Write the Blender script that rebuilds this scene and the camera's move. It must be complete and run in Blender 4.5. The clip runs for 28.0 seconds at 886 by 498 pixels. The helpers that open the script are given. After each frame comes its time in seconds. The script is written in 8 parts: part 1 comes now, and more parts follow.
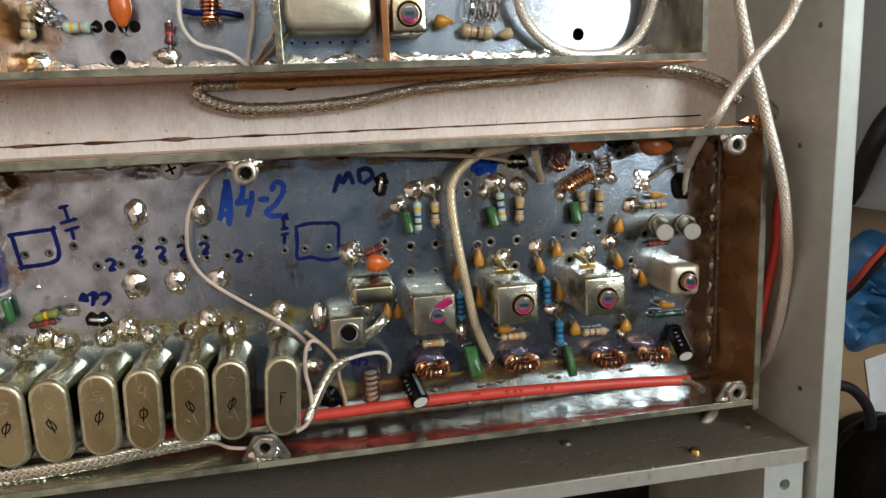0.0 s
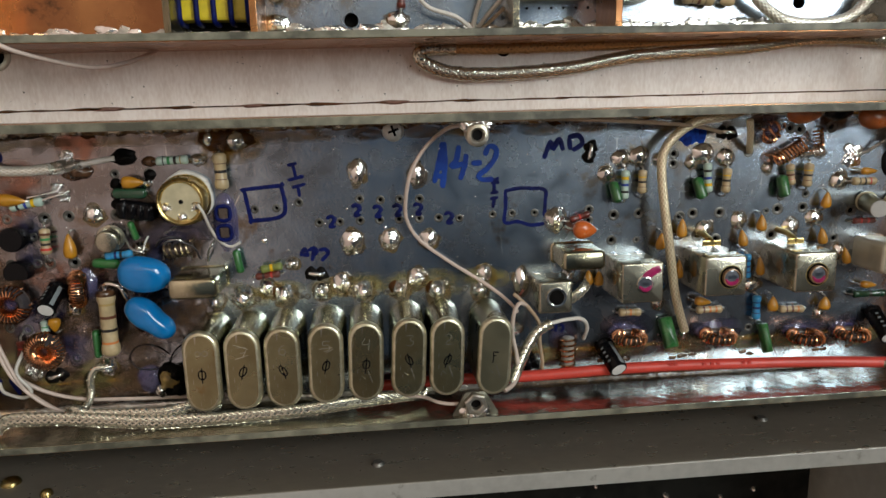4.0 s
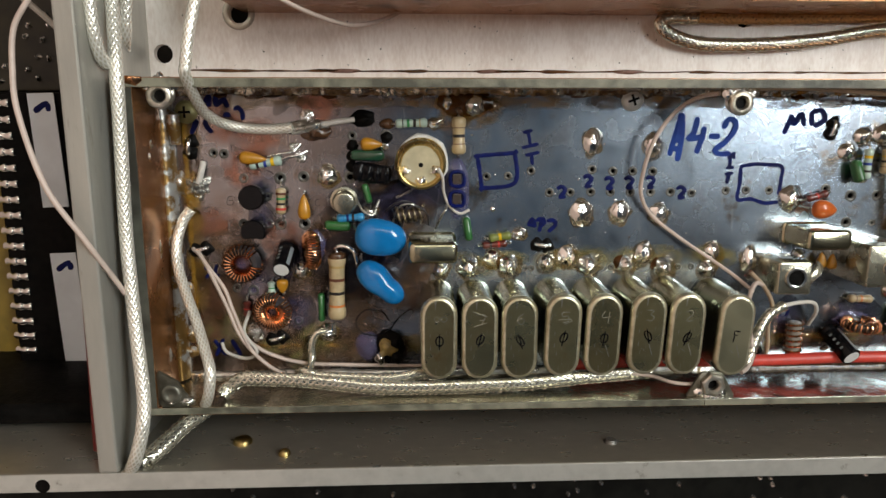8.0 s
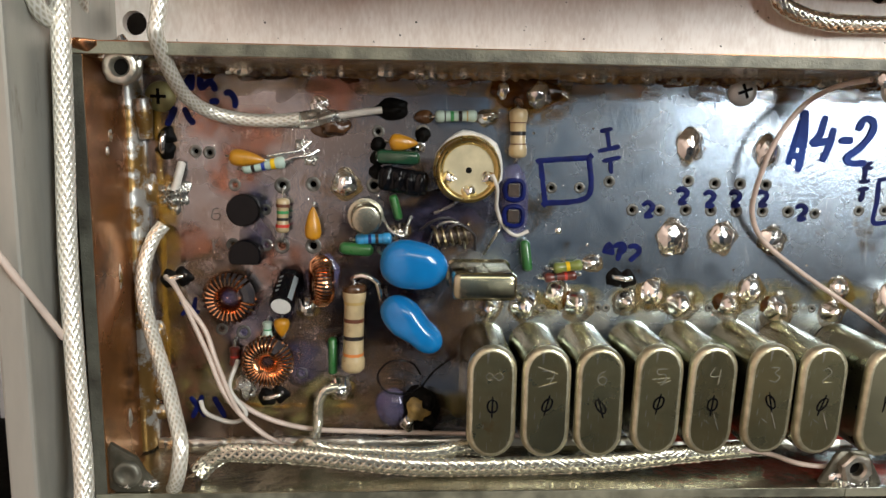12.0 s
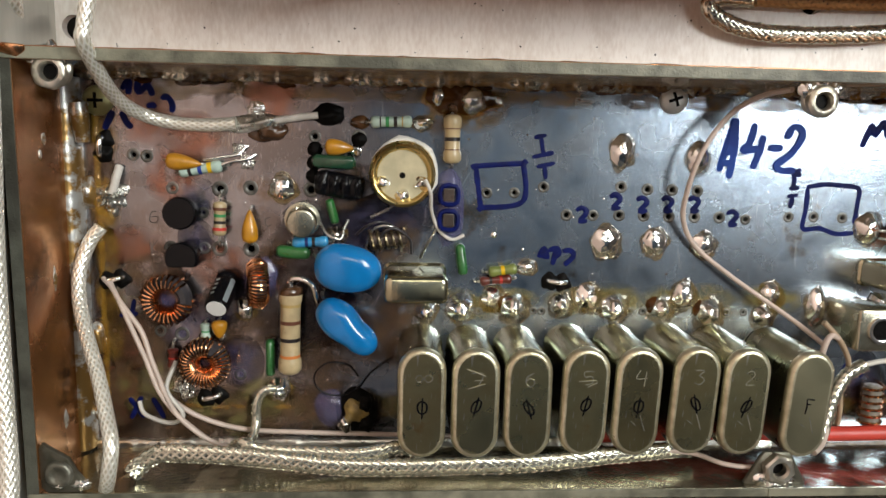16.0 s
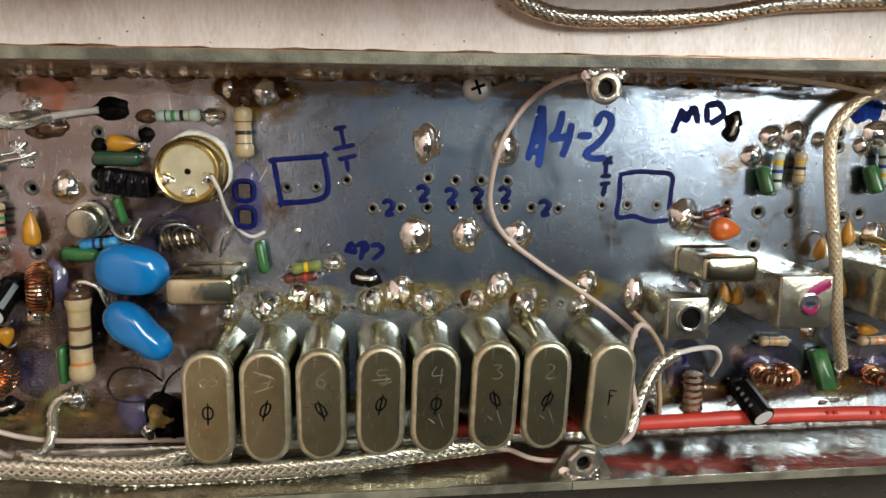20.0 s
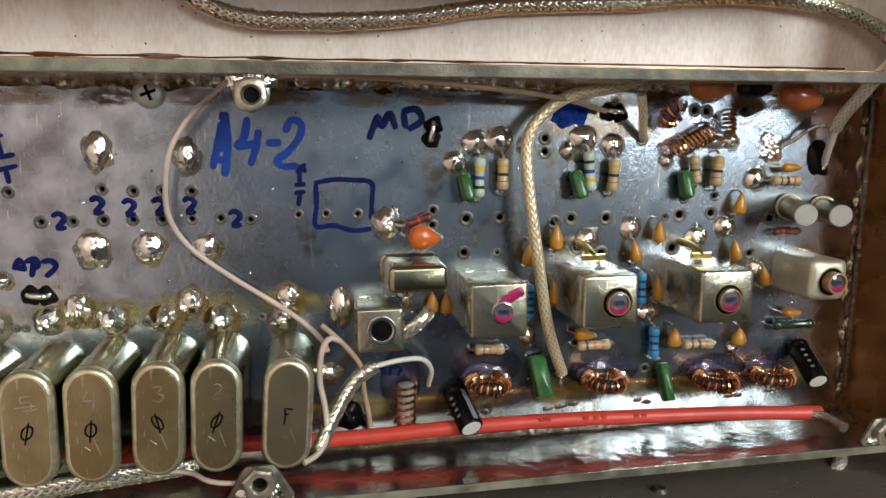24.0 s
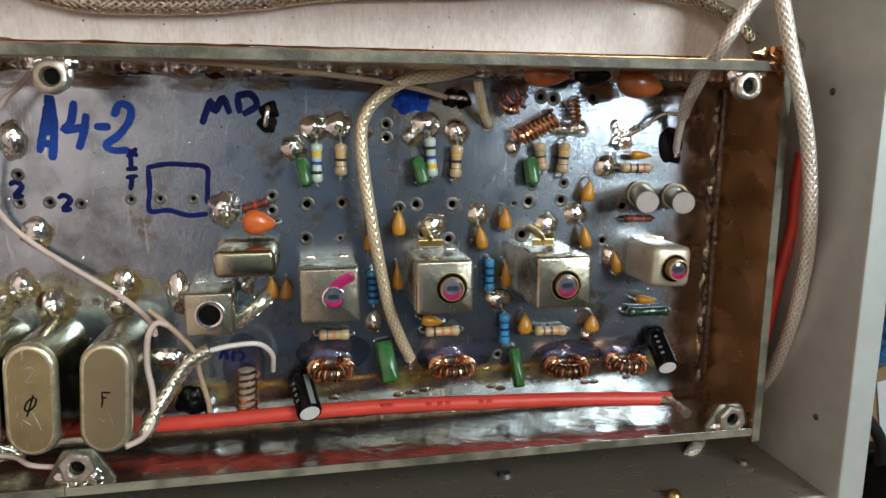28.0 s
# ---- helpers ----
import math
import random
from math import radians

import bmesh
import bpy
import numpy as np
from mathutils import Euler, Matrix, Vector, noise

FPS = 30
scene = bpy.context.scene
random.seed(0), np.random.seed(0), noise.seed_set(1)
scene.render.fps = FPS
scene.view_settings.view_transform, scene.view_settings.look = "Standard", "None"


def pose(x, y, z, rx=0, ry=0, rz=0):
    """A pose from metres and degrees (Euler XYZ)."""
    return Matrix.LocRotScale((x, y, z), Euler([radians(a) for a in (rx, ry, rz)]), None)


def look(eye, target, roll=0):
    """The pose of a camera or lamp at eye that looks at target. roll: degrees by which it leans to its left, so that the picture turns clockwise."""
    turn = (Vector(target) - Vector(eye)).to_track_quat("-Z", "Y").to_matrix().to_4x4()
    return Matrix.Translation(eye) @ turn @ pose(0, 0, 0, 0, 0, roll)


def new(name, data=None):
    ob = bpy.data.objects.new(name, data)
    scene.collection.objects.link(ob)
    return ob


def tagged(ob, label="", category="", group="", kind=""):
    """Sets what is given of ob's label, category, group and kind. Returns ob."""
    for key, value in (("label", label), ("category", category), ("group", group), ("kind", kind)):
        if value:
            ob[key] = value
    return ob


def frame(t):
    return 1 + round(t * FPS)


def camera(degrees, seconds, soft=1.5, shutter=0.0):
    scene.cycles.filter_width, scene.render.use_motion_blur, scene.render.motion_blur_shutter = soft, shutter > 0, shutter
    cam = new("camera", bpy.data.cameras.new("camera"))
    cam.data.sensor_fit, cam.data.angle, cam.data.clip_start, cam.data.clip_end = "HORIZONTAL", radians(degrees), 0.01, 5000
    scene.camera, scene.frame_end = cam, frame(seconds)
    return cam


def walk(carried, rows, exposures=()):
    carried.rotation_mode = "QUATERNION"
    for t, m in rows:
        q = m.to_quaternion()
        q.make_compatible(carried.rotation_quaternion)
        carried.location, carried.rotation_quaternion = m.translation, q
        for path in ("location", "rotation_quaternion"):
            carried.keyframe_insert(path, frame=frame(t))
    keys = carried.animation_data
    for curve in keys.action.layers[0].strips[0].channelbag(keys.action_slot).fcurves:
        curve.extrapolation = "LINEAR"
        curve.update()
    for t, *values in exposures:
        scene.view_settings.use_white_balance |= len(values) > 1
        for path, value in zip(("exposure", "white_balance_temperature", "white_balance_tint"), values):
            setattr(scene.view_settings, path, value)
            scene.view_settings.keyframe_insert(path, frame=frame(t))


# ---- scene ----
# ---- camera ----
MM = 0.001


def mm(x, y, z, rx, ry, rz):
    return pose(x * MM, y * MM, z * MM, rx, ry, rz)


cam = camera(64.87, 28.0)
PATH = (
    (0, 69.10, 21.95, 174.82, -9.975, -10.958, -2.538),
    (0.5, 61.86, 22.64, 173.05, -9.824, -10.730, -2.345),
    (1, 55.49, 22.75, 172.64, -10.146, -10.190, -2.132),
    (1.5, 48.97, 21.32, 172.88, -9.891, -9.424, -1.991),
    (2, 45.08, 19.87, 173.05, -9.957, -9.072, -1.829),
    (2.5, 41.65, 19.58, 172.76, -10.549, -8.147, -1.634),
    (4.5, 26.10, 18.72, 171.98, -11.555, -5.052, -1.411),
    (5, 17.86, 17.05, 170.31, -11.424, -4.484, -1.363),
    (5.5, 11.90, 16.50, 169.62, -11.552, -4.232, -1.305),
    (6, 5.97, 14.86, 168.70, -11.195, -3.879, -1.178),
    (6.5, -0.11, 14.18, 168.02, -11.463, -3.305, -1.005),
    (7, -8.59, 13.41, 167.43, -11.529, -2.915, -0.597),
    (7.5, -14.88, 11.22, 167.14, -11.222, -2.542, -0.180),
    (8, -15.12, 10.58, 166.58, -11.126, -2.564, 0.053),
    (8.5, -14.73, 10.18, 166.43, -11.012, -2.580, 0.186),
    (9, -14.38, 10.26, 166.42, -10.985, -2.462, 0.155),
    (9.5, -14.50, 10.51, 165.46, -10.490, -2.169, 0.106),
    (10, -16.89, 13.66, 158.74, -10.228, -1.943, 0.180),
    (10.5, -18.54, 9.64, 146.28, -9.293, -1.907, 0.037),
    (11, -24.34, 5.63, 133.95, -9.296, -2.032, 0.270),
    (11.5, -23.16, 2.47, 127.31, -9.088, -2.438, 0.634),
    (12, -23.37, 3.12, 127.37, -8.632, -2.727, 0.914),
    (12.5, -21.91, 3.23, 127.66, -8.365, -2.927, 1.039),
    (13, -18.76, 3.66, 128.61, -8.469, -2.853, 1.165),
    (13.5, -15.55, 5.18, 129.51, -8.446, -3.058, 1.168),
    (15.5, -15.29, 4.89, 131.97, -8.899, -3.380, 1.237),
    (16, -13.45, 4.23, 129.71, -8.636, -3.459, 1.299),
    (16.5, -11.73, 4.06, 128.08, -8.878, -3.634, 1.326),
    (17, -8.37, 3.75, 128.27, -8.686, -3.755, 1.242),
    (17.5, -4.08, 4.75, 128.23, -9.050, -4.271, 1.086),
    (18, -1.65, 5.30, 128.16, -9.101, -4.708, 1.108),
    (18.5, 3.10, 6.20, 127.52, -9.520, -5.090, 0.899),
    (19, 8.79, 6.61, 127.60, -9.631, -5.289, 0.629),
    (19.5, 12.54, 5.55, 127.66, -9.825, -5.665, 0.513),
    (20, 17.44, 5.32, 128.09, -9.512, -6.065, 0.293),
    (20.5, 22.29, 6.37, 127.86, -10.102, -6.814, 0.203),
    (21, 30.27, 7.03, 128.07, -9.838, -7.515, 0.028),
    (21.5, 38.41, 7.35, 128.06, -9.899, -8.431, 0.011),
    (23.5, 59.67, 7.67, 129.37, -9.617, -10.352, 0.110),
    (24, 64.11, 7.58, 129.56, -9.882, -10.633, 0.060),
    (24.5, 71.31, 7.46, 130.65, -10.194, -10.872, -0.112),
    (25, 76.42, 7.25, 131.40, -10.445, -10.990, -0.096),
    (25.5, 84.31, 7.97, 132.90, -11.008, -11.028, -0.079),
    (26, 88.43, 7.26, 134.58, -10.997, -11.138, 0.022),
    (26.5, 92.39, 6.87, 135.85, -10.945, -11.136, 0.189),
    (27, 93.38, 5.93, 136.07, -10.724, -11.001, 0.215),
    (27.5, 93.15, 6.08, 136.10, -10.246, -11.027, 0.225),
    (28, 92.85, 6.02, 135.61, -10.369, -11.128, 0.324),
)
walk(cam, [(t, mm(*p)) for t, *p in PATH], exposures=[(0, -0.18, 6400, 8), (2, -0.46, 6400, 8), (5, -0.39, 6400, 8), (8, -0.17, 6500, 9), (10, -0.17, 6500, 9), (11, 0.1, 6500, 9), (12, 0.07, 6500, 9), (18, 0.04, 6500, 9), (25, -0.05, 6400, 8), (26, -0.02, 6300, 8), (27, 0.31, 6200, 7), (28, -0.03, 6200, 7)])

# ---- world and light ----
world = bpy.data.worlds.new("world")
scene.world = world
world.use_nodes = True
wn, wl = world.node_tree.nodes, world.node_tree.links
sky = wn.new("ShaderNodeTexSky")
sky.sky_type, sky.sun_disc, sky.sun_elevation, sky.sun_rotation = "NISHITA", False, radians(40), radians(60)
wl.new(sky.outputs[0], wn["Background"].inputs[0])
wn["Background"].inputs[1].default_value = 0.1
win = bpy.data.lights.new("window_light", "AREA")
win.shape, win.size, win.size_y, win.energy, win.color = "RECTANGLE", 0.7, 0.54, 21.5, (0.97, 1.0, 0.98)
win_ob = new("window_light", win)
win_ob.matrix_world = look((0.64, 0.41, 0.94), (0.0, 0.41, 0.94))
# added warm fill from above, placed clear of the board's mirror directions
lamp = bpy.data.lights.new("ceiling_lamp_light", "AREA")
lamp.shape, lamp.size, lamp.size_y, lamp.energy, lamp.color = "RECTANGLE", 0.9, 0.5, 5.4, (1.0, 0.93, 0.77)
lamp_ob = new("ceiling_lamp_light", lamp)
lamp_ob.matrix_world = look((0.3, 0.8, 1.86), (0.3, 0.8, 0.0))

# ---- materials ----
def mat(name, color, rough=0.5, metal=0.0, var=0.15, scale=300.0, bump=0.0, bscale=900.0, color2=None, wear=None, coat=0.0,
        trans=0.0, rvar=0.1, stretch=None, spec=0.5, alpha=1.0):
    """Two scales of colour and roughness variation, with fine relief. Scales are in cycles per metre."""
    m = bpy.data.materials.new(name)
    m.use_nodes = True
    n, l = m.node_tree.nodes, m.node_tree.links
    b = n["Principled BSDF"]
    b.inputs["Metallic"].default_value = metal
    b.inputs["Coat Weight"].default_value = coat
    b.inputs["Transmission Weight"].default_value = trans
    b.inputs["Specular IOR Level"].default_value = spec
    b.inputs["Alpha"].default_value = alpha
    tc = n.new("ShaderNodeTexCoord")
    mp = n.new("ShaderNodeMapping")
    l.new(tc.outputs["Object"], mp.inputs[0])
    if stretch:
        mp.inputs["Scale"].default_value = stretch
    oi = n.new("ShaderNodeObjectInfo")
    add = n.new("ShaderNodeVectorMath")
    add.operation = "ADD"
    sc = n.new("ShaderNodeVectorMath")
    sc.operation = "SCALE"
    comb = n.new("ShaderNodeCombineXYZ")
    l.new(oi.outputs["Random"], comb.inputs[0]), l.new(oi.outputs["Random"], comb.inputs[1])
    l.new(comb.outputs[0], sc.inputs[0])
    sc.inputs["Scale"].default_value = 0.7
    l.new(mp.outputs[0], add.inputs[0]), l.new(sc.outputs[0], add.inputs[1])
    n1 = n.new("ShaderNodeTexNoise")
    n1.inputs["Scale"].default_value, n1.inputs["Detail"].default_value = scale, 6
    n2 = n.new("ShaderNodeTexNoise")
    n2.inputs["Scale"].default_value, n2.inputs["Detail"].default_value = scale * 0.13, 4
    l.new(add.outputs[0], n1.inputs["Vector"]), l.new(add.outputs[0], n2.inputs["Vector"])
    c2 = color2 or tuple(max(0.0, c * (1 - var * 2)) for c in color)
    mix = n.new("ShaderNodeMix")
    mix.data_type = "RGBA"
    mix.inputs["A"].default_value, mix.inputs["B"].default_value = (*color, 1), (*c2, 1)
    s = n.new("ShaderNodeMath")
    s.operation = "ADD"
    l.new(n1.outputs["Fac"], s.inputs[0]), l.new(n2.outputs["Fac"], s.inputs[1])
    ramp = n.new("ShaderNodeMapRange")
    ramp.inputs["From Min"].default_value, ramp.inputs["From Max"].default_value = 0.84, 1.18
    l.new(s.outputs[0], ramp.inputs["Value"]), l.new(ramp.outputs[0], mix.inputs["Factor"])
    out = mix.outputs["Result"]
    if wear:
        wc, amount, ws = wear
        n3 = n.new("ShaderNodeTexNoise")
        n3.inputs["Scale"].default_value, n3.inputs["Detail"].default_value, n3.inputs["Roughness"].default_value = ws, 8, 0.7
        l.new(add.outputs[0], n3.inputs["Vector"])
        r3 = n.new("ShaderNodeMapRange")
        r3.inputs["From Min"].default_value, r3.inputs["From Max"].default_value = 0.72 - amount, 0.8 - amount
        l.new(n3.outputs["Fac"], r3.inputs["Value"])
        m3 = n.new("ShaderNodeMix")
        m3.data_type = "RGBA"
        m3.inputs["B"].default_value = (*wc, 1)
        l.new(r3.outputs[0], m3.inputs["Factor"]), l.new(out, m3.inputs["A"])
        out = m3.outputs["Result"]
    l.new(out, b.inputs["Base Color"])
    rr = n.new("ShaderNodeMapRange")
    rr.inputs["To Min"].default_value, rr.inputs["To Max"].default_value = max(0.02, rough - rvar), min(1, rough + rvar)
    l.new(n1.outputs["Fac"], rr.inputs["Value"]), l.new(rr.outputs[0], b.inputs["Roughness"])
    if bump:
        nb = n.new("ShaderNodeTexNoise")
        nb.inputs["Scale"].default_value, nb.inputs["Detail"].default_value = bscale, 5
        l.new(add.outputs[0], nb.inputs["Vector"])
        bm_ = n.new("ShaderNodeBump")
        bm_.inputs["Strength"].default_value, bm_.inputs["Distance"].default_value = bump, 0.0004
        l.new(nb.outputs["Fac"], bm_.inputs["Height"]), l.new(bm_.outputs[0], b.inputs["Normal"])
    return m


TIN = mat("tinned_board", (0.45, 0.535, 0.635), 0.25, 1.0, 0.1, 170, 0.08, 1500, color2=(0.21, 0.23, 0.26), wear=((0.24, 0.2, 0.16), 0.16, 60), rvar=0.15)
def scratched(m, amount, scale, turns=(0.5, -0.7, 1.3, 2.3)):
    """Fine bright scratches in two directions over a metal."""
    n, l = m.node_tree.nodes, m.node_tree.links
    b = n["Principled BSDF"]
    tc = n.new("ShaderNodeTexCoord")
    base = b.inputs["Base Color"].links[0].from_socket
    for k, turn in enumerate(turns):
        mp = n.new("ShaderNodeMapping")
        mp.inputs["Rotation"].default_value = (0, 0, turn)
        mp.inputs["Scale"].default_value = (1, 0.12, 1)
        w = n.new("ShaderNodeTexNoise")
        w.inputs["Scale"].default_value, w.inputs["Detail"].default_value = scale * (1 + 0.4 * k), 3
        r1 = n.new("ShaderNodeMapRange")
        r1.inputs["From Min"].default_value, r1.inputs["From Max"].default_value, r1.inputs["To Max"].default_value = 0.69, 0.74, amount
        mx = n.new("ShaderNodeMix")
        mx.data_type = "RGBA"
        mx.inputs["B"].default_value = (0.85, 0.86, 0.86, 1)
        l.new(tc.outputs["Object"], mp.inputs[0]), l.new(mp.outputs[0], w.inputs["Vector"]), l.new(w.outputs["Fac"], r1.inputs["Value"])
        l.new(r1.outputs[0], mx.inputs["Factor"]), l.new(base, mx.inputs["A"])
        base = mx.outputs["Result"]
    l.new(base, b.inputs["Base Color"])


def thin_tinning(m, start, end, colour, most):
    """Copper tone showing through where the tinning is thin, towards one end of the board."""
    n, l = m.node_tree.nodes, m.node_tree.links
    b = n["Principled BSDF"]
    tc, xyz, no = n.new("ShaderNodeTexCoord"), n.new("ShaderNodeSeparateXYZ"), n.new("ShaderNodeTexNoise")
    no.inputs["Scale"].default_value, no.inputs["Detail"].default_value, no.inputs["Roughness"].default_value = 42, 6, 0.6
    l.new(tc.outputs["Object"], xyz.inputs[0]), l.new(tc.outputs["Object"], no.inputs["Vector"])
    r1, r2, mu, mx = n.new("ShaderNodeMapRange"), n.new("ShaderNodeMapRange"), n.new("ShaderNodeMath"), n.new("ShaderNodeMix")
    r1.inputs["From Min"].default_value, r1.inputs["From Max"].default_value = start, end
    r2.inputs["From Min"].default_value, r2.inputs["From Max"].default_value, r2.inputs["To Min"].default_value, r2.inputs["To Max"].default_value = 0.35, 0.62, 0.35, most
    mu.operation, mx.data_type = "MULTIPLY", "RGBA"
    mx.inputs["B"].default_value = (*colour, 1)
    l.new(xyz.outputs[0], r1.inputs["Value"]), l.new(no.outputs["Fac"], r2.inputs["Value"])
    l.new(r1.outputs[0], mu.inputs[0]), l.new(r2.outputs[0], mu.inputs[1]), l.new(mu.outputs[0], mx.inputs["Factor"])
    l.new(b.inputs["Base Color"].links[0].from_socket, mx.inputs["A"]), l.new(mx.outputs["Result"], b.inputs["Base Color"])


thin_tinning(TIN, -0.055, -0.095, (0.285, 0.215, 0.18), 0.85)
scratched(TIN, 0.4, 1100)
scratched(TIN, 0.32, 2800)
scratched(TIN, 0.3, 1900, (1.52, 1.6, 1.57))
scratched(TIN, 0.4, 420, (0.2, 2.7))
BRIGHTWALL = mat("bright_tinned_wall", (0.4, 0.395, 0.35), 0.15, 0.95, 0.25, 160, 0.9, 220, color2=(0.22, 0.2, 0.155), wear=((0.16, 0.12, 0.07), 0.12, 90))
TINWALL = mat("tinned_wall", (0.36, 0.34, 0.26), 0.2, 0.9, 0.2, 160, 0.9, 260, color2=(0.18, 0.155, 0.1), wear=((0.14, 0.1, 0.05), 0.12, 90))
EDGE = mat("board_edge", (0.23, 0.225, 0.165), 0.45, 0.0, 0.15, 250, 0.3, 2000, color2=(0.07, 0.07, 0.05), wear=((0.3, 0.29, 0.24), 0.06, 500))
DARKEDGE = mat("stained_board_edge", (0.085, 0.085, 0.066), 0.45, 0.0, 0.2, 250, 0.3, 2000, color2=(0.035, 0.032, 0.024), wear=((0.2, 0.19, 0.15), 0.06, 500))
COPPER = mat("oxidised_copper", (0.47, 0.23, 0.085), 0.27, 0.8, 0.35, 70, 0.5, 220, color2=(0.28, 0.12, 0.05), wear=((0.1, 0.05, 0.025), 0.13, 60))
FRONTALU = mat("dull_front_plate", (0.4, 0.375, 0.315), 0.3, 0.7, 0.05, 260, 0.08, 1500, wear=((0.32, 0.3, 0.26), 0.03, 120), stretch=(1, 2, 2))
# chassis aluminium again, with the right side's brighter, cooler light in its colour
SIDEALU = mat("lightened_side_plate", (0.55, 0.6, 0.58), 0.42, 0.3, 0.05, 260, 0.08, 1500, wear=((0.38, 0.39, 0.36), 0.05, 150))
ALU = mat("aluminium_panel", (0.44, 0.43, 0.385), 0.4, 0.5, 0.08, 260, 0.1, 1500, wear=((0.26, 0.24, 0.2), 0.09, 160), stretch=(1, 0.2, 1))
EDGEALU = mat("milled_edge", (0.58, 0.575, 0.53), 0.35, 0.5, 0.08, 300, 0.1, 1500, wear=((0.3, 0.28, 0.24), 0.1, 150))
SHELF = mat("brushed_base_plate", (0.9, 0.85, 0.8), 0.4, 0.1, 0.07, 500, 0.06, 1800, color2=(0.78, 0.71, 0.65), wear=((0.3, 0.22, 0.17), 0.05, 600), stretch=(3, 1, 1))
SOLDER = mat("solder", (0.95, 0.95, 0.93), 0.17, 1.0, 0.03, 300, 0.14, 500, rvar=0.08)
DULL = mat("dull_lead", (0.66, 0.65, 0.6), 0.28, 0.9, 0.2, 700, 0.2, 2000)
DARKTIN = mat("dull_hole_rim", (0.17, 0.165, 0.15), 0.42, 0.6, 0.3, 700, 0.2, 1500)
DIRT = mat("brown_grime", (0.13, 0.075, 0.04), 0.35, 0.3, 0.3, 150, 0.4, 600, color2=(0.05, 0.03, 0.02), alpha=0.75)
NUTMETAL = mat("solder_smeared_nut", (0.68, 0.66, 0.6), 0.33, 0.9, 0.2, 300, 0.6, 700, color2=(0.42, 0.38, 0.3), wear=((0.28, 0.19, 0.09), 0.06, 250))
FLUX = mat("flux_residue", (0.5, 0.27, 0.035), 0.1, 0.0, 0.3, 400, 0.3, 700, color2=(0.22, 0.09, 0.01), coat=1.0, alpha=0.42)
SEALANT = mat("red_brown_sealant", (0.22, 0.12, 0.095), 0.3, 0.2, 0.2, 300, 0.2, 500, coat=0.3)
RINGFLUX = mat("amber_flux_ring", (0.24, 0.15, 0.03), 0.08, 0.0, 0.3, 500, 0.3, 700, color2=(0.06, 0.035, 0.008), coat=1.0, alpha=0.5)
BURN = mat("burnt_flux", (0.035, 0.016, 0.008), 0.2, 0.0, 0.3, 400, 0.5, 900, color2=(0.11, 0.05, 0.02), coat=0.6)
CAN = mat("nickel_crystal_can", (0.53, 0.51, 0.37), 0.2, 1.0, 0.12, 150, 0.12, 700, color2=(0.37, 0.35, 0.23), wear=((0.3, 0.23, 0.11), 0.1, 160))
SHIELD = mat("shield_can", (0.55, 0.53, 0.42), 0.26, 0.95, 0.12, 200, 0.2, 600, color2=(0.36, 0.34, 0.26), wear=((0.24, 0.19, 0.11), 0.11, 180))
DULLCAN = mat("worn_shield_can", (0.58, 0.55, 0.43), 0.4, 0.6, 0.12, 200, 0.2, 900, wear=((0.3, 0.25, 0.15), 0.1, 300))
GOLD = mat("gold_plate", (0.7, 0.52, 0.2), 0.28, 1.0, 0.15, 300)
BRASS = mat("brass", (0.65, 0.5, 0.2), 0.3, 1.0, 0.2, 300)
WIRE = mat("enamelled_copper", (0.86, 0.48, 0.27), 0.2, 1.0, 0.2, 600, color2=(0.45, 0.18, 0.07))
BEIGE = mat("beige_lacquer", (0.52, 0.405, 0.23), 0.35, 0.0, 0.14, 400, coat=0.3, wear=((0.26, 0.16, 0.07), 0.09, 500))
TEAL = mat("pale_teal_lacquer", (0.45, 0.58, 0.5), 0.35, 0.0, 0.08, 500, coat=0.3)
LBLUE = mat("blue_film_lacquer", (0.04, 0.28, 0.55), 0.3, 0.0, 0.1, 500, coat=0.4)
GREEN = mat("green_film_lacquer", (0.028, 0.14, 0.035), 0.3, 0.0, 0.2, 500, coat=0.4)
OLIVE = mat("olive_lacquer", (0.2, 0.24, 0.06), 0.35, 0.0, 0.2, 500, coat=0.3)
MAROON = mat("maroon_lacquer", (0.15, 0.03, 0.02), 0.3, 0.0, 0.2, 500, coat=0.4)
DARKGREEN = mat("dark_green_lacquer", (0.015, 0.06, 0.03), 0.2, 0.0, 0.2, 500, coat=0.5)
YELLOW = mat("yellow_epoxy", (0.52, 0.235, 0.013), 0.35, 0.0, 0.15, 400, coat=0.3)
ORANGE = mat("orange_epoxy", (0.6, 0.13, 0.02), 0.3, 0.0, 0.1, 500, coat=0.3)
RUST = mat("red_brown_epoxy", (0.42, 0.115, 0.03), 0.3, 0.0, 0.2, 400, coat=0.3)
SKYBLUE = mat("blue_epoxy", (0.006, 0.185, 0.5), 0.18, 0.0, 0.1, 200, 0.15, 300, coat=0.5)
BLACK = mat("black_plastic", (0.004, 0.004, 0.005), 0.22, 0.0, 0.1, 600, spec=0.2)
MATT = mat("matt_black", (0.005, 0.0045, 0.004), 0.5, 0.0, 0.3, 600, 0.3, 1500, spec=0.08)
WHITE = mat("white_plastic", (0.72, 0.72, 0.7), 0.45, 0.0, 0.06, 500)
GREY = mat("grey_aluminium_cap", (0.66, 0.66, 0.64), 0.45, 0.6, 0.08, 500)
scratched(CAN, 0.3, 1500)
scratched(SHIELD, 0.3, 1500)
CREAM = mat("cream_ceramic", (0.54, 0.48, 0.31), 0.4, 0.0, 0.12, 400, wear=((0.3, 0.26, 0.15), 0.06, 300))
PINKWIRE = mat("pinkish_white_insulation", (0.62, 0.5, 0.43), 0.45, 0.0, 0.1, 300)
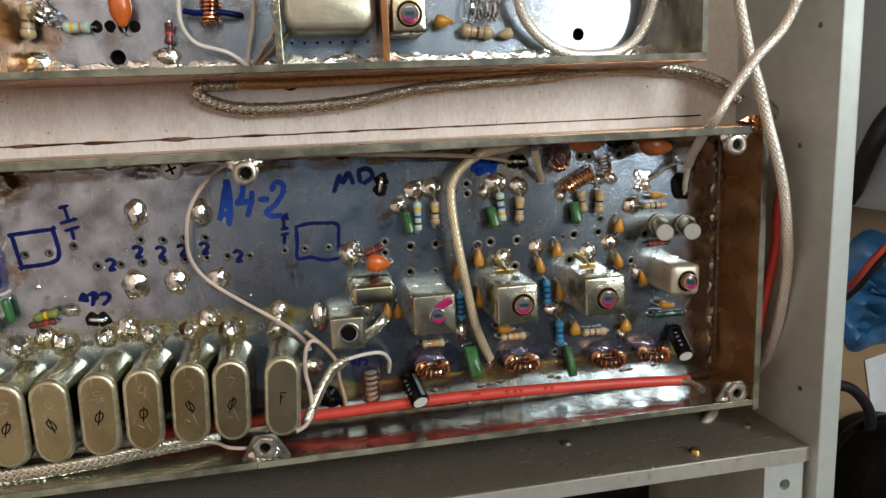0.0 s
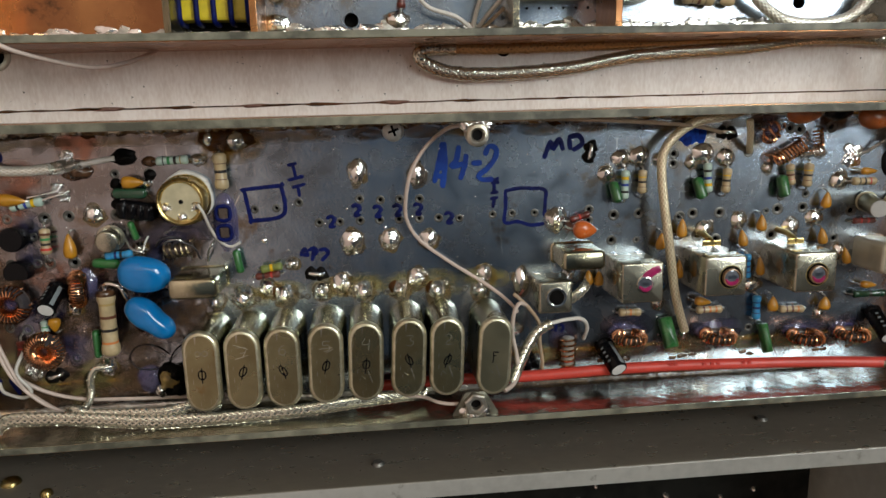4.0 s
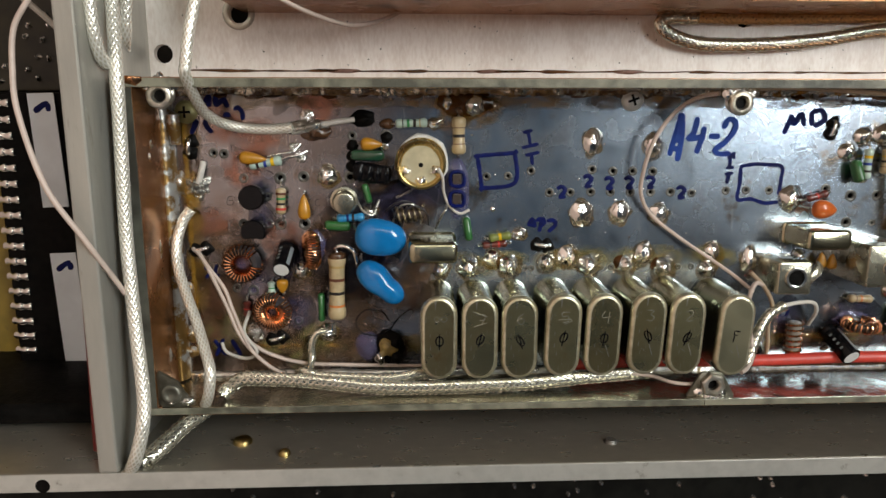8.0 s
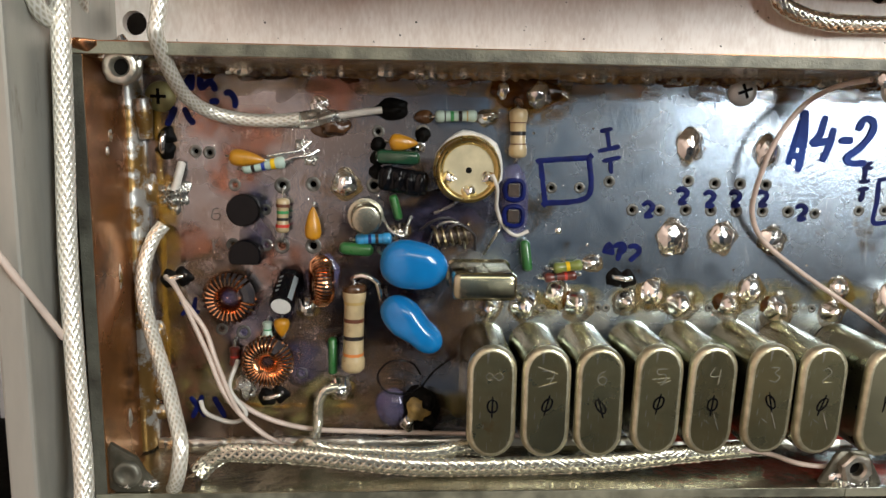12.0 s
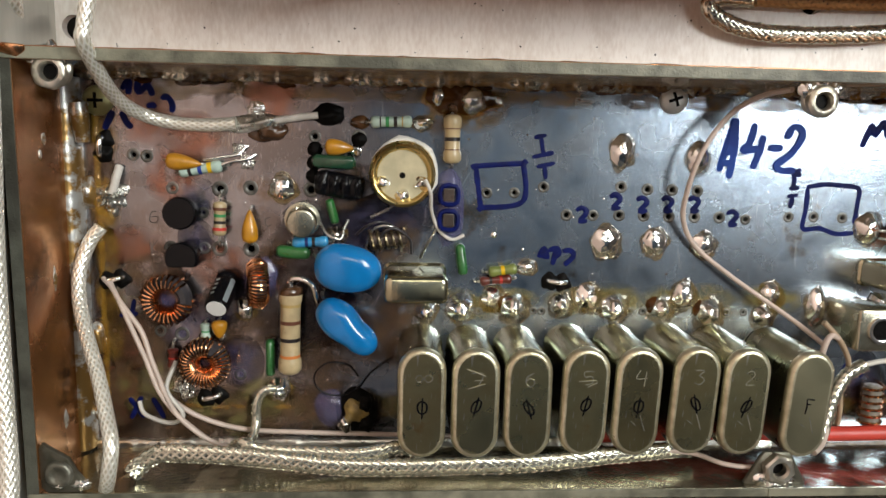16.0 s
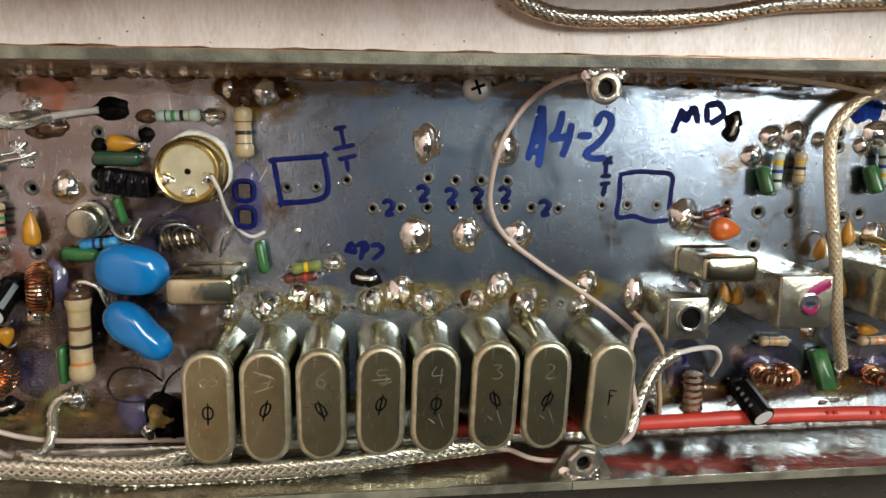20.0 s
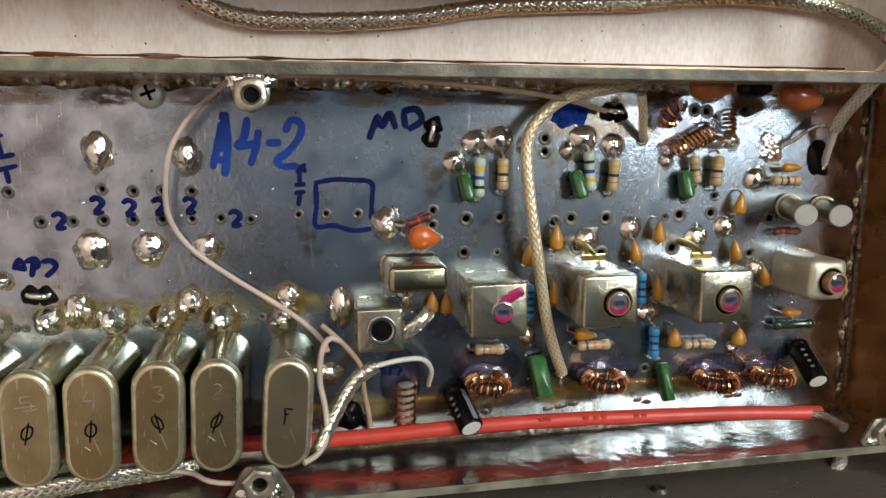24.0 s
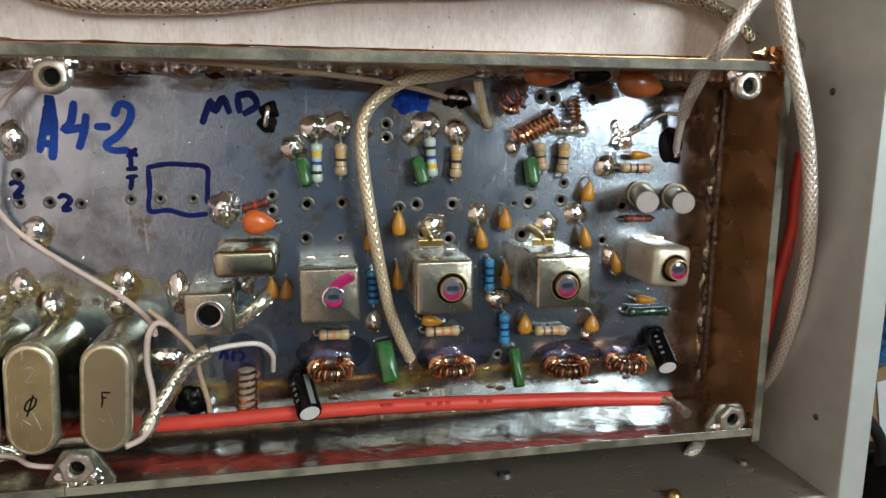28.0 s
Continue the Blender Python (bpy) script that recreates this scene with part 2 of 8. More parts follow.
WHITEWIRE = mat("white_insulation", (0.68, 0.64, 0.58), 0.45, 0.0, 0.1, 300)
BROWNWIRE = mat("tan_insulation", (0.45, 0.33, 0.22), 0.45, 0.0, 0.12, 300)
RED = mat("red_sleeve", (0.62, 0.06, 0.04), 0.4, 0.0, 0.08, 300, 0.1, 900)
DARKRED = mat("dark_red_insulation", (0.2, 0.018, 0.016), 0.4, 0.0, 0.1, 300)
INK = mat("blue_marker_ink", (0.003, 0.005, 0.05), 0.5, 0.0, 0.2, 600, color2=(0.004, 0.01, 0.1), spec=0.12)
MARKER = mat("worn_blue_marker", (0.01, 0.05, 0.29), 0.5, 0.0, 0.2, 250, color2=(0.006, 0.018, 0.17), spec=0.2)
DARKFLUX = mat("dark_amber_flux", (0.075, 0.026, 0.004), 0.14, 0.0, 0.3, 300, 0.3, 700, color2=(0.018, 0.007, 0.002), spec=0.25)
BRIGHTINK = mat("bright_blue_ink", (0.006, 0.06, 0.42), 0.6, 0.0, 0.4, 700, color2=(0.004, 0.014, 0.14), spec=0.1)
PENCIL = mat("pencil_mark", (0.16, 0.13, 0.12), 0.6, 0.0, 0.2, 600)
MAGENTA = mat("magenta_paint", (0.4, 0.015, 0.12), 0.35, 0.0, 0.2, 600)
SMEAR = mat("purple_lacquer_smear", (0.1, 0.09, 0.24), 0.1, 0.0, 0.3, 200, color2=(0.2, 0.19, 0.34), coat=1.0, alpha=0.42)
COREBLUE = mat("blue_grey_core", (0.03, 0.04, 0.06), 0.3, 0.0, 0.3, 500)
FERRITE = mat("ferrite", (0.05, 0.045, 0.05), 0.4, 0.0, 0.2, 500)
WHITEPAINT = mat("white_paint", (0.7, 0.69, 0.66), 0.5, 0.0, 0.12, 300, 0.3, 600, wear=((0.3, 0.24, 0.16), 0.14, 260))
BAND = {k: mat(k + "_band", c, 0.35, 0.0, 0.05, 500) for k, c in dict(
    black=(0.015, 0.012, 0.012), brown=(0.12, 0.04, 0.02), red=(0.5, 0.04, 0.03), orange=(0.6, 0.2, 0.05), yellow=(0.75, 0.47, 0.005),
    green=(0.04, 0.25, 0.08), blue=(0.02, 0.05, 0.3), violet=(0.12, 0.05, 0.25), gold=(0.4, 0.28, 0.1), navy=(0.01, 0.02, 0.12)).items()}
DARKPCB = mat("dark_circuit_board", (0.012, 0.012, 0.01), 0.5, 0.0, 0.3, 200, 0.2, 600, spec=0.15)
DARKYELLOW = mat("dark_yellow_board", (0.025, 0.02, 0.007), 0.5, 0.0, 0.3, 200, 0.2, 600)
YELLOWPCB = mat("yellow_board", (0.26, 0.175, 0.03), 0.45, 0.0, 0.2, 120, wear=((0.15, 0.1, 0.03), 0.1, 100))
PAPER = mat("white_label", (0.72, 0.77, 0.82), 0.6, 0.0, 0.06, 150)
WOOD = mat("wooden_desk", (0.3, 0.21, 0.12), 0.5, 0.0, 0.2, 30, 0.1, 300, color2=(0.28, 0.18, 0.09), stretch=(1, 8, 8))
# colour of the added west wall, picked for the reflections it gives
WALLPAINT = mat("warm_reflection_paint", (0.56, 0.395, 0.325), 0.7, 0.0, 0.05, 8, 0.1, 200)
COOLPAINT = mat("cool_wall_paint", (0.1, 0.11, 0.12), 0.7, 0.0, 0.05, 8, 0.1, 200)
# bluish daylight on the ceiling put into its paint, kept dark to limit fill
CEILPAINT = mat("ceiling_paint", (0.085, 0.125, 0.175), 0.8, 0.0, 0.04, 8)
FLOORING = mat("brown_flooring", (0.2, 0.13, 0.08), 0.6, 0.0, 0.2, 10)
RUBBER = mat("black_cable_rubber", (0.014, 0.014, 0.016), 0.5, 0.0, 0.1, 300)
STRIPE = mat("grey_sleeve_print", (0.22, 0.25, 0.26), 0.35, 0.0, 0.1, 400)
DULLNICKEL = mat("dull_crystal_can", (0.36, 0.345, 0.24), 0.29, 1.0, 0.12, 150, 0.15, 700, wear=((0.3, 0.25, 0.13), 0.08, 200))
RIMNICKEL = mat("worn_bright_rim", (0.76, 0.72, 0.53), 0.32, 0.88, 0.12, 500, 0.25, 1800, color2=(0.5, 0.45, 0.3), wear=((0.4, 0.3, 0.14), 0.06, 300))
FACENICKEL = mat("scuffed_can_top", (0.45, 0.42, 0.25), 0.29, 1.0, 0.22, 130, 0.15, 300, color2=(0.33, 0.28, 0.15), wear=((0.36, 0.25, 0.11), 0.12, 140), rvar=0.1)
PALEFACE = mat("dull_pale_can_top", (0.46, 0.44, 0.29), 0.32, 1.0, 0.15, 130, 0.15, 300, color2=(0.42, 0.38, 0.25))
scratched(FACENICKEL, 0.45, 1300)
scratched(FACENICKEL, 0.4, 600, (0.15, 1.1, -0.4))
SCRATCH = mat("scratched_bare_metal", (0.6, 0.58, 0.48), 0.35, 0.9, 0.2, 900)
REARWALL = mat("amber_glazed_wall", (0.66, 0.54, 0.38), 0.22, 0.25, 0.2, 180, 0.9, 300, color2=(0.36, 0.25, 0.14), wear=((0.15, 0.08, 0.035), 0.1, 120), coat=0.4)
DARKNUT = mat("dull_dark_boss", (0.2, 0.19, 0.155), 0.4, 0.7, 0.2, 300, 0.5, 700, color2=(0.1, 0.095, 0.07))
PALETOP = mat("pale_grey_painted_top", (0.5, 0.5, 0.48), 0.4, 0.1, 0.12, 400, wear=((0.3, 0.28, 0.24), 0.1, 500))
BRONZE = mat("tarnished_bronze_wire", (0.3, 0.24, 0.15), 0.3, 0.9, 0.2, 700, color2=(0.14, 0.11, 0.07))
PALESOLDER = mat("pale_grey_solder", (0.58, 0.585, 0.565), 0.36, 0.7, 0.1, 300, 0.1, 300, color2=(0.52, 0.52, 0.5), rvar=0.1, wear=((0.26, 0.15, 0.045), 0.26, 170))
DARKCORE = mat("dark_brown_core", (0.07, 0.05, 0.04), 0.3, 0.0, 0.2, 500, coat=0.4)
LACQUERBRASS = mat("dull_yellow_screw", (0.5, 0.45, 0.2), 0.45, 0.3, 0.15, 300, 0.1, 900)
CORETUBE = mat("brown_core_tube", (0.42, 0.25, 0.13), 0.3, 0.2, 0.2, 400, coat=0.4)
CLEARCORE = mat("clear_grey_core", (0.2, 0.22, 0.26), 0.1, 0.3, 0.2, 500, coat=0.8)
PALECORE = mat("pale_grey_core", (0.3, 0.28, 0.24), 0.35, 0.0, 0.15, 500, coat=0.4)
BLUECLOTH = mat("blue_plastic_bag", (0.03, 0.14, 0.32), 0.4, 0.0, 0.3, 60, 0.5, 200)


def stain_mat(name, color, most, rough=0.3, metal=0.0, coat=0.0):
    """A dried film that thins out unevenly towards its rim; the film is a disc of radius one millimetre before scaling."""
    m = mat(name, color, rough, metal, 0.25, 900, coat=coat)
    n, l = m.node_tree.nodes, m.node_tree.links
    b = n["Principled BSDF"]
    tc = n.new("ShaderNodeTexCoord")
    mp = n.new("ShaderNodeMapping")
    mp.inputs["Scale"].default_value = (1000, 1000, 1000)
    gr = n.new("ShaderNodeTexGradient")
    gr.gradient_type = "SPHERICAL"
    l.new(tc.outputs["Object"], mp.inputs[0]), l.new(mp.outputs[0], gr.inputs[0])
    oi = n.new("ShaderNodeObjectInfo")
    no = n.new("ShaderNodeTexNoise")
    no.noise_dimensions = "4D"
    no.inputs["Scale"].default_value, no.inputs["Detail"].default_value, no.inputs["Roughness"].default_value = 2.2, 7, 0.65
    sc = n.new("ShaderNodeMath")
    sc.operation = "MULTIPLY"
    sc.inputs[1].default_value = 50.0
    l.new(oi.outputs["Random"], sc.inputs[0]), l.new(sc.outputs[0], no.inputs["W"]), l.new(mp.outputs[0], no.inputs["Vector"])
    r1, r2, mu = n.new("ShaderNodeMapRange"), n.new("ShaderNodeMapRange"), n.new("ShaderNodeMath")
    r1.inputs["From Max"].default_value = 0.45
    r2.inputs["From Min"].default_value, r2.inputs["From Max"].default_value, r2.inputs["To Min"].default_value, r2.inputs["To Max"].default_value = 0.38, 0.6, 0.0, most
    mu.operation = "MULTIPLY"
    l.new(gr.outputs["Fac"], r1.inputs["Value"]), l.new(no.outputs["Fac"], r2.inputs["Value"])
    l.new(r1.outputs[0], mu.inputs[0]), l.new(r2.outputs[0], mu.inputs[1]), l.new(mu.outputs[0], b.inputs["Alpha"])
    return m


AMBER_FILM = stain_mat("amber_flux_film", (0.36, 0.2, 0.035), 0.5, 0.15, 0.0, 0.8)
BROWN_FILM = stain_mat("brown_tarnish_film", (0.13, 0.075, 0.04), 0.65, 0.35)
YELLOW_FILM = stain_mat("yellowish_flux_film", (0.4, 0.34, 0.12), 0.4, 0.2, 0.0, 0.6)
PURPLE_FILM = stain_mat("purple_lacquer_film", (0.11, 0.1, 0.2), 0.42, 0.07, 0.0, 1.0)
DARK_FILM = stain_mat("dark_lacquer_film", (0.02, 0.014, 0.02), 0.75, 0.12, 0.0, 0.8)
COPPER_FILM = stain_mat("copper_showing_through", (0.55, 0.24, 0.15), 0.5, 0.3, 0.8)


def seam_mat(name, flux, flux2, share, scale=420.0, bump=0.5, rough=0.24, metal=(0.88, 0.87, 0.83)):
    """Lumpy hand-laid solder, part bare metal and part glazed with burnt flux."""
    m = mat(name, flux, rough, 0.0, 0.3, scale * 2, bump, 900, color2=flux2, coat=0.5)
    n, l = m.node_tree.nodes, m.node_tree.links
    b = n["Principled BSDF"]
    tc, no, r1 = n.new("ShaderNodeTexCoord"), n.new("ShaderNodeTexNoise"), n.new("ShaderNodeMapRange")
    no.inputs["Scale"].default_value, no.inputs["Detail"].default_value, no.inputs["Roughness"].default_value = scale, 6, 0.6
    r1.inputs["From Min"].default_value, r1.inputs["From Max"].default_value = 0.46 + 0.16 * (share - 0.5), 0.54 + 0.16 * (share - 0.5)
    l.new(tc.outputs["Object"], no.inputs["Vector"]), l.new(no.outputs["Fac"], r1.inputs["Value"])
    mx = n.new("ShaderNodeMix")
    mx.data_type = "RGBA"
    mx.inputs["B"].default_value = (*metal, 1)
    l.new(r1.outputs[0], mx.inputs["Factor"]), l.new(b.inputs["Base Color"].links[0].from_socket, mx.inputs["A"])
    l.new(mx.outputs["Result"], b.inputs["Base Color"]), l.new(r1.outputs[0], b.inputs["Metallic"])
    return m


SEAM_BROWN = seam_mat("burnt_solder_seam", (0.3, 0.19, 0.08), (0.055, 0.025, 0.011), 0.75, 300.0, metal=(0.7, 0.66, 0.55))
SEAM_DARK = seam_mat("dark_glazed_seam", (0.12, 0.07, 0.035), (0.04, 0.022, 0.012), 1.7)
SEAM_AMBER = seam_mat("amber_solder_seam", (0.3, 0.15, 0.03), (0.08, 0.04, 0.015), 0.45)
SEAM_SILVER = seam_mat("silvery_solder_seam", (0.42, 0.27, 0.07), (0.16, 0.08, 0.02), -0.4, 200.0, 0.1, 0.3, (0.55, 0.55, 0.52))


def braid_mat(name, c1, c2, rough, metal=0.8):
    """Woven wire sheath: two sets of crossing strands from the sheath's own length and girth."""
    m = bpy.data.materials.new(name)
    m.use_nodes = True
    n, l = m.node_tree.nodes, m.node_tree.links
    b = n["Principled BSDF"]
    b.inputs["Metallic"].default_value, b.inputs["Roughness"].default_value = metal, rough
    tc = n.new("ShaderNodeTexCoord")
    no = n.new("ShaderNodeTexNoise")
    no.inputs["Scale"].default_value, no.inputs["Detail"].default_value = 900, 4
    l.new(tc.outputs["Object"], no.inputs["Vector"])
    at = n.new("ShaderNodeAttribute")
    at.attribute_name = "strand"
    mix = n.new("ShaderNodeMix")
    mix.data_type = "RGBA"
    mix.inputs["A"].default_value, mix.inputs["B"].default_value = (*c2, 1), (*c1, 1)
    mu = n.new("ShaderNodeMath")
    mu.operation = "MULTIPLY_ADD"
    mu.inputs[1].default_value = 0.5
    l.new(no.outputs["Fac"], mu.inputs[0]), l.new(at.outputs["Fac"], mu.inputs[2])
    l.new(mu.outputs[0], mix.inputs["Factor"]), l.new(mix.outputs["Result"], b.inputs["Base Color"])
    return m


BRAID = braid_mat("silver_braid", (0.98, 0.96, 0.88), (0.42, 0.37, 0.25), 0.27, 0.5)
FLAT_BRAID = braid_mat("tinned_flat_braid", (0.74, 0.72, 0.6), (0.06, 0.05, 0.03), 0.22, 0.85)
TAN_BRAID = braid_mat("tarnished_braid", (0.9, 0.8, 0.58), (0.42, 0.31, 0.15), 0.28, 0.55)
DARK_BRAID = braid_mat("flux_stained_braid", (0.62, 0.4, 0.18), (0.24, 0.13, 0.05), 0.35, 0.5)


# ---- building helpers: lengths in millimetres ----
def mesh(name, verts, faces, material, smooth=True):
    me = bpy.data.meshes.new(name)
    me.from_pydata([(v[0] * MM, v[1] * MM, v[2] * MM) for v in verts], [], faces)
    for m in material if isinstance(material, (list, tuple)) else [material]:
        me.materials.append(m)
    if smooth:
        me.polygons.foreach_set("use_smooth", [True] * len(me.polygons))
        me.set_sharp_from_angle(angle=radians(48))
    me.update()
    return me


def part(name, me, parent, label="", at=None):
    ob = new(name, me)
    ob.parent = parent
    if at is not None:
        ob.matrix_basis = at
    if label:
        tagged(ob, label)
    return ob


def thing(name, x, y, z, rz=0.0, label="", category="", group="", kind=""):
    ob = new(name)
    ob.empty_display_size = 0.002
    ob.matrix_basis = mm(x, y, z, 0, 0, rz)
    return tagged(ob, label, category, group, kind)


def flatten(me):
    """Flat shading on sharp-edged pieces."""
    me.polygons.foreach_set("use_smooth", [False] * len(me.polygons))
    return me


def box(name, x0, x1, y0, y1, z0, z1, material, bevel=0.15):
    """A block with chamfered edges."""
    b = bmesh.new()
    bmesh.ops.create_cube(b, size=1.0)
    for v in b.verts:
        v.co = Vector(((x0 + x1) / 2 + v.co.x * (x1 - x0), (y0 + y1) / 2 + v.co.y * (y1 - y0), (z0 + z1) / 2 + v.co.z * (z1 - z0)))
    if bevel:
        bmesh.ops.bevel(b, geom=b.edges[:], offset=min(bevel, 0.45 * min(x1 - x0, y1 - y0, z1 - z0)), segments=2, affect="EDGES", profile=0.6)
    bmesh.ops.scale(b, vec=(MM, MM, MM), verts=b.verts)
    me = bpy.data.meshes.new(name)
    b.to_mesh(me), b.free()
    me.materials.append(material)
    return me


def lathe(name, profile, material, n=20, axis="z", squash=(1, 1), caps=True):
    """Turns (radius, height) pairs round an axis."""
    verts, faces = [], []
    for r, h in profile:
        for k in range(n):
            a = 2 * math.pi * k / n
            u, v = r * math.cos(a) * squash[0], r * math.sin(a) * squash[1]
            verts.append((u, v, h) if axis == "z" else (h, u, v))
    for i in range(len(profile) - 1):
        for k in range(n):
            q = (k + 1) % n
            faces.append((i * n + k, i * n + q, (i + 1) * n + q, (i + 1) * n + k))
    if caps:
        faces.append(tuple(range(n))[::-1])
        faces.append(tuple((len(profile) - 1) * n + k for k in range(n)))
    return mesh(name, verts, faces, material)


def smooth_path(points, step=0.6):
    """A curve through the points (Catmull-Rom), resampled evenly."""
    p = [Vector(q) for q in points]
    p = [p[0] * 2 - p[1], *p, p[-1] * 2 - p[-2]]
    dense = []
    for i in range(1, len(p) - 2):
        for k in range(24):
            t = k / 24
            a, b, c, d = p[i - 1:i + 3]
            dense.append(0.5 * (2 * b + (c - a) * t + (2 * a - 5 * b + 4 * c - d) * t * t + (3 * b - a - 3 * c + d) * t ** 3))
    dense.append(p[-2])
    out, gone = [dense[0]], 0.0
    for a, b in zip(dense, dense[1:]):
        seg = (b - a).length
        while seg > 1e-9 and gone + seg >= step:
            a = a + (b - a) * ((step - gone) / seg)
            out.append(a)
            seg, gone = (b - a).length, 0.0
        gone += seg
    if (out[-1] - dense[-1]).length > step * 0.3:
        out.append(dense[-1])
    return out


def frames_along(path):
    side = Vector((0.31, 0.2, 0.93))
    for i, p in enumerate(path):
        d = (path[min(i + 1, len(path) - 1)] - path[max(i - 1, 0)]).normalized()
        side = (side - d * side.dot(d)).normalized()
        yield p, side, d.cross(side)


def tube(name, points, r, material, n=8, step=0.8, taper=None, smooth=True):
    path = smooth_path(points, step) if smooth else [Vector(p) for p in points]
    verts, faces = [], []
    for i, (p, u, v) in enumerate(frames_along(path)):
        q = r * (taper(i / max(1, len(path) - 1)) if taper else 1)
        for k in range(n):
            a = 2 * math.pi * k / n
            verts.append(p + u * (q * math.cos(a)) + v * (q * math.sin(a)))
    for i in range(len(path) - 1):
        for k in range(n):
            m = (k + 1) % n
            faces.append((i * n + k, i * n + m, (i + 1) * n + m, (i + 1) * n + k))
    faces += [tuple(range(n))[::-1], tuple((len(path) - 1) * n + k for k in range(n))]
    return mesh(name, verts, faces, material)


def braid(name, points, r, material, strands=9, pitch=1.6, flat=1.0, n=63, step=0.2, fuzz=0.0):
    """A woven sheath: crossing strands stand proud of the tube. flat squashes it against the ground."""
    path = smooth_path(points, step)
    verts, faces, tone = [], [], []
    up = Vector((0, 0, 1))
    for i, (p, u, v) in enumerate(frames_along(path)):
        s = i * step / pitch * 2 * math.pi
        lump = 1 + fuzz * noise.noise(p * 0.25)
        for k in range(n):
            a = 2 * math.pi * k / n
            c1, c2 = math.cos(strands * a + s), math.cos(strands * a - s)
            over = math.cos(2 * strands * a) * math.cos(2 * s) * 0.0 + math.sin(strands * a) * math.sin(s)
            h = max(c1 + 0.25 * over, c2 - 0.25 * over)
            q = r * lump * (1 + 0.07 * h)
            w = u * (q * math.cos(a)) + v * (q * math.sin(a))
            if flat != 1.0:
                w = w - up * (w.dot(up) * (1 - flat))
            verts.append(p + w)
            tone.append(min(1.0, max(0.0, 0.32 + 0.45 * h)))
    for i in range(len(path) - 1):
        for k in range(n):
            m = (k + 1) % n
            faces.append((i * n + k, i * n + m, (i + 1) * n + m, (i + 1) * n + k))
    faces += [tuple(range(n))[::-1], tuple((len(path) - 1) * n + k for k in range(n))]
    me = mesh(name, verts, faces, material)
    me.attributes.new("strand", "FLOAT", "POINT").data.foreach_set("value", tone)
    return me


def loose_braid(name, points, rx, rz, material, strands=9, pitch=8.0, wire=0.2, seed=1):
    """A flattened sheath of single wire strands that cross over and under each other unevenly."""
    path = smooth_path(points, 0.55)
    verts, faces, tone, up = [], [], [], Vector((0, 0, 1))
    axes = []
    for i, p in enumerate(path):
        d = (path[min(i + 1, len(path) - 1)] - path[max(i - 1, 0)]).normalized()
        side = d.cross(up).normalized()
        axes.append((p, side, side.cross(d)))
    for turn in (-1, 1):
        for k in range(strands):
            drift = 0.35 * noise.noise(Vector((k * 2.7, turn * 5.1, seed)))
            base = len(verts)
            for i, (p, side, top) in enumerate(axes):
                s = i * 0.55
                a = 2 * math.pi * (k + drift) / strands + turn * 2 * math.pi * s / pitch
                over = math.cos(strands * a * 0.5 + turn * 1.2) * turn
                loose = 1 + 0.1 * over + 0.16 * noise.noise(Vector((s * 0.21, k * 3.1 + turn, seed)))
                c = p + side * (rx * loose * math.cos(a)) + top * (rz * loose * math.sin(a))
                out = (side * math.cos(a) * rz + top * math.sin(a) * rx).normalized()
                across = (side * -math.sin(a) * rx + top * math.cos(a) * rz).normalized()
                for j in range(5):
                    b = 2 * math.pi * j / 5
                    verts.append(c + out * (wire * 0.75 * math.cos(b)) + across * (wire * 1.5 * math.sin(b)))
                    tone.append(min(1.0, max(0.0, 0.38 + 0.35 * over + 0.25 * math.cos(b))))
                if i:
                    q = base + (i - 1) * 5
                    faces += [(q + j, q + (j + 1) % 5, q + 5 + (j + 1) % 5, q + 5 + j) for j in range(5)]
    rings = len(axes) * 5
    for end, i in ((path[0], 0), (path[-1], rings - 5)):
        verts.append(end), tone.append(0.0)
        faces += [(len(verts) - 1, k * rings + i, k * rings + i + 1) for k in range(2 * strands)]
    me = mesh(name, verts, faces, material)
    me.attributes.new("strand", "FLOAT", "POINT").data.foreach_set("value", tone)
    return me


def fillet(name, x0, y0, x1, y1, inx, iny, h, w, seed, material, step=0.45, uneven=1.0):
    """Lumpy solder laid in the corner between board and wall; (inx, iny) points from the wall over the board."""
    L = math.hypot(x1 - x0, y1 - y0)
    n, rows, verts, faces = int(L / step), 9, [], []
    for i in range(n + 1):
        f = i / n
        x, y = x0 + (x1 - x0) * f, y0 + (y1 - y0) * f
        s = f * L
        big = 0.75 + uneven * (0.55 * noise.noise(Vector((s * 0.13, seed, 0))) + 0.45 * abs(noise.noise(Vector((s * 0.55, seed, 3)))))
        for j in range(rows):
            g = j / (rows - 1)
            r = max(0.25, big) * (1 + uneven * 0.3 * noise.noise(Vector((s * 0.9, g * 2.5, seed + 7))))
            off = w * r * math.sin(g * math.pi / 2) ** 1.1
            z = h * r * math.cos(g * math.pi / 2) ** 0.9
            verts.append((x + inx * off, y + iny * off, z - 0.1 * (j == rows - 1)))
        if i:
            b = (i - 1) * rows
            faces += [(b + j, b + j + 1, b + rows + j + 1, b + rows + j) for j in range(rows - 1)]
    return mesh(name, verts, faces, material)


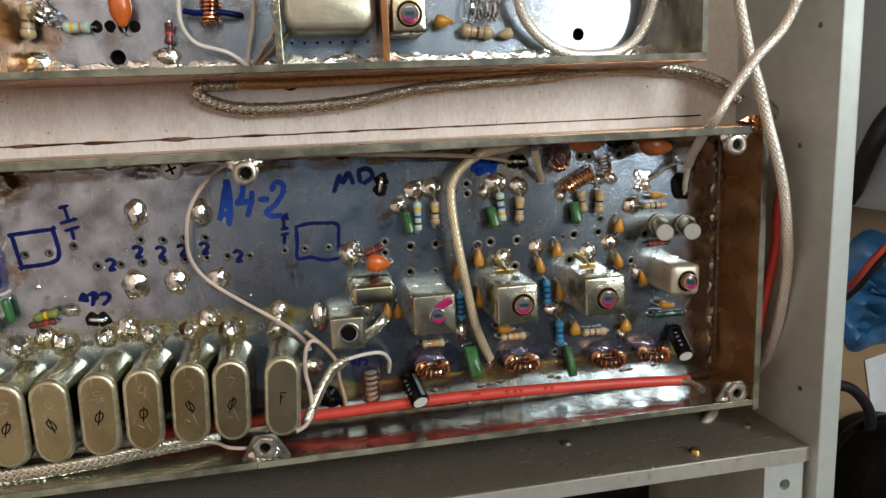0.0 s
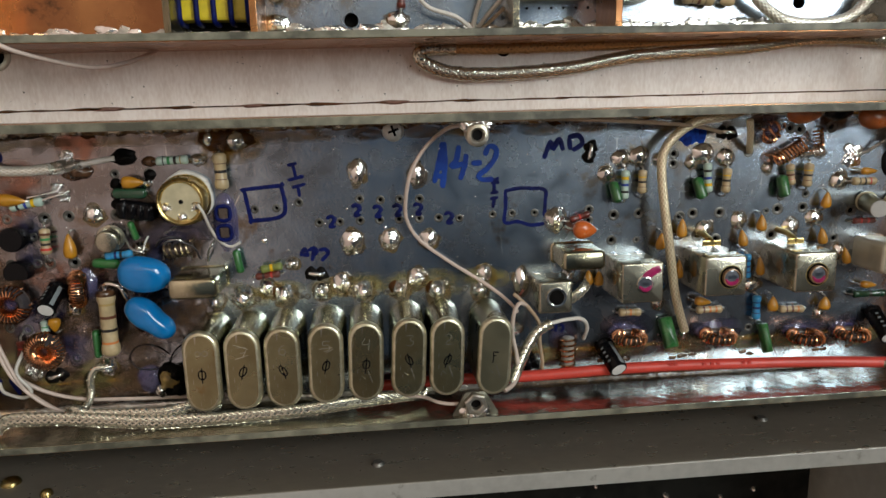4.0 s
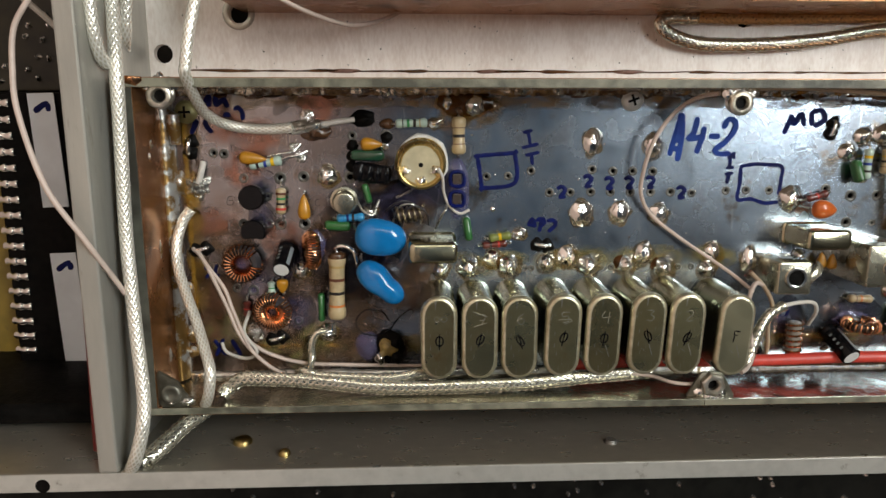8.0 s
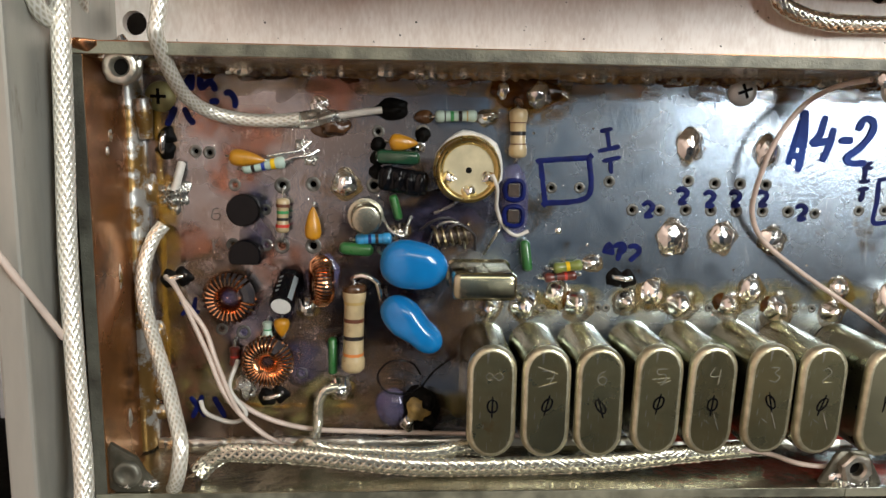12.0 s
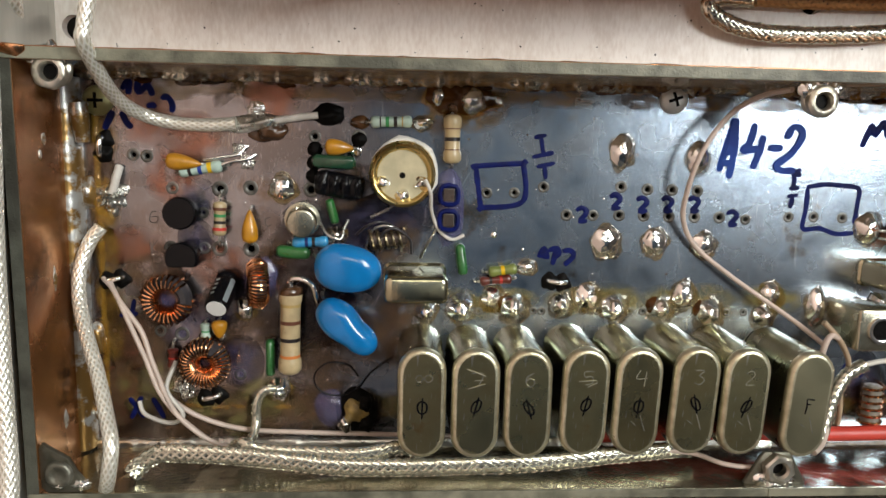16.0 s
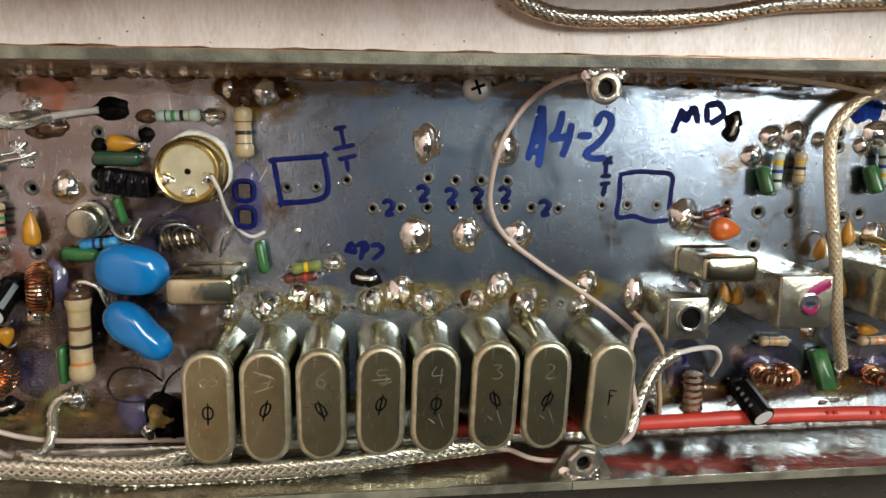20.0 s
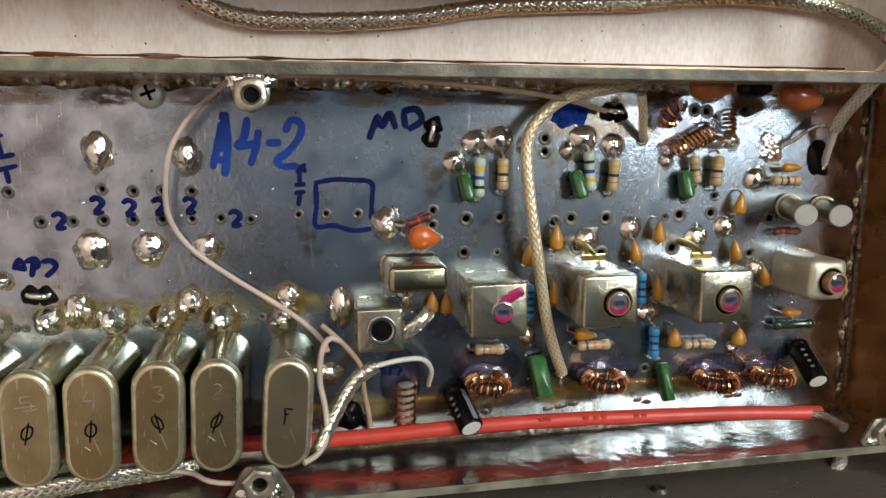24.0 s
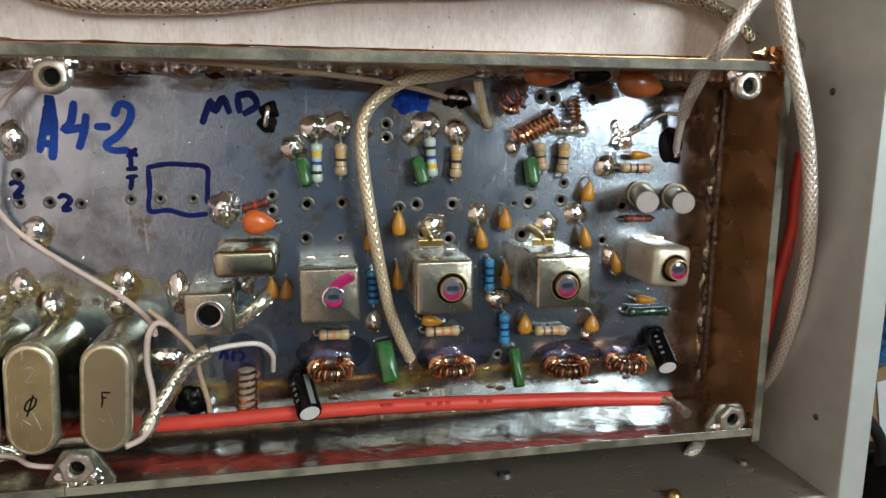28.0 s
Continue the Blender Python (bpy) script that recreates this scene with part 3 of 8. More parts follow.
def lump(name, rx, ry, h, material, seed=0, rough=0.18, n=24, rings=9, sink=0.25, wrinkle=0.0):
    """A solder or resin drop: a dome with an uneven skin that ends in a thin foot."""
    verts, faces = [], []
    for i in range(rings + 1):
        e = math.pi / 2 * i / rings
        for k in range(n):
            a = 2 * math.pi * k / n
            d = 1 + rough * noise.noise(Vector((math.cos(a) * 1.3 * math.cos(e) + seed * 7.3, math.sin(a) * 1.3 * math.cos(e), math.sin(e) * 1.3)))
            d *= 1 + wrinkle * noise.noise(Vector((math.cos(a) * 3.6 * math.cos(e), math.sin(a) * 3.6 * math.cos(e), math.sin(e) * 3.6 + seed * 3.3)))
            foot = 1 + 0.35 * (1 - i / rings) ** 4
            verts.append((rx * d * foot * math.cos(e) * math.cos(a), ry * d * foot * math.cos(e) * math.sin(a), h * d * math.sin(e) - sink * (i == 0)))
    for i in range(rings):
        for k in range(n):
            q = (k + 1) % n
            faces.append((i * n + k, i * n + q, (i + 1) * n + q, (i + 1) * n + k))
    faces.append(tuple(range(n))[::-1])
    return mesh(name, verts, faces, material)


def splash(name, r, material, seed, h=0.5, n=48, rings=14, spikes=0.5):
    """A thin ragged splash of metal with irregular crests."""
    verts, faces = [(0, 0, h)], []
    for i in range(1, rings + 1):
        f = i / rings
        for k in range(n):
            a = 2 * math.pi * k / n
            d = 1 + spikes * noise.noise(Vector((math.cos(a) * 1.9, math.sin(a) * 1.9, seed * 3.1)))
            x, y = r * f * d * math.cos(a), r * f * d * math.sin(a)
            q = Vector((x * 3.2 / r + seed, y * 3.2 / r, seed))
            z = h * (1 - f * f) * (0.35 + 1.3 * abs(noise.noise(q)) + 0.9 * abs(noise.noise(q * 2.3)))
            verts.append((x, y, max(-0.1, z - 0.1 * (i == rings))))
    for k in range(n):
        faces.append((0, 1 + k, 1 + (k + 1) % n))
    for i in range(rings - 1):
        for k in range(n):
            q = (k + 1) % n
            faces.append((1 + i * n + k, 1 + (i + 1) * n + k, 1 + (i + 1) * n + q, 1 + i * n + q))
    return mesh(name, verts, faces, material)


def ribbon(name, strokes, width, material, z=0.03, close=False):
    """Pen strokes as thin raised ribbons with round ends, joined into one mesh."""
    verts, faces = [], []
    for k, s in enumerate(strokes):
        path = smooth_path([(x, y, 0) for x, y in s], 0.35)
        for i, p in enumerate(path):
            d = (path[min(i + 1, len(path) - 1)] - path[max(i - 1, 0)]).normalized()
            w = width * 0.5 * (1 + 0.18 * noise.noise(Vector((p.x * 0.7, p.y * 0.7, 3.3))))
            e = min(i, len(path) - 1 - i)
            w *= (0.55, 0.85, 1, 1)[min(e, 3)]
            nrm = Vector((-d.y, d.x, 0)) * w
            zi = z + 0.035 * k + 0.03 * i / len(path)
            for q, h in ((p + nrm, 0.0), (p + nrm * 0.92, zi), (p - nrm * 0.92, zi), (p - nrm, 0.0)):
                verts.append((q.x, q.y, h))
            if i:
                b = len(verts) - 8
                faces += [(b + j, b + j + 1, b + j + 5, b + j + 4) for j in range(3)]
    return mesh(name, verts, faces, material)


def stadium(w, l, n=10):
    """Outline of a slot w wide and l long."""
    r, out = w / 2, []
    for cy, start in ((l / 2 - r, 0), (-l / 2 + r, math.pi)):
        for k in range(n + 1):
            a = start + math.pi * k / n
            out.append((r * math.cos(a), cy + r * math.sin(a)))
    return out


def rounded(w, l, r, n=4):
    out = []
    for cx, cy, s in ((w / 2 - r, l / 2 - r, 0), (-w / 2 + r, l / 2 - r, 90), (-w / 2 + r, -l / 2 + r, 180), (w / 2 - r, -l / 2 + r, 270)):
        for k in range(n + 1):
            a = radians(s + 90 * k / n)
            out.append((cx + r * math.cos(a), cy + r * math.sin(a)))
    return out


def loft(name, rings, material, shift=None):
    """Rings of (outline, inset factor or outline, z), capped at both ends."""
    verts, faces, n = [], [], len(rings[0][0])
    for outline, z, dx, dy in rings:
        verts += [(x + dx, y + dy, z) for x, y in outline]
    for i in range(len(rings) - 1):
        for k in range(n):
            q = (k + 1) % n
            faces.append((i * n + k, i * n + q, (i + 1) * n + q, (i + 1) * n + k))
    faces += [tuple(range(n))[::-1], tuple((len(rings) - 1) * n + k for k in range(n))]
    return mesh(name, verts, faces, material)


def inset(outline, d):
    cx = sum(p[0] for p in outline) / len(outline)
    cy = sum(p[1] for p in outline) / len(outline)
    sx = max(abs(p[0] - cx) for p in outline)
    sy = max(abs(p[1] - cy) for p in outline)
    return [(cx + (x - cx) * (sx - d) / sx, cy + (y - cy) * (sy - d) / sy) for x, y in outline]


CACHE = {}


def cached(key, make):
    if key not in CACHE:
        CACHE[key] = make()
    return CACHE[key]


# ---- room ----
def slab(name, x0, x1, y0, y1, z0, z1, material, label, category):
    ob = new(name, box(name, x0, x1, y0, y1, z0, z1, material, 0))
    return tagged(ob, label, category, kind="structure")


slab("floor", -240, 900, -1200, 1600, -900, -850, FLOORING, "plain brown floor of the workroom", "floor")
slab("ceiling", -240, 900, -1200, 1600, 1900, 1950, CEILPAINT, "unseen ceiling in dark blue-grey that tints the reflections", "ceiling")
# unseen stand-in set close by, mirrored as a pinkish tone in the metal
slab("wall_west", -290, -240, -1200, 1600, -900, 1950, WALLPAINT, "unseen warm-coloured wall added for the warm reflections on the left", "wall")
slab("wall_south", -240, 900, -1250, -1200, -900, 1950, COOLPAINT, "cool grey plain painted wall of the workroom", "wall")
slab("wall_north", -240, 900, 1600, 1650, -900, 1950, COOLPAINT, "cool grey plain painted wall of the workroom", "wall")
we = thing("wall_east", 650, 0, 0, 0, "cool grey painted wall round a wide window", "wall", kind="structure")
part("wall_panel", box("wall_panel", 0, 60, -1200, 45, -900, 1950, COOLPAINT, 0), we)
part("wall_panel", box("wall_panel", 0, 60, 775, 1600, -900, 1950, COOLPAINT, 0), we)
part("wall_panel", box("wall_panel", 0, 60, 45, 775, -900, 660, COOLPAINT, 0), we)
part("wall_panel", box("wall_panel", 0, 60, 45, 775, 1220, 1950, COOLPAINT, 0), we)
wd = thing("window_1", 660, 410, 660, 0, "wide white-framed window beside the desk", "window", kind="structure")
for y0, y1, z0, z1 in ((-364, -345, 0, 560), (345, 364, 0, 560), (-345, 345, 0, 22), (-345, 345, 538, 560)):
    part("window_frame", box("window_frame", 0, 40, y0, y1, z0, z1, WHITEPAINT, 4), wd)
slab("desk", -238, 640, -420, 520, -110, -78, WOOD, "worn light brown wooden desk top under the chassis", "desk")

# unseen panel added to carry the fill light
cl = thing("fill_light_panel", 300, 800, 1862, 0, "flat white panel added out of view behind the fill light", "lamp", kind="structure")
part("lamp_frame", box("lamp_frame", -470, 470, -270, 270, 12, 38, WHITEPAINT, 3), cl)
# ---- chassis ----
ch = thing("equipment_chassis", 55, -10, -77, 0, "open aluminium equipment chassis with thick plate walls", "chassis")


def ch_part(name, x0, x1, y0, y1, z0, z1, material, bevel=0.3, label=""):
    return part(name, box(name, x0 - 55, x1 - 55, y0 + 10, y1 + 10, z0 + 77, z1 + 77, material, bevel), ch, label)


def holed_plate(name, x0, x1, y0, y1, z0, z1, holes, material, ox=0.0, oy=0.0, oz=0.0, n=18):
    """A sheet with round holes right through it: holes are (x, y, radius)."""
    b = bmesh.new()
    loops = [[(x0, y0), (x1, y0), (x1, y1), (x0, y1)]]
    loops += [[(x + r * math.cos(2 * math.pi * k / n), y + r * math.sin(2 * math.pi * k / n)) for k in range(n)] for x, y, r in holes]
    rims = []
    for loop in loops:
        vs = [b.verts.new((x - ox, y - oy, z1 - oz)) for x, y in loop]
        rims.append([b.edges.new((vs[i], vs[(i + 1) % len(vs)])) for i in range(len(vs))])
    bmesh.ops.triangle_fill(b, use_beauty=True, use_dissolve=False, edges=[e for r in rims for e in r], normal=(0, 0, 1))
    for r in rims:
        side = bmesh.ops.extrude_edge_only(b, edges=r)
        bmesh.ops.translate(b, vec=(0, 0, z0 - z1), verts=[v for v in side["geom"] if isinstance(v, bmesh.types.BMVert)])
    bmesh.ops.recalc_face_normals(b, faces=b.faces)
    bmesh.ops.scale(b, vec=(MM, MM, MM), verts=b.verts)
    me = bpy.data.meshes.new(name)
    b.to_mesh(me), b.free()
    me.materials.append(material)
    return me


FLOOR_HOLES = [(-55.5, 33.3, 2.3), (-73.6, 24.0, 2.2), (66.0, 33.2, 2.4)]
part("base_plate", holed_plate("base_plate", -81, 189.0, -54.4, 130, -9, -7, FLOOR_HOLES, SHELF, 55, -10, -77), ch, "bright brushed base plate")
part("under_plate", box("under_plate", -300, 150, -60, 140, 0, 3, DARKPCB, 0), ch)
ch_part("front_wall", -190, 189.0, -67.8, -63.7, -77, 29.2, FRONTALU, 0.3)
ch_part("front_wall_edge", -190, 189.0, -67.75, -63.75, 29.2, 29.5, EDGEALU, 0.12, "bright milled upper edge")
ch_part("side_wall", -81.0, -76.9, -63.7, 140, -9, 29.5, ALU, 0.5)
ch_part("side_wall", 189.0, 194.4, -140, 140, -77, 32.2, SIDEALU, 0.5)
ch_part("lower_plate", -190, -81, -63.7, 140, -40, -38, DARKPCB, 0.3)
part("corner_block", holed_plate("corner_block", 176.5, 187.6, -80.5, -68.0, 18, 29.0, [(182.4, -73.6, 1.5)], SIDEALU, 55, -10, -77), ch)
for x, y, z, r in ((-54.2, -63.7, 16.6, 2.2), (-43.6, -63.7, 22.9, 1.3), (159.7, -63.7, 24.6, 1.5)):
    me = cached(("pan", r), lambda r=r: lathe("rivet", [(r, 0), (r, 0.5), (r * 0.75, 1.1), (r * 0.3, 1.4), (0.05, 1.42)], BRASS, 18))
    part("rivet", me, ch, "brass rivet head", mm(x - 55, y + 10, z + 77, -90, 0, 0))
for x, z, r in ((180.7, 15.1, 1.3), (130.4, 11.0, 1.6), (30.0, 20.0, 1.6)):
    me = cached(("riv", r), lambda r=r: lathe("rivet", [(r, 0), (r, 0.2), (r * 0.75, 0.6), (r * 0.7, 0.75), (r * 0.35, 0.6), (0.05, 0.55)], DARKTIN, 16))
    part("rivet", me, ch, "", mm(x - 55, -53.7, z + 77, -90, 0, 0))
for y, z in ((12.0, 20.0), (40.0, 25.0), (-50.0, 24.5)):
    me = cached("dimple", lambda: lathe("rivet", [(0.7, 0), (0.6, 0.2), (0.05, 0.25)], DARKTIN, 12))
    part("rivet", me, ch, "", mm(189.0 - 55, y + 10, z + 77, 0, -90, 0))
for x, y in ((-92.7, -66.3),):
    me = cached("tap", lambda: lathe("threaded_hole", [(1.5, 0), (1.5, 0.06), (1.1, 0.06), (1.1, 0.02)], MATT, 16))
    part("threaded_hole", me, ch, "dark threaded hole", mm(x - 55, y + 10, 29.5 + 77, 0, 0, 0))
for x, y, r in FLOOR_HOLES[:1]:
    part("washer_mark", lathe("washer_mark", [(r + 1.5, 0.0), (r + 1.4, 0.05), (r + 0.1, 0.05), (r + 0.05, 0.0)], FRONTALU, 28, caps=False), ch, "dull ring worn round a hole", mm(x - 55, y + 10, 70.01, 0, 0, 0))
# run of brown sealing compound along the foot of the module
bead = thing("sealing_bead", 50, 20.2, -7, 0, "thin run of dark red-brown sealing compound on the base plate", "sealant")
part("bead", tube("bead", [(x, 0.2 * noise.noise(Vector((x * 0.1, 0, 0))), 0.02) for x in range(-120, 130, 4)], 0.42, BURN, 6, 1.2,
     lambda f: 0.45 + 1.0 * max(0.0, noise.noise(Vector((f * 34, 2.2, 0)))) * (1.25 - f)), bead)
for x, s in ((-104, 0.8), (-81, 1.2), (-64, 1.0), (-46, 1.1), (-31, 1.0), (-12, 1.2), (6, 0.9), (31, 0.7), (58, 0.6)):
    part("blob", lump("blob", 2.6 * s, 0.34 * s, 0.24 * s, BURN if s < 1.1 else SEALANT, x, 0.35, 24, 4, 0.02), bead, "", mm(x, 0.0, 0, 0, 0, 0))

# ---- module tray: tinned board with soldered board walls ----
tray = thing("module_tray", 53, -18, -7, 0, "tinned circuit board tray with soldered walls, open on top", "module tray")
X0, X1, Y0, Y1, ZT = -72.0, 181.4, -53.6, 17.4, 18.5
YW = -55.9
HOLES = [
    (2.8, -4.6, 0.50), (8.0, -4.5, 0.50), (13.5, -3.3, 0.55), (18.1, -8.5, 0.60), (23.2, -8.5, 0.55),
    (28.2, -8.4, 0.60), (33.0, -8.4, 0.60), (37.9, -8.5, 0.60), (42.9, -8.5, 0.60), (47.8, -8.5, 0.60),
    (53.0, -8.8, 0.50), (28.3, -3.0, 0.60), (33.4, -3.4, 0.60), (38.2, -3.4, 0.60), (43.1, -3.5, 0.60),
    (61.5, -8.2, 0.50), (66.5, -8.1, 0.50), (72.3, -8.2, 0.50), (-61.4, 1.1, 0.60), (-59.0, 0.9, 0.60),
    (-54.7, -4.8, 0.60), (-46.2, -4.8, 0.90), (-40.7, -4.5, 0.80), (-55.3, -15.7, 0.70), (-49.3, -15.7, 0.60),
    (-46.5, -15.8, 0.90), (-40.8, -15.8, 0.90), (-49.3, -9.2, 0.50), (-29.0, 5.1, 0.60), (-21.0, 5.1, 0.80),
    (-29.7, -4.6, 0.90), (-43.2, -40.0, 0.60), (-53.8, -32.1, 0.80), (-57.8, -31.5, 0.60), (1.9, -27.3, 0.30),
    (5.7, -27.2, 0.30), (12.5, -27.1, 0.30), (14.1, -27.2, 0.30), (22.2, -27.1, 0.30), (25.0, -27.1, 0.30),
    (31.4, -27.1, 0.30), (34.0, -27.1, 0.30), (40.7, -27.0, 0.30), (50.8, -27.1, 0.30), (54.2, -27.1, 0.30),
    (93.0, -9.6, 0.90), (99.7, -9.5, 0.80), (92.6, -16.2, 0.80), (99.2, -16.4, 0.40), (114.2, -10.0, 0.90),
    (121.5, -10.1, 0.90), (137.4, -9.8, 1.00), (144.4, -9.6, 0.90), (115.7, -15.9, 1.00), (120.8, -17.1, 0.90),
    (136.2, -16.6, 1.00), (142.0, -17.1, 0.90), (108.4, 5.6, 0.80), (108.4, 3.0, 0.80), (128.4, 5.4, 0.80),
    (155.5, 5.6, 0.70), (139.4, 11.1, 0.90), (142.0, 10.8, 0.90), (150.6, 11.1, 0.90), (134.2, -10.2, 0.40),
    (110.7, -10.7, 0.90), (86.5, -7.9, 0.70), (86.4, -10.7, 0.70), (144.9, -6.1, 0.60), (138.1, -6.5, 0.60),
    (131.5, -42.1, 0.60), (153.9, -18.3, 0.80), (158.1, -11.0, 1.00),
]
BOARD = part("board", holed_plate("board", X0, X1, YW, Y1, -1.5, 0, HOLES, TIN, 53, -18, -7), tray, "tinned ground plane of the circuit board")
# added black sheet below the board, so its holes read as dark
part("board_core", box("board_core", X0 - 53, X1 - 53, YW + 18, Y1 + 18, 2.0, 2.6, MATT, 0), tray)


def wall_part(x0, x1, y0, y1, inner, edge=EDGE):
    w = part("wall", box("wall", x0 - 53, x1 - 53, y0 + 18, y1 + 18, 0, ZT + 7 - 0.25, inner, 0.1), tray)
    part("wall_edge", box("wall_edge", x0 - 53 + 0.06, x1 - 53 - 0.06, y0 + 18.06, y1 + 17.94, ZT + 6.75, ZT + 7, edge, 0.08), w, "grey-green cut edge of the board")
    return w


wall_part(X0 - 2.0, X1 + 0.2, Y1 - 1.9, Y1, REARWALL)
wall_part(X0 - 2.0, 52, YW, YW + 1.6, TINWALL)
wall_part(52, X1 - 1.6, YW, YW + 1.6, BRIGHTWALL)
wall_part(X0 - 2.0, X0, YW + 1.6, Y1 - 1.9, COPPER, DARKEDGE)
wall_part(X1 - 1.6, X1 + 0.2, YW - 1.4, Y1 - 1.9, COPPER)
part("outer_foil", box("outer_foil", X0 - 54.5, X1 - 53.0, Y1 + 18.02, Y1 + 18.15, 0.1, ZT + 6.6, COPPER, 0.02), tray, "bare brown copper on the outer face")
part("outer_foil", box("outer_foil", X0 - 54.5, X1 - 53.0, YW + 17.85, YW + 17.98, 0.1, ZT + 6.6, COPPER, 0.02), tray, "bare brown copper on the outer face")
# solder seams along the inside corners
def seam(name, x0, y0, x1, y1, r, material, seed, z=0.0, step=0.7):
    k = max(2, int(math.hypot(x1 - x0, y1 - y0) / 3))
    pts = [(x0 + (x1 - x0) * i / k - 53, y0 + (y1 - y0) * i / k + 18, z + 7) for i in range(k + 1)]
    return part(name, tube(name, pts, r, material, 10, step, lambda f: 0.75 + 0.7 * abs(noise.noise(Vector((f * k * 0.8, seed, 0))))), tray)


def run(name, x0, y0, x1, y1, inx, iny, h, w, seed, material, uneven=1.0, label=""):
    return part(name, fillet(name, x0, y0, x1, y1, inx, iny, h, w, seed, material, 0.45, uneven), tray, label, mm(-53, 18, 7, 0, 0, 0))


run("solder_seam", X0 + 1, Y1 - 1.85, 62, Y1 - 1.85, 0, -1, 1.5, 1.5, 1.0, SEAM_BROWN, 0.9, "lumpy solder seam glazed with burnt brown flux")
run("solder_seam", 61, Y1 - 1.85, X1 - 3, Y1 - 1.85, 0, -1, 1.3, 1.4, 2.0, SEAM_AMBER, 1.0, "lumpy solder seam glazed with amber flux")
random.seed(21)
for i in range(46):
    x = X0 + 9 + i * 4.1 + random.uniform(-1.4, 1.4)
    part("flux_lump", cached(("fl", i % 9), lambda i=i: lump("flux_lump", 1.0 + 0.3 * (i % 6), 0.35 + 0.08 * (i % 4), 0.35, (BURN, DARKFLUX, FLUX)[i % 3], i + 9, 0.6, 20, 5)), tray, "", mm(x - 53, Y1 - 2.9 + 18 + random.uniform(-0.4, 0.35), 7, 0, 0, random.uniform(-8, 8)))
run("solder_seam", X0 + 2, YW + 1.6, 62, YW + 1.6, 0, 1, 1.2, 2.1, 3.0, SEAM_SILVER, 0.4, "smooth solder seam along the wall foot")
run("solder_seam", 62, YW + 1.6, X1 - 3, YW + 1.6, 0, 1, 1.1, 1.7, 9.0, SEAM_DARK, 0.3, "smooth solder seam along the wall foot")
seam("solder_seam", 62, Y0 + 8.0, X1 - 8, Y0 + 9.0, 0.7, FLUX, 4.0, -0.3)
run("solder_seam", X0, YW + 2, X0, Y1 - 3, 1, 0, 4.6, 2.6, 5.0, PALESOLDER, 0.05, "broad smooth solder seam edged with amber flux")
run("solder_seam", X1 - 1.6, Y0 + 4, X1 - 1.6, Y1 - 4, -1, 0, 1.2, 1.1, 6.0, SEAM_DARK, 0.6, "narrow solder seam glazed with brown flux")
for i in range(30):
    me = cached(("rs", i % 7), lambda i=i: lump("solder_lump", 0.5 + 0.08 * (i % 4), 1.3 + 0.3 * (i % 5), 0.6, (TINWALL, DIRT, BURN)[i % 3], i + 31, 0.5, 20, 7, 0.25, 0.3))
    part("solder_lump", me, tray, "", mm(X1 - 2.9 - 53 + random.uniform(-0.5, 0.4), Y0 + 22 + i * 2.1 + random.uniform(-0.6, 0.6), 7, 0, 0, random.uniform(-14, 14)))

part("wire_end", tube("wire_end", [(X0 + 2.6 - 53, 10.0 + 18, 9.6), (X0 + 2.7 - 53, 6.6 + 18, 9.4), (X0 + 2.8 - 53, 3.2 + 18, 9.0)], 1.55, PALESOLDER, 14, 0.5, lambda f: 0.9 + 0.12 * math.sin(f * 5)), tray, "thick tinned wire end in the solder seam")
for k, (y, sx, sy, h) in enumerate(((9.6, 1.5, 0.9, 2.6), (-6.0, 1.3, 2.4, 2.2), (-33.0, 1.3, 2.6, 1.8), (-43.0, 1.7, 1.7, 2.0), (-47.5, 1.4, 1.2, 1.4))):
    part("solder_lump", lump("solder_lump", sx, sy, h * 0.75, PALESOLDER, k + 40, 0.22), tray, "", mm(X0 + 2.6 - 53, y + 18, 7, 0, 0, 0))
for k, (y, z, a, b) in enumerate(((3.6, 10.0, 0.5, 0.9), (1.0, 11.5, 0.35, 0.8), (-20.0, 9.0, 0.4, 1.6), (-45.5, 8.0, 0.6, 1.4))):
    part("solder_drip", lump("solder_drip", a, b, 0.3, PALESOLDER, k + 50, 0.4), tray, "bright drip of solder on the copper wall", mm(X0 - 53, y + 18, z + 7, 0, 90, 0))
seam("flux_line", X0 + 4.0, Y0 + 6, X0 + 4.2, Y1 - 7, 0.8, FLUX, 8.0, -0.3)
def hexring(name, across, hole, h, material, melted=False):
    n, verts, faces = 24, [], []
    def hexr(a):
        return across / 2 / math.cos((a + math.pi / 6) % (math.pi / 3) - math.pi / 6)
    for f, z in ((0, 0), (0, h - 0.3), (1, h), (2, h), (3, h - 0.4), (3, 0)):
        for k in range(n):
            a = 2 * math.pi * k / n
            e = hexr(a) if not melted else 0.35 * hexr(a) + 0.34 * across + 0.25 * noise.noise(Vector((math.cos(a) * 1.5, math.sin(a) * 1.5, z)))
            r = (e, e - 0.35, hole + 0.35, hole)[f]
            verts.append((r * math.cos(a), r * math.sin(a), z))
    for i in range(5):
        for k in range(n):
            q = (k + 1) % n
            faces.append((i * n + k, i * n + q, (i + 1) * n + q, (i + 1) * n + k))
    me = mesh(name, verts, faces, material)
    return me if melted else flatten(me)


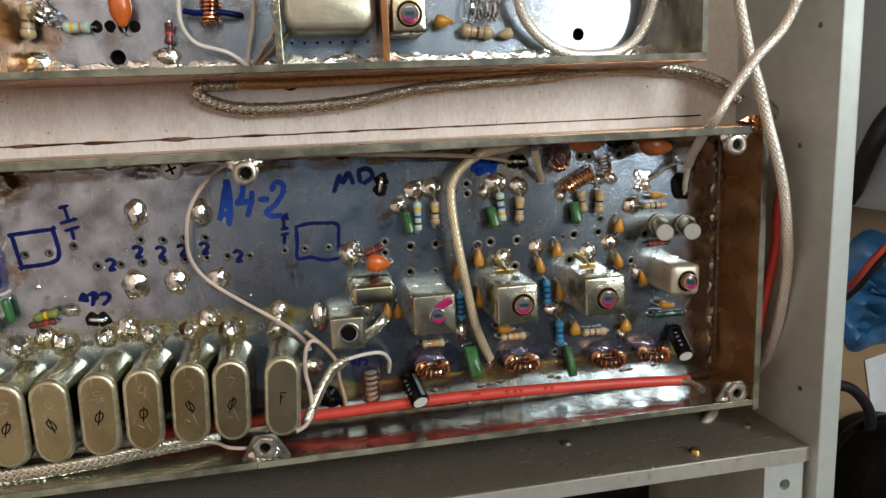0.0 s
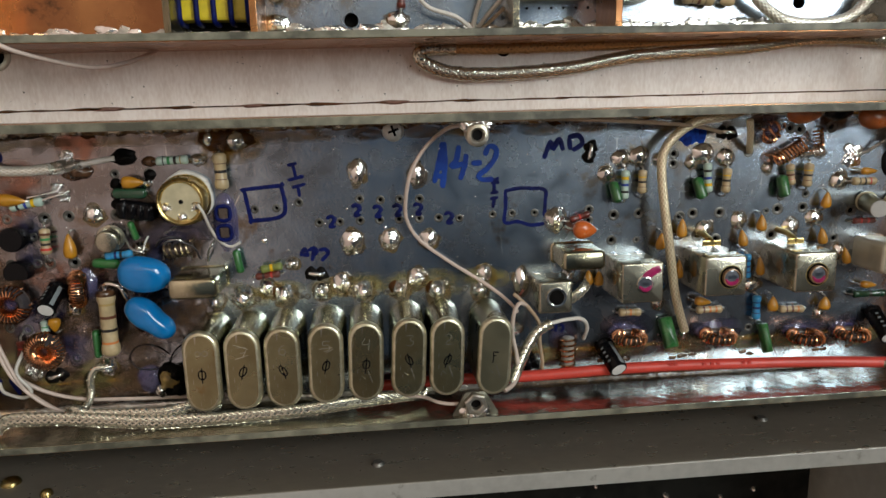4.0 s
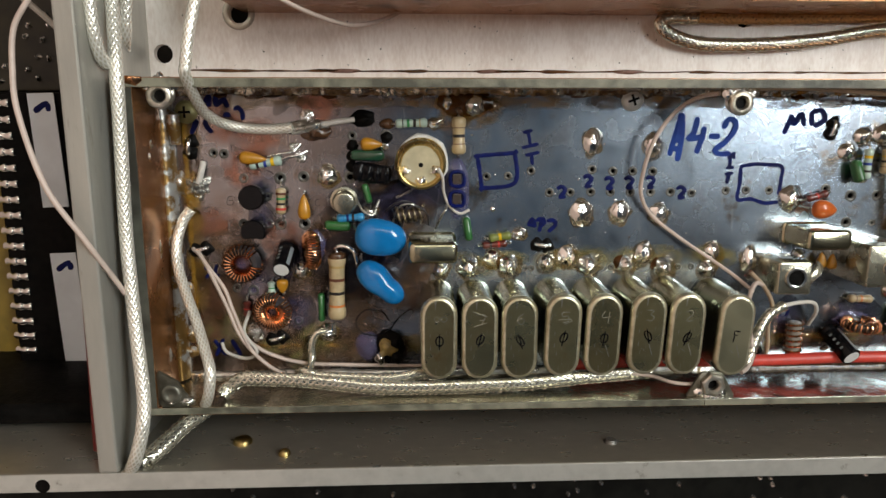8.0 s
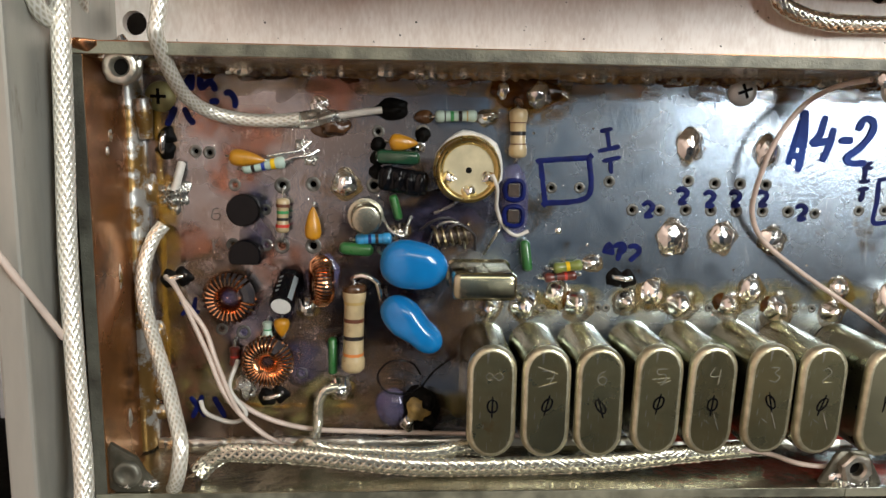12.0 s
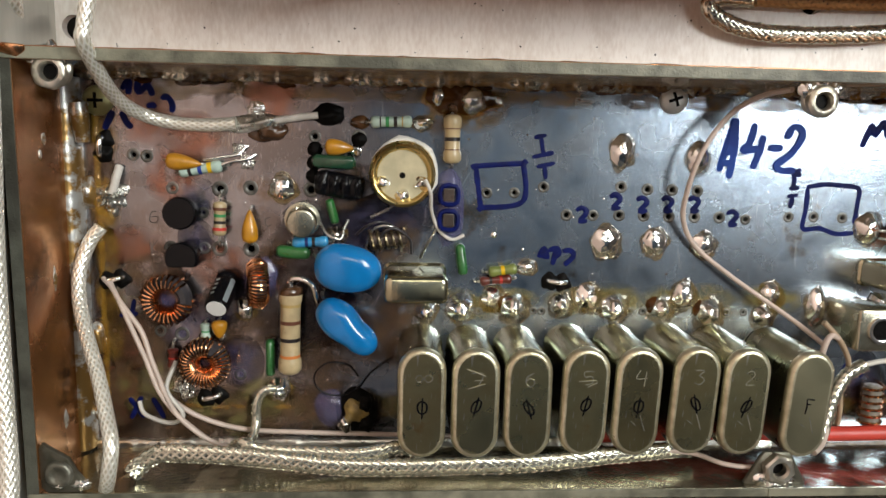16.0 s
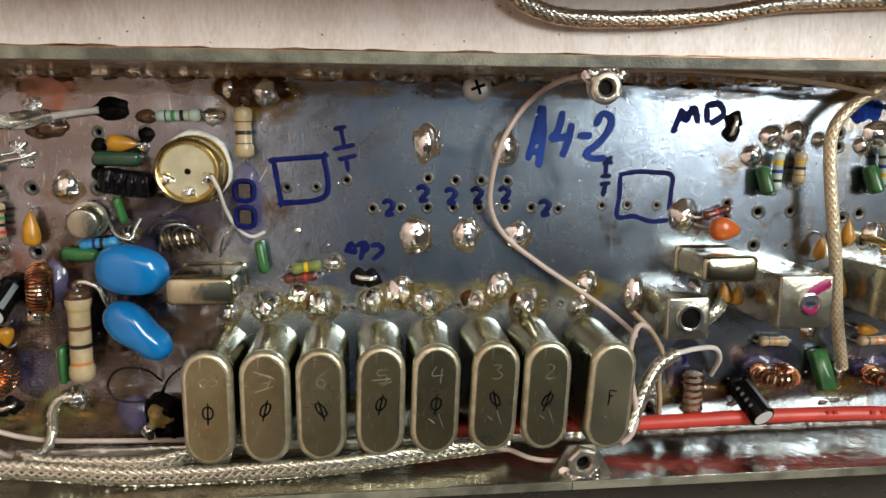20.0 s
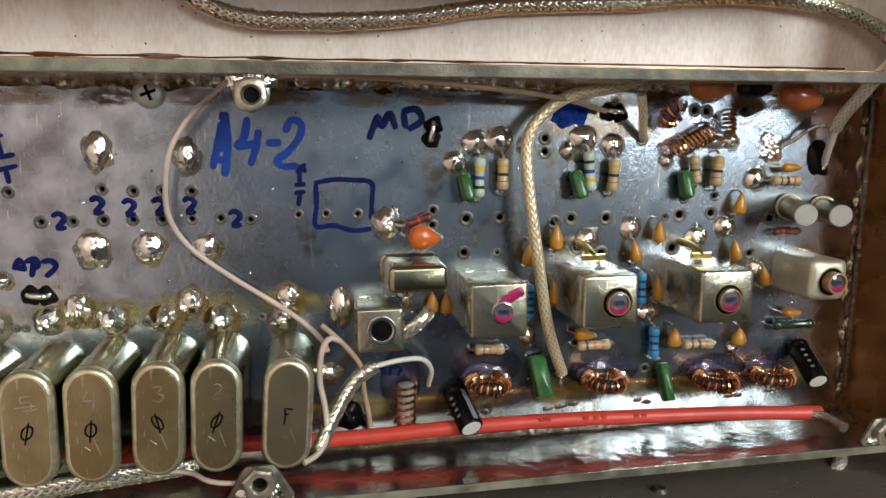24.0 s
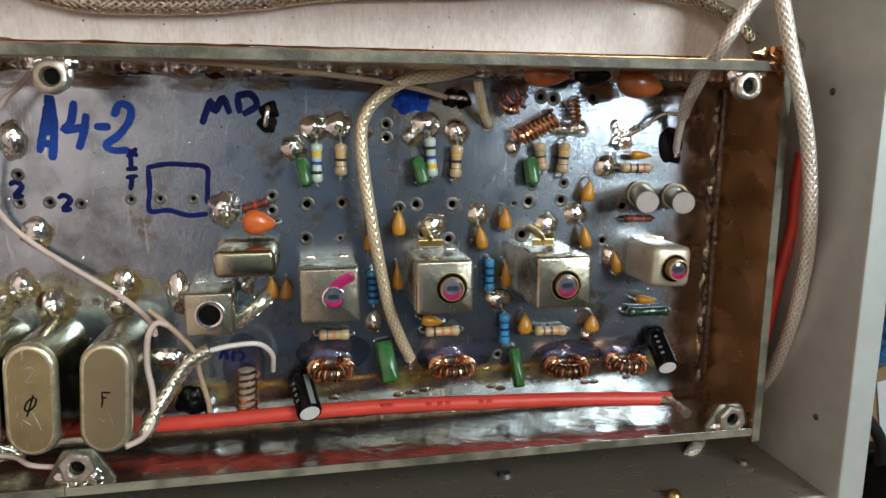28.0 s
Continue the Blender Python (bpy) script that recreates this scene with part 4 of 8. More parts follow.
def gusset(x, y, flip, boss):
    """A triangular plate soldered flat across a corner of the rim, with a round blind boss on it."""
    o = [(-3.4, -3.2), (-2.4, -3.9), (2.6, -3.9), (4.4, -3.4), (4.2, -2.6), (2.4, -0.4), (1.2, 2.0), (-1.4, 3.6), (-2.9, 4.6), (-3.5, 3.8)]
    o = [(u * flip, v) for u, v in o][::flip]
    lug = part("corner_lug", loft("corner_lug", [(o, 0.0, 0, 0), (o, 0.55, 0, 0), (inset(o, 0.25), 0.75, 0, 0)], DARKNUT), tray, "dull triangular solder-coated corner plate", mm(x - 53, y + 18, ZT + 5.6, 0, 0, 0))
    part("boss", lathe("boss", boss, DARKNUT, 20), lug, "dull blind boss", mm(-0.4 * flip, -0.7, 0.7, 0, 0, 0))
    part("solder_lump", lump("solder_lump", 1.2, 0.8, 0.7, SOLDER, x, 0.4, 24, 9, 0.25, 0.3), lug, "", mm(3.0 * flip, -2.6, 0.6, 0, 0, 0))
    part("solder_lump", lump("solder_lump", 0.8, 0.6, 0.5, SOLDER, x + 3, 0.4, 24, 9, 0.25, 0.3), lug, "", mm(-0.5 * flip, -2.4, 0.9, 0, 0, 0))
    return lug


def nut(x, y, rz, melted=True, size=5.2):
    """A threaded nut soldered to the rim on a lug that reaches the wall."""
    o = [(-2.2, -2.7), (2.2, -2.7), (2.9, -2.0), (5.6, 2.9), (5.4, 3.4), (-5.4, 3.4), (-5.6, 2.9), (-2.9, -2.0)]
    lug = part("corner_lug", loft("corner_lug", [(o, 0.3, 0, 0), (o, 0.9, 0, 0), (inset(o, 0.2), 1.05, 0, 0)], DARKNUT), tray, "dull triangular lug", mm(x - 53, y + 18, ZT + 4.2, 0, 0, rz)) if not melted else part("corner_lug", loft("corner_lug", [(rounded(5.6, 5.6, 2.4), 0, 0, 0.6), (rounded(5.6, 5.6, 2.4), 0.7, 0, 0.6), (rounded(4.8, 5.0, 2.2), 1.05, 0, 0.5)], NUTMETAL), tray, "", mm(x - 53, y + 18, ZT + 4.2, 0, 0, rz))
    part("nut", cached(("nut", size, melted), lambda: hexring("nut", size - 0.2, 1.25, 1.2 if melted else 1.7, NUTMETAL, melted)), lug, "hexagonal nut soldered to the lug", mm(0, 0, 1.0, 0, 0, 15))
    part("post_hole", cached("nuthole", lambda: lathe("post_hole", [(1.23, 0.02), (1.23, 0.1), (0.05, 0.1)], MATT, 14)), lug, "", mm(0, 0, 1.0, 0, 0, 0))
    for k, (dx, dy) in enumerate(((2.1, 2.2), (-2.1, 2.0), (0.2, 3.0))):
        part("solder_lump", cached(("nl", k), lambda k=k: lump("solder_lump", 1.3, 1.2, 0.9, SOLDER, k + 20, 0.4, 24, 9, 0.25, 0.3)), lug, "", mm(dx, dy, 0.9, 0, 0, 0))
    return lug


nut(-66.9, 13.8, 0)
gusset(-68.6, -50.4, 1, [(2.4, 0.0), (2.2, 0.5), (1.9, 0.75), (1.3, 0.7), (1.1, 0.5), (0.05, 0.45)])
nut(173.4, 12.9, 0)
nut(175.5, -52.3, 180, False)
nut(55.4, 12.5, 0)
nut(54.0, -51.2, 180, False)
for x, y, rz, w, l in ((178.6, Y1 - 0.2, -20, 3.4, 1.8),):
    part("copper_tab", lump("copper_tab", w, l, 1.1, WIRE, x, 0.5, 24, 6, 0.1, 0.5), tray, "bright copper foil tab folded over the corner", mm(x - 53, y + 18, ZT + 6.3, 6, 8, rz))

tab = [(-2.3, 0.0), (-1.9, -0.5), (1.0, -1.0), (2.2, 0.3), (2.0, 1.1), (-1.0, 0.9)]
part("copper_tab", loft("copper_tab", [(tab, 0.0, 0, 0), (tab, 0.25, 0, 0), (inset(tab, 0.2), 0.4, 0, 0)], WIRE), tray, "bright copper foil tab folded over the corner", mm(-71.9 - 53, Y1 - 0.6 + 18, ZT + 6.95, 14, 4, -8))


def rings(points, r=1.25):
    """Annular solder rings round the holes."""
    for x, y, h in points:
        me = cached(("ring", round(h, 2)), lambda h=h: lathe("hole_rim", [(h * 1.1 + 0.5, 0.0), (h * 1.1 + 0.42, 0.06), (h * 0.9 + 0.12, 0.05), (h * 0.75, -0.12), (h * 0.7, -0.6)], DARKTIN, 18, caps=False))
        part("hole_rim", me, BOARD, "", mm(x - 53, y + 18, 7, 0, 0, 0))


rings(HOLES)

# ---- marker writing on the board ----
def ink(name, strokes, width, material=INK, label=""):
    ob = part(name, ribbon(name, strokes, width, material), BOARD, label)
    ob.matrix_basis = mm(-53, 18, 7.02, 0, 0, 0)
    return ob


def glyph(x, y, s, strokes):
    return [[(x + u * s, y + v * s) for u, v in k] for k in strokes]


TWO = [[(0, 0.8), (0.42, 1.02), (0.82, 0.72), (0.6, 0.35), (0.3, -0.02), (0.9, 0.02)]]
ink("marker_box", [[(0.5, -0.1), (0.6, 0.3), (9.3, 1.0), (9.5, 0.9), (9.6, -6.1), (1.9, -7.4), (1.7, -7.2), (0.6, 0.1)]], 1.0, label="hand-drawn blue marker square")
ink("marker_box", [[(64.5, -2.4), (67.9, -1.8), (71.1, -1.9), (74.9, -2.5), (75.0, -5.6), (74.8, -9.3)], [(64.8, -2.5), (64.8, -6.5), (64.6, -10.3), (67.9, -10.3), (71.3, -11.3), (74.8, -11.1)]], 0.95, label="hand-drawn blue marker square")
ink("marker_sign", [[(11.3, 5.8), (13.6, 6.3)], [(12.6, 6.0), (13.2, 2.6)], [(11.1, 2.2), (15.1, 3.1)], [(12.0, 0.4), (15.4, 1.2)], [(13.5, 0.6), (13.8, -1.9)]], 0.85, label="blue marker sign of a bar over a T")
ink("marker_sign", [[(61.2, 0.9), (63.2, -0.3)], [(63.1, 1.1), (61.3, -0.5)], [(62.0, 0.3), (61.9, -2.5)], [(61.0, -2.7), (63.0, -2.5)], [(60.9, -4.2), (62.9, -3.9)], [(62.0, -4.1), (61.5, -6.6)]], 0.9, label="blue marker sign of a cross over a bar and a T")
ink("marker_text", [[(46.9, 0.3), (48.1, 5.0), (49.3, 10.3)], [(49.5, 10.3), (49.7, 4.8), (48.9, -1.0)], [(49.2, 9.4), (48.9, 5.2), (48.3, 3.4)], [(47.3, 2.0), (49.5, 1.8)],
    [(53.3, 9.4), (52.5, 5.8), (51.3, 4.3), (54.6, 4.8)], [(55.1, 7.2), (54.5, 4.1), (53.4, 0.9)], [(56.3, 4.9), (58.9, 4.9)],
    [(59.6, 6.7), (60.8, 8.9), (62.5, 8.2), (62.2, 6.0), (60.3, 3.5), (58.0, 1.7), (59.2, 0.7), (61.8, 0.8)]], 1.35, MARKER, "handwritten blue marker text A4-2")
ink("marker_text", [[(74.6, 5.4), (75.6, 8.0), (76.3, 9.6), (77.0, 7.8), (78.5, 10.1), (79.6, 7.3)], [(81.0, 10.5), (81.4, 7.4)], [(80.7, 10.5), (83.4, 10.9), (84.4, 8.9), (81.9, 7.2)]], 1.25, INK, "handwritten blue marker text MD")
for px, py in ((26.3, -5.1), (31.5, -5.6), (36.4, -5.5), (41.6, -5.4), (20.0, -7.7), (49.3, -7.9)):
    ink("marker_text", glyph(px - 0.1, py - 1.9, 2.5, TWO), 1.0, INK, "small blue marker figure 2")
ink("marker_text", [[(13.1, -16.7), (14.1, -14.9), (14.9, -17.0)], [(13.5, -16.4), (15.0, -16.6)], [(14.9, -15.4), (16.5, -14.9), (17.0, -15.9), (16.0, -16.8)], [(16.5, -15.0), (15.8, -18.1)], [(17.6, -15.4), (19.2, -15.3), (19.8, -16.4), (18.1, -18.1)]], 1.05, INK, "smudged blue marker letters")
ink("marker_text", [[(-62.9, 12.6), (-61.6, 14.1), (-61.8, 11.7)], [(-57.7, 14.1), (-59.9, 14.0), (-60.0, 12.1), (-58.4, 13.3), (-57.5, 11.6)], [(-56.1, 11.1), (-55.1, 11.5), (-54.2, 10.2), (-54.3, 8.7)], [(-58.6, 9.7), (-57.7, 10.0), (-57.0, 9.5)], [(-66.2, 5.5), (-65.1, 7.7), (-64.7, 8.8)], [(-63.1, 8.7), (-62.3, 6.8), (-61.3, 5.9)]], 1.2, INK, "blue marker strokes half under a cable")
ink("marker_text", [[(-64.0, -44.6), (-61.3, -48.5)], [(-61.7, -44.3), (-63.8, -48.7)], [(-59.7, -44.6), (-57.6, -48.7)], [(-55.1, -46.3), (-53.1, -47.4)]], 1.0, INK, "blue marker strokes beside the wall")
ink("marker_text", [[(-65.3, -26.3), (-63.9, -27.3), (-65.0, -28.9)], [(-62.3, -25.5), (-62.7, -28.1), (-61.7, -28.2)]], 0.8, INK, "small blue marker strokes")
ink("marker_text", [[(75.5, -39.6), (76.4, -37.6), (77.0, -39.9)], [(78.2, -37.9), (77.9, -40.2)], [(79.0, -38.0), (80.1, -39.0), (79.4, -40.3)]], 0.7, INK, "small blue marker strokes")
for bx, by, ba, bb in ((111.6, 9.7, 1.6, 1.5), (113.6, 10.1, 1.8, 1.9), (115.4, 10.3, 1.3, 1.6)):
    ob = part("marker_blot", lump("marker_blot", ba, bb, 0.05, BRIGHTINK, bx, 0.7, 30, 3, 0.01), BOARD, "bright blue scribbled-out marker blot")
    ob.matrix_basis = mm(bx - 53, by + 18, 7.0, 0, 0, 0)
ink("pencil_letter", [[(-57.6, -9.1), (-58.6, -9.3), (-58.9, -10.9), (-57.7, -11.1), (-57.5, -10.1), (-58.6, -10.1)]], 0.25, PENCIL, "pencilled letter")
ink("pencil_letter", [[(-58.9, -14.6), (-58.8, -16.9)], [(-57.7, -14.4), (-58.7, -15.9), (-57.6, -16.9)]], 0.25, PENCIL, "pencilled letter K")
ink("pencil_letter", [[(-37.1, -9.8), (-38.1, -10.2), (-37.9, -11.5), (-36.9, -11.2)]], 0.25, PENCIL, "pencilled letter C")
ink("scratch", [[(147.3, -0.8), (150.8, -0.4), (153.4, 1.6)]], 0.25, SOLDER)
ink("scratch", [[(-2.3, -4.1), (-0.5, -0.9)]], 0.2, SOLDER)
for k, (px, py, a, b, rot) in enumerate(((-46.7, -26.7, 5, 3, 20), (-42.9, -37.5, 3.2, 4, 0), (-51.0, -7.0, 2.5, 3.5, -40), (-50.8, -14.1, 2.5, 3, 0), (-14.6, -9.0, 8, 3.5, 10), (97.4, -39.6, 5.5, 3, 0), (122.2, -41.9, 5.8, 3, 0), (147.0, -43.6, 6.0, 3, 0), (160.3, -43.5, 5.0, 3, 0), (80.0, -41.3, 3, 5, 0))):
    ob = part("lacquer_smear", lathe("lacquer_smear", [(1.0, 0.0), (0.6, 0.05), (0.02, 0.07)], PURPLE_FILM, 30), BOARD, "purplish smear of clear fixing lacquer")
    ob.matrix_basis = mm(px - 53, py + 18, 7.0, 0, 0, rot) @ Matrix.Diagonal((a * 1.35, b * 1.35, 1, 1))

# ---- component builders ----
def lead(points, r=0.28, material=None):
    return tube("lead", points, r, material or DULL, 6, 0.6)


def resistor(ax, ay, az, bx, by, bz, d, material, bands, label, legs=(1.0, 1.0)):
    """Axial resistor between two body ends, its legs bent down into the board."""
    L = math.dist((ax, ay), (bx, by)) * 1.1
    d *= 1.06
    r = d / 2
    rz = math.degrees(math.atan2(by - ay, bx - ax))
    t = thing("resistor", (ax + bx) / 2, (ay + by) / 2, 0, rz, label, "resistor", "resistors on the board")
    tilt = math.degrees(math.atan2(bz - az, L))
    zc = (az + bz) / 2
    e = min(0.28 * L, d * 0.75)
    prof = [(0.3 * r, -L / 2 - 0.05 * d), (0.75 * r, -L / 2 + 0.02), (r, -L / 2 + 0.22 * e), (r, -L / 2 + 0.75 * e), (0.86 * r, -L / 2 + e), (0.86 * r, L / 2 - e),
            (r, L / 2 - 0.75 * e), (r, L / 2 - 0.22 * e), (0.75 * r, L / 2 - 0.02), (0.3 * r, L / 2 + 0.05 * d)]
    at = mm(0, 0, zc, 0, -tilt, 0)
    part("body", cached(("res", round(L, 1), round(d, 1), material.name), lambda: lathe("body", prof, material, 18, "x")), t, "", at)
    k = len(bands)
    for i, c in enumerate(bands):
        x = (-0.5 + (i + 1) / (k + 1)) * L
        br = (1.015 if abs(x) > L / 2 - 0.8 * e else 0.885) * r
        w = min(0.09 * L, 0.7) * (1.5 if c == "yellow" else 1.0)
        part("colour_band", cached(("band", c, round(br, 2), round(w, 2)), lambda: lathe("colour_band", [(br * 0.9, -w / 2), (br, -w / 2), (br, w / 2), (br * 0.9, w / 2)], BAND[c], 18, "x")),
             t, "", at @ mm(x, 0, 0, 0, 0, 0))
    for s, g, z in ((-1, legs[0], az), (1, legs[1], bz)):
        if g > 0:
            part("lead", lead([(s * (L / 2 - 0.2), 0, z), (s * (L / 2 + 0.55 * g), 0, z), (s * (L / 2 + g), 0, z * 0.6), (s * (L / 2 + g), 0, -0.6)], 0.27), t)
    return t


def bead_cap(x, y, z, length, width, thick, rz, material, label, name="capacitor", tilt=0.0, legs=((-0.55, 0), (0.55, 0)), neck=0.6):
    """Dipped capacitor: a drop-shaped body, blunt at one end, with two wire legs."""
    t = thing(name, x, y, 0, rz, label, "capacitor", "dipped capacitors")
    prof = []
    for i in range(15):
        f = i / 14
        prof.append((max(0.02, width / 2 * 1.06 * math.sin(math.pi * f ** neck) ** 0.52 * (1 - 0.3 * f * f)), length * (0.5 - f)))
    part("body", cached(("cap", length, width, thick, material.name, neck), lambda: lathe("body", prof, material, 16, "x", (1, thick / width))), t, "", mm(0, 0, z, 0, -tilt, 0))
    for fx, fy in legs:
        sx = 1 if fx > 0 else -1
        part("lead", lead([(fx * length * 0.75, fy, z - sx * tilt * 0.0), (fx * length, fy, z * 0.8), (fx * length * 1.12, fy, z * 0.4), (fx * length * 1.14, fy, -0.6)], 0.24), t)
    return t


def film_cap(x, y, w, l, h, rz, tilt, material, label, z=0.0, corner=0.42):
    """Small flat lacquered capacitor, leaning over on its wire legs."""
    t = thing("film_capacitor", x, y, 0, rz, label, "capacitor", "lacquered film capacitors")
    o = rounded(w, l, min(w, l) * corner)
    part("body", cached(("film", w, l, h, material.name, corner), lambda: loft("body", [(inset(o, 0.45), 0, 0, 0), (inset(o, 0.1), 0.4, 0, 0), (o, h * 0.45, 0, 0),
         (inset(o, 0.12), h - 0.45, 0, 0), (inset(o, 0.5), h, 0, 0)], material)), t, "", mm(0, 0, 1.0 + z, tilt, 0, 0))
    for s in (-1, 1):
        part("lead", lead([(0, s * l * 0.3, 1.6 + z), (0.3, s * l * 0.42, 0.7), (0.3, s * l * 0.42, -0.6)], 0.25), t)
    return t


def drop(x, y, rx, ry, h, label="bright rounded solder joint on the board", flux=0.0, seed=None, z=0.0, material=None, wrinkle=0.085):
    s = seed if seed is not None else x * 0.37 + y * 0.11
    t = thing("solder_joint", x, y, z, 0, label, "solder joint", "solder joints")
    part("solder", lump("solder", rx, ry, h, material or SOLDER, s, 0.13, 30, 12, 0.25, wrinkle), t)
    if flux:
        f = part("flux_ring", lump("flux_ring", rx + 0.1 + flux * 0.3, ry + 0.1 + flux * 0.3, 0.4, RINGFLUX, s + 5, 0.3, 32, 5, 0.05, 0.12), t, "amber flux residue")
        f.matrix_basis = mm(0.15 * flux, -0.2 * flux, 0, 0, 0, 0)
    return t


def toroid(x, y, z, ro, ri, h, turns, rz=0, tilt=0, core=None, wire=0.26, gap=0.1, label="copper-wound toroid coil standing on the board", gr="toroid coils", phase=0.0):
    """A ring core wound with enamelled wire; tilt leans it up on its edge."""
    t = thing("toroid_coil", x, y, 0, rz, label, "coil", gr)
    rc, rr, hh = (ro + ri) / 2, (ro - ri) / 2 - wire, h / 2 - wire
    at = mm(0, 0, z, tilt, 0, 0)
    ring = []
    for k in range(8):
        a = 2 * math.pi * k / 8 + math.pi / 8
        ring.append((rc + rr * 1.05 * math.cos(a), hh * 1.05 * math.sin(a)))
    n, verts, faces = 28, [], []
    for i in range(n):
        b = 2 * math.pi * i / n
        verts += [(r * math.cos(b), r * math.sin(b), q) for r, q in ring]
    for i in range(n):
        for k in range(8):
            j, q = (i + 1) % n, (k + 1) % 8
            faces.append((i * 8 + k, j * 8 + k, j * 8 + q, i * 8 + q))
    part("core", mesh("core", verts, faces, core or FERRITE), t, "", at)
    pts = []
    for i in range(turns * 8 + 1):
        a = 2 * math.pi * (i / 8) + math.pi / 8
        b = phase + gap * math.pi + (2 - 2 * gap) * math.pi * i / (turns * 8)
        r = rc + (rr + wire) * 1.15 * math.cos(a)
        pts.append((r * math.cos(b), r * math.sin(b), (hh + wire) * 1.15 * math.sin(a)))
    part("winding", tube("winding", pts, wire, WIRE, 5, 0.5, smooth=False), t, "shiny enamelled copper winding", at)
    if tilt:
        part("foot", lump("foot", ro * 0.75, h * 0.8, max(0.5, z - ro + 0.9), SMEAR, x, 0.3), t, "dab of fixing lacquer")
        for s in (-1, 1):
            part("lead", lead([(s * 0.8, 1.0, z - ri), (s * 1.2, h * 0.7, z * 0.5), (s * 1.4, h * 0.9, -0.5)], 0.22, WIRE), t)
    if tilt == 0:
        part("foot", lathe("foot", [(ri + 0.6, 0), (ri + 0.6, max(0.3, z - h / 2 + 0.3))], SMEAR, 14), t, "dab of fixing lacquer")
    return t


def coil(ax, ay, az, bx, by, bz, r, turns, wire=0.3, label="bare copper air coil soldered on the board", material=None, core=None):
    t = thing("air_coil", (ax + bx) / 2, (ay + by) / 2, 0, math.degrees(math.atan2(by - ay, bx - ax)), label, "coil", "air coils")
    L = math.dist((ax, ay), (bx, by))
    pts = []
    for i in range(turns * 10 + 1):
        f, a = i / (turns * 10), 2 * math.pi * i / 10
        pts.append(((f - 0.5) * L, r * math.cos(a), az + (bz - az) * f + r * math.sin(a)))
    part("winding", tube("winding", pts, wire, material or WIRE, 6, 0.4, smooth=False), t)
    if core:
        part("core", lathe("core", [(r * 0.5, -L / 2 - 0.3), (r * 0.82, -L / 2), (r * 0.82, L / 2), (r * 0.5, L / 2 + 0.3)], core, 16, "x"), t, "dark core inside the coil", mm(0, 0, (az + bz) / 2, 0, math.degrees(-math.atan2(bz - az, L)), 0))
    for s, z in ((-1, az), (1, bz)):
        part("lead", lead([(s * L / 2, r, z), (s * (L / 2 + 0.3), r, z * 0.5), (s * (L / 2 + 0.3), r, -0.5)], wire * 0.9, material or WIRE), t)
    return t


def electrolytic(bx, by, tx, ty, tz, r, label, stripe=True):
    """Sleeved electrolytic capacitor leaning from its foot towards its pale top."""
    t = thing("electrolytic_capacitor", bx, by, 0, 0, label, "capacitor", "electrolytic capacitors")
    d = Vector((tx - bx, ty - by, tz))
    L = d.length
    at = Matrix.Translation((0, 0, 0)) @ d.to_track_quat("Z", "Y").to_matrix().to_4x4()
    part("sleeve", lathe("sleeve", [(r * 0.8, 0.6), (r, 0.8), (r, 1.6), (r * 0.92, 1.9), (r, 2.2), (r, L - 0.3), (r * 0.93, L), (r * 0.8, L)], BLACK, 22), t, "glossy black sleeve", at)
    part("top", lathe("top", [(r * 0.8, L - 0.1), (r * 0.79, L + 0.05), (0.05, L + 0.06)], WHITE, 20), t, "pale aluminium top", at)
    arc = [(r * 1.012 * math.cos(radians(q)), r * 1.012 * math.sin(radians(q))) for q in range(38, 64, 5)]
    part("stripe", mesh("stripe", [(px, py, z) for z in (2.3, L - 0.4) for px, py in arc], [(i, i + 1, len(arc) + i + 1, len(arc) + i) for i in range(len(arc) - 1)], STRIPE), t, "grey polarity stripe", at)
    for k in range(4):
        for a in (32,):
            me = box("print_bar", -0.16 * r, 0.16 * r, r - 0.02, r + 0.02, L * 0.32 + k * L * 0.14, L * 0.32 + k * L * 0.14 + L * 0.05, STRIPE, 0)
            part("print_bar", me, t, "pale printed mark", at @ mm(0, 0, 0, 0, 0, a))
    for s in (-1, 1):
        part("lead", lead([(s * r * 0.45, 0, 1.0), (s * r * 0.45, 0, -0.6)], 0.26), t)
    return t


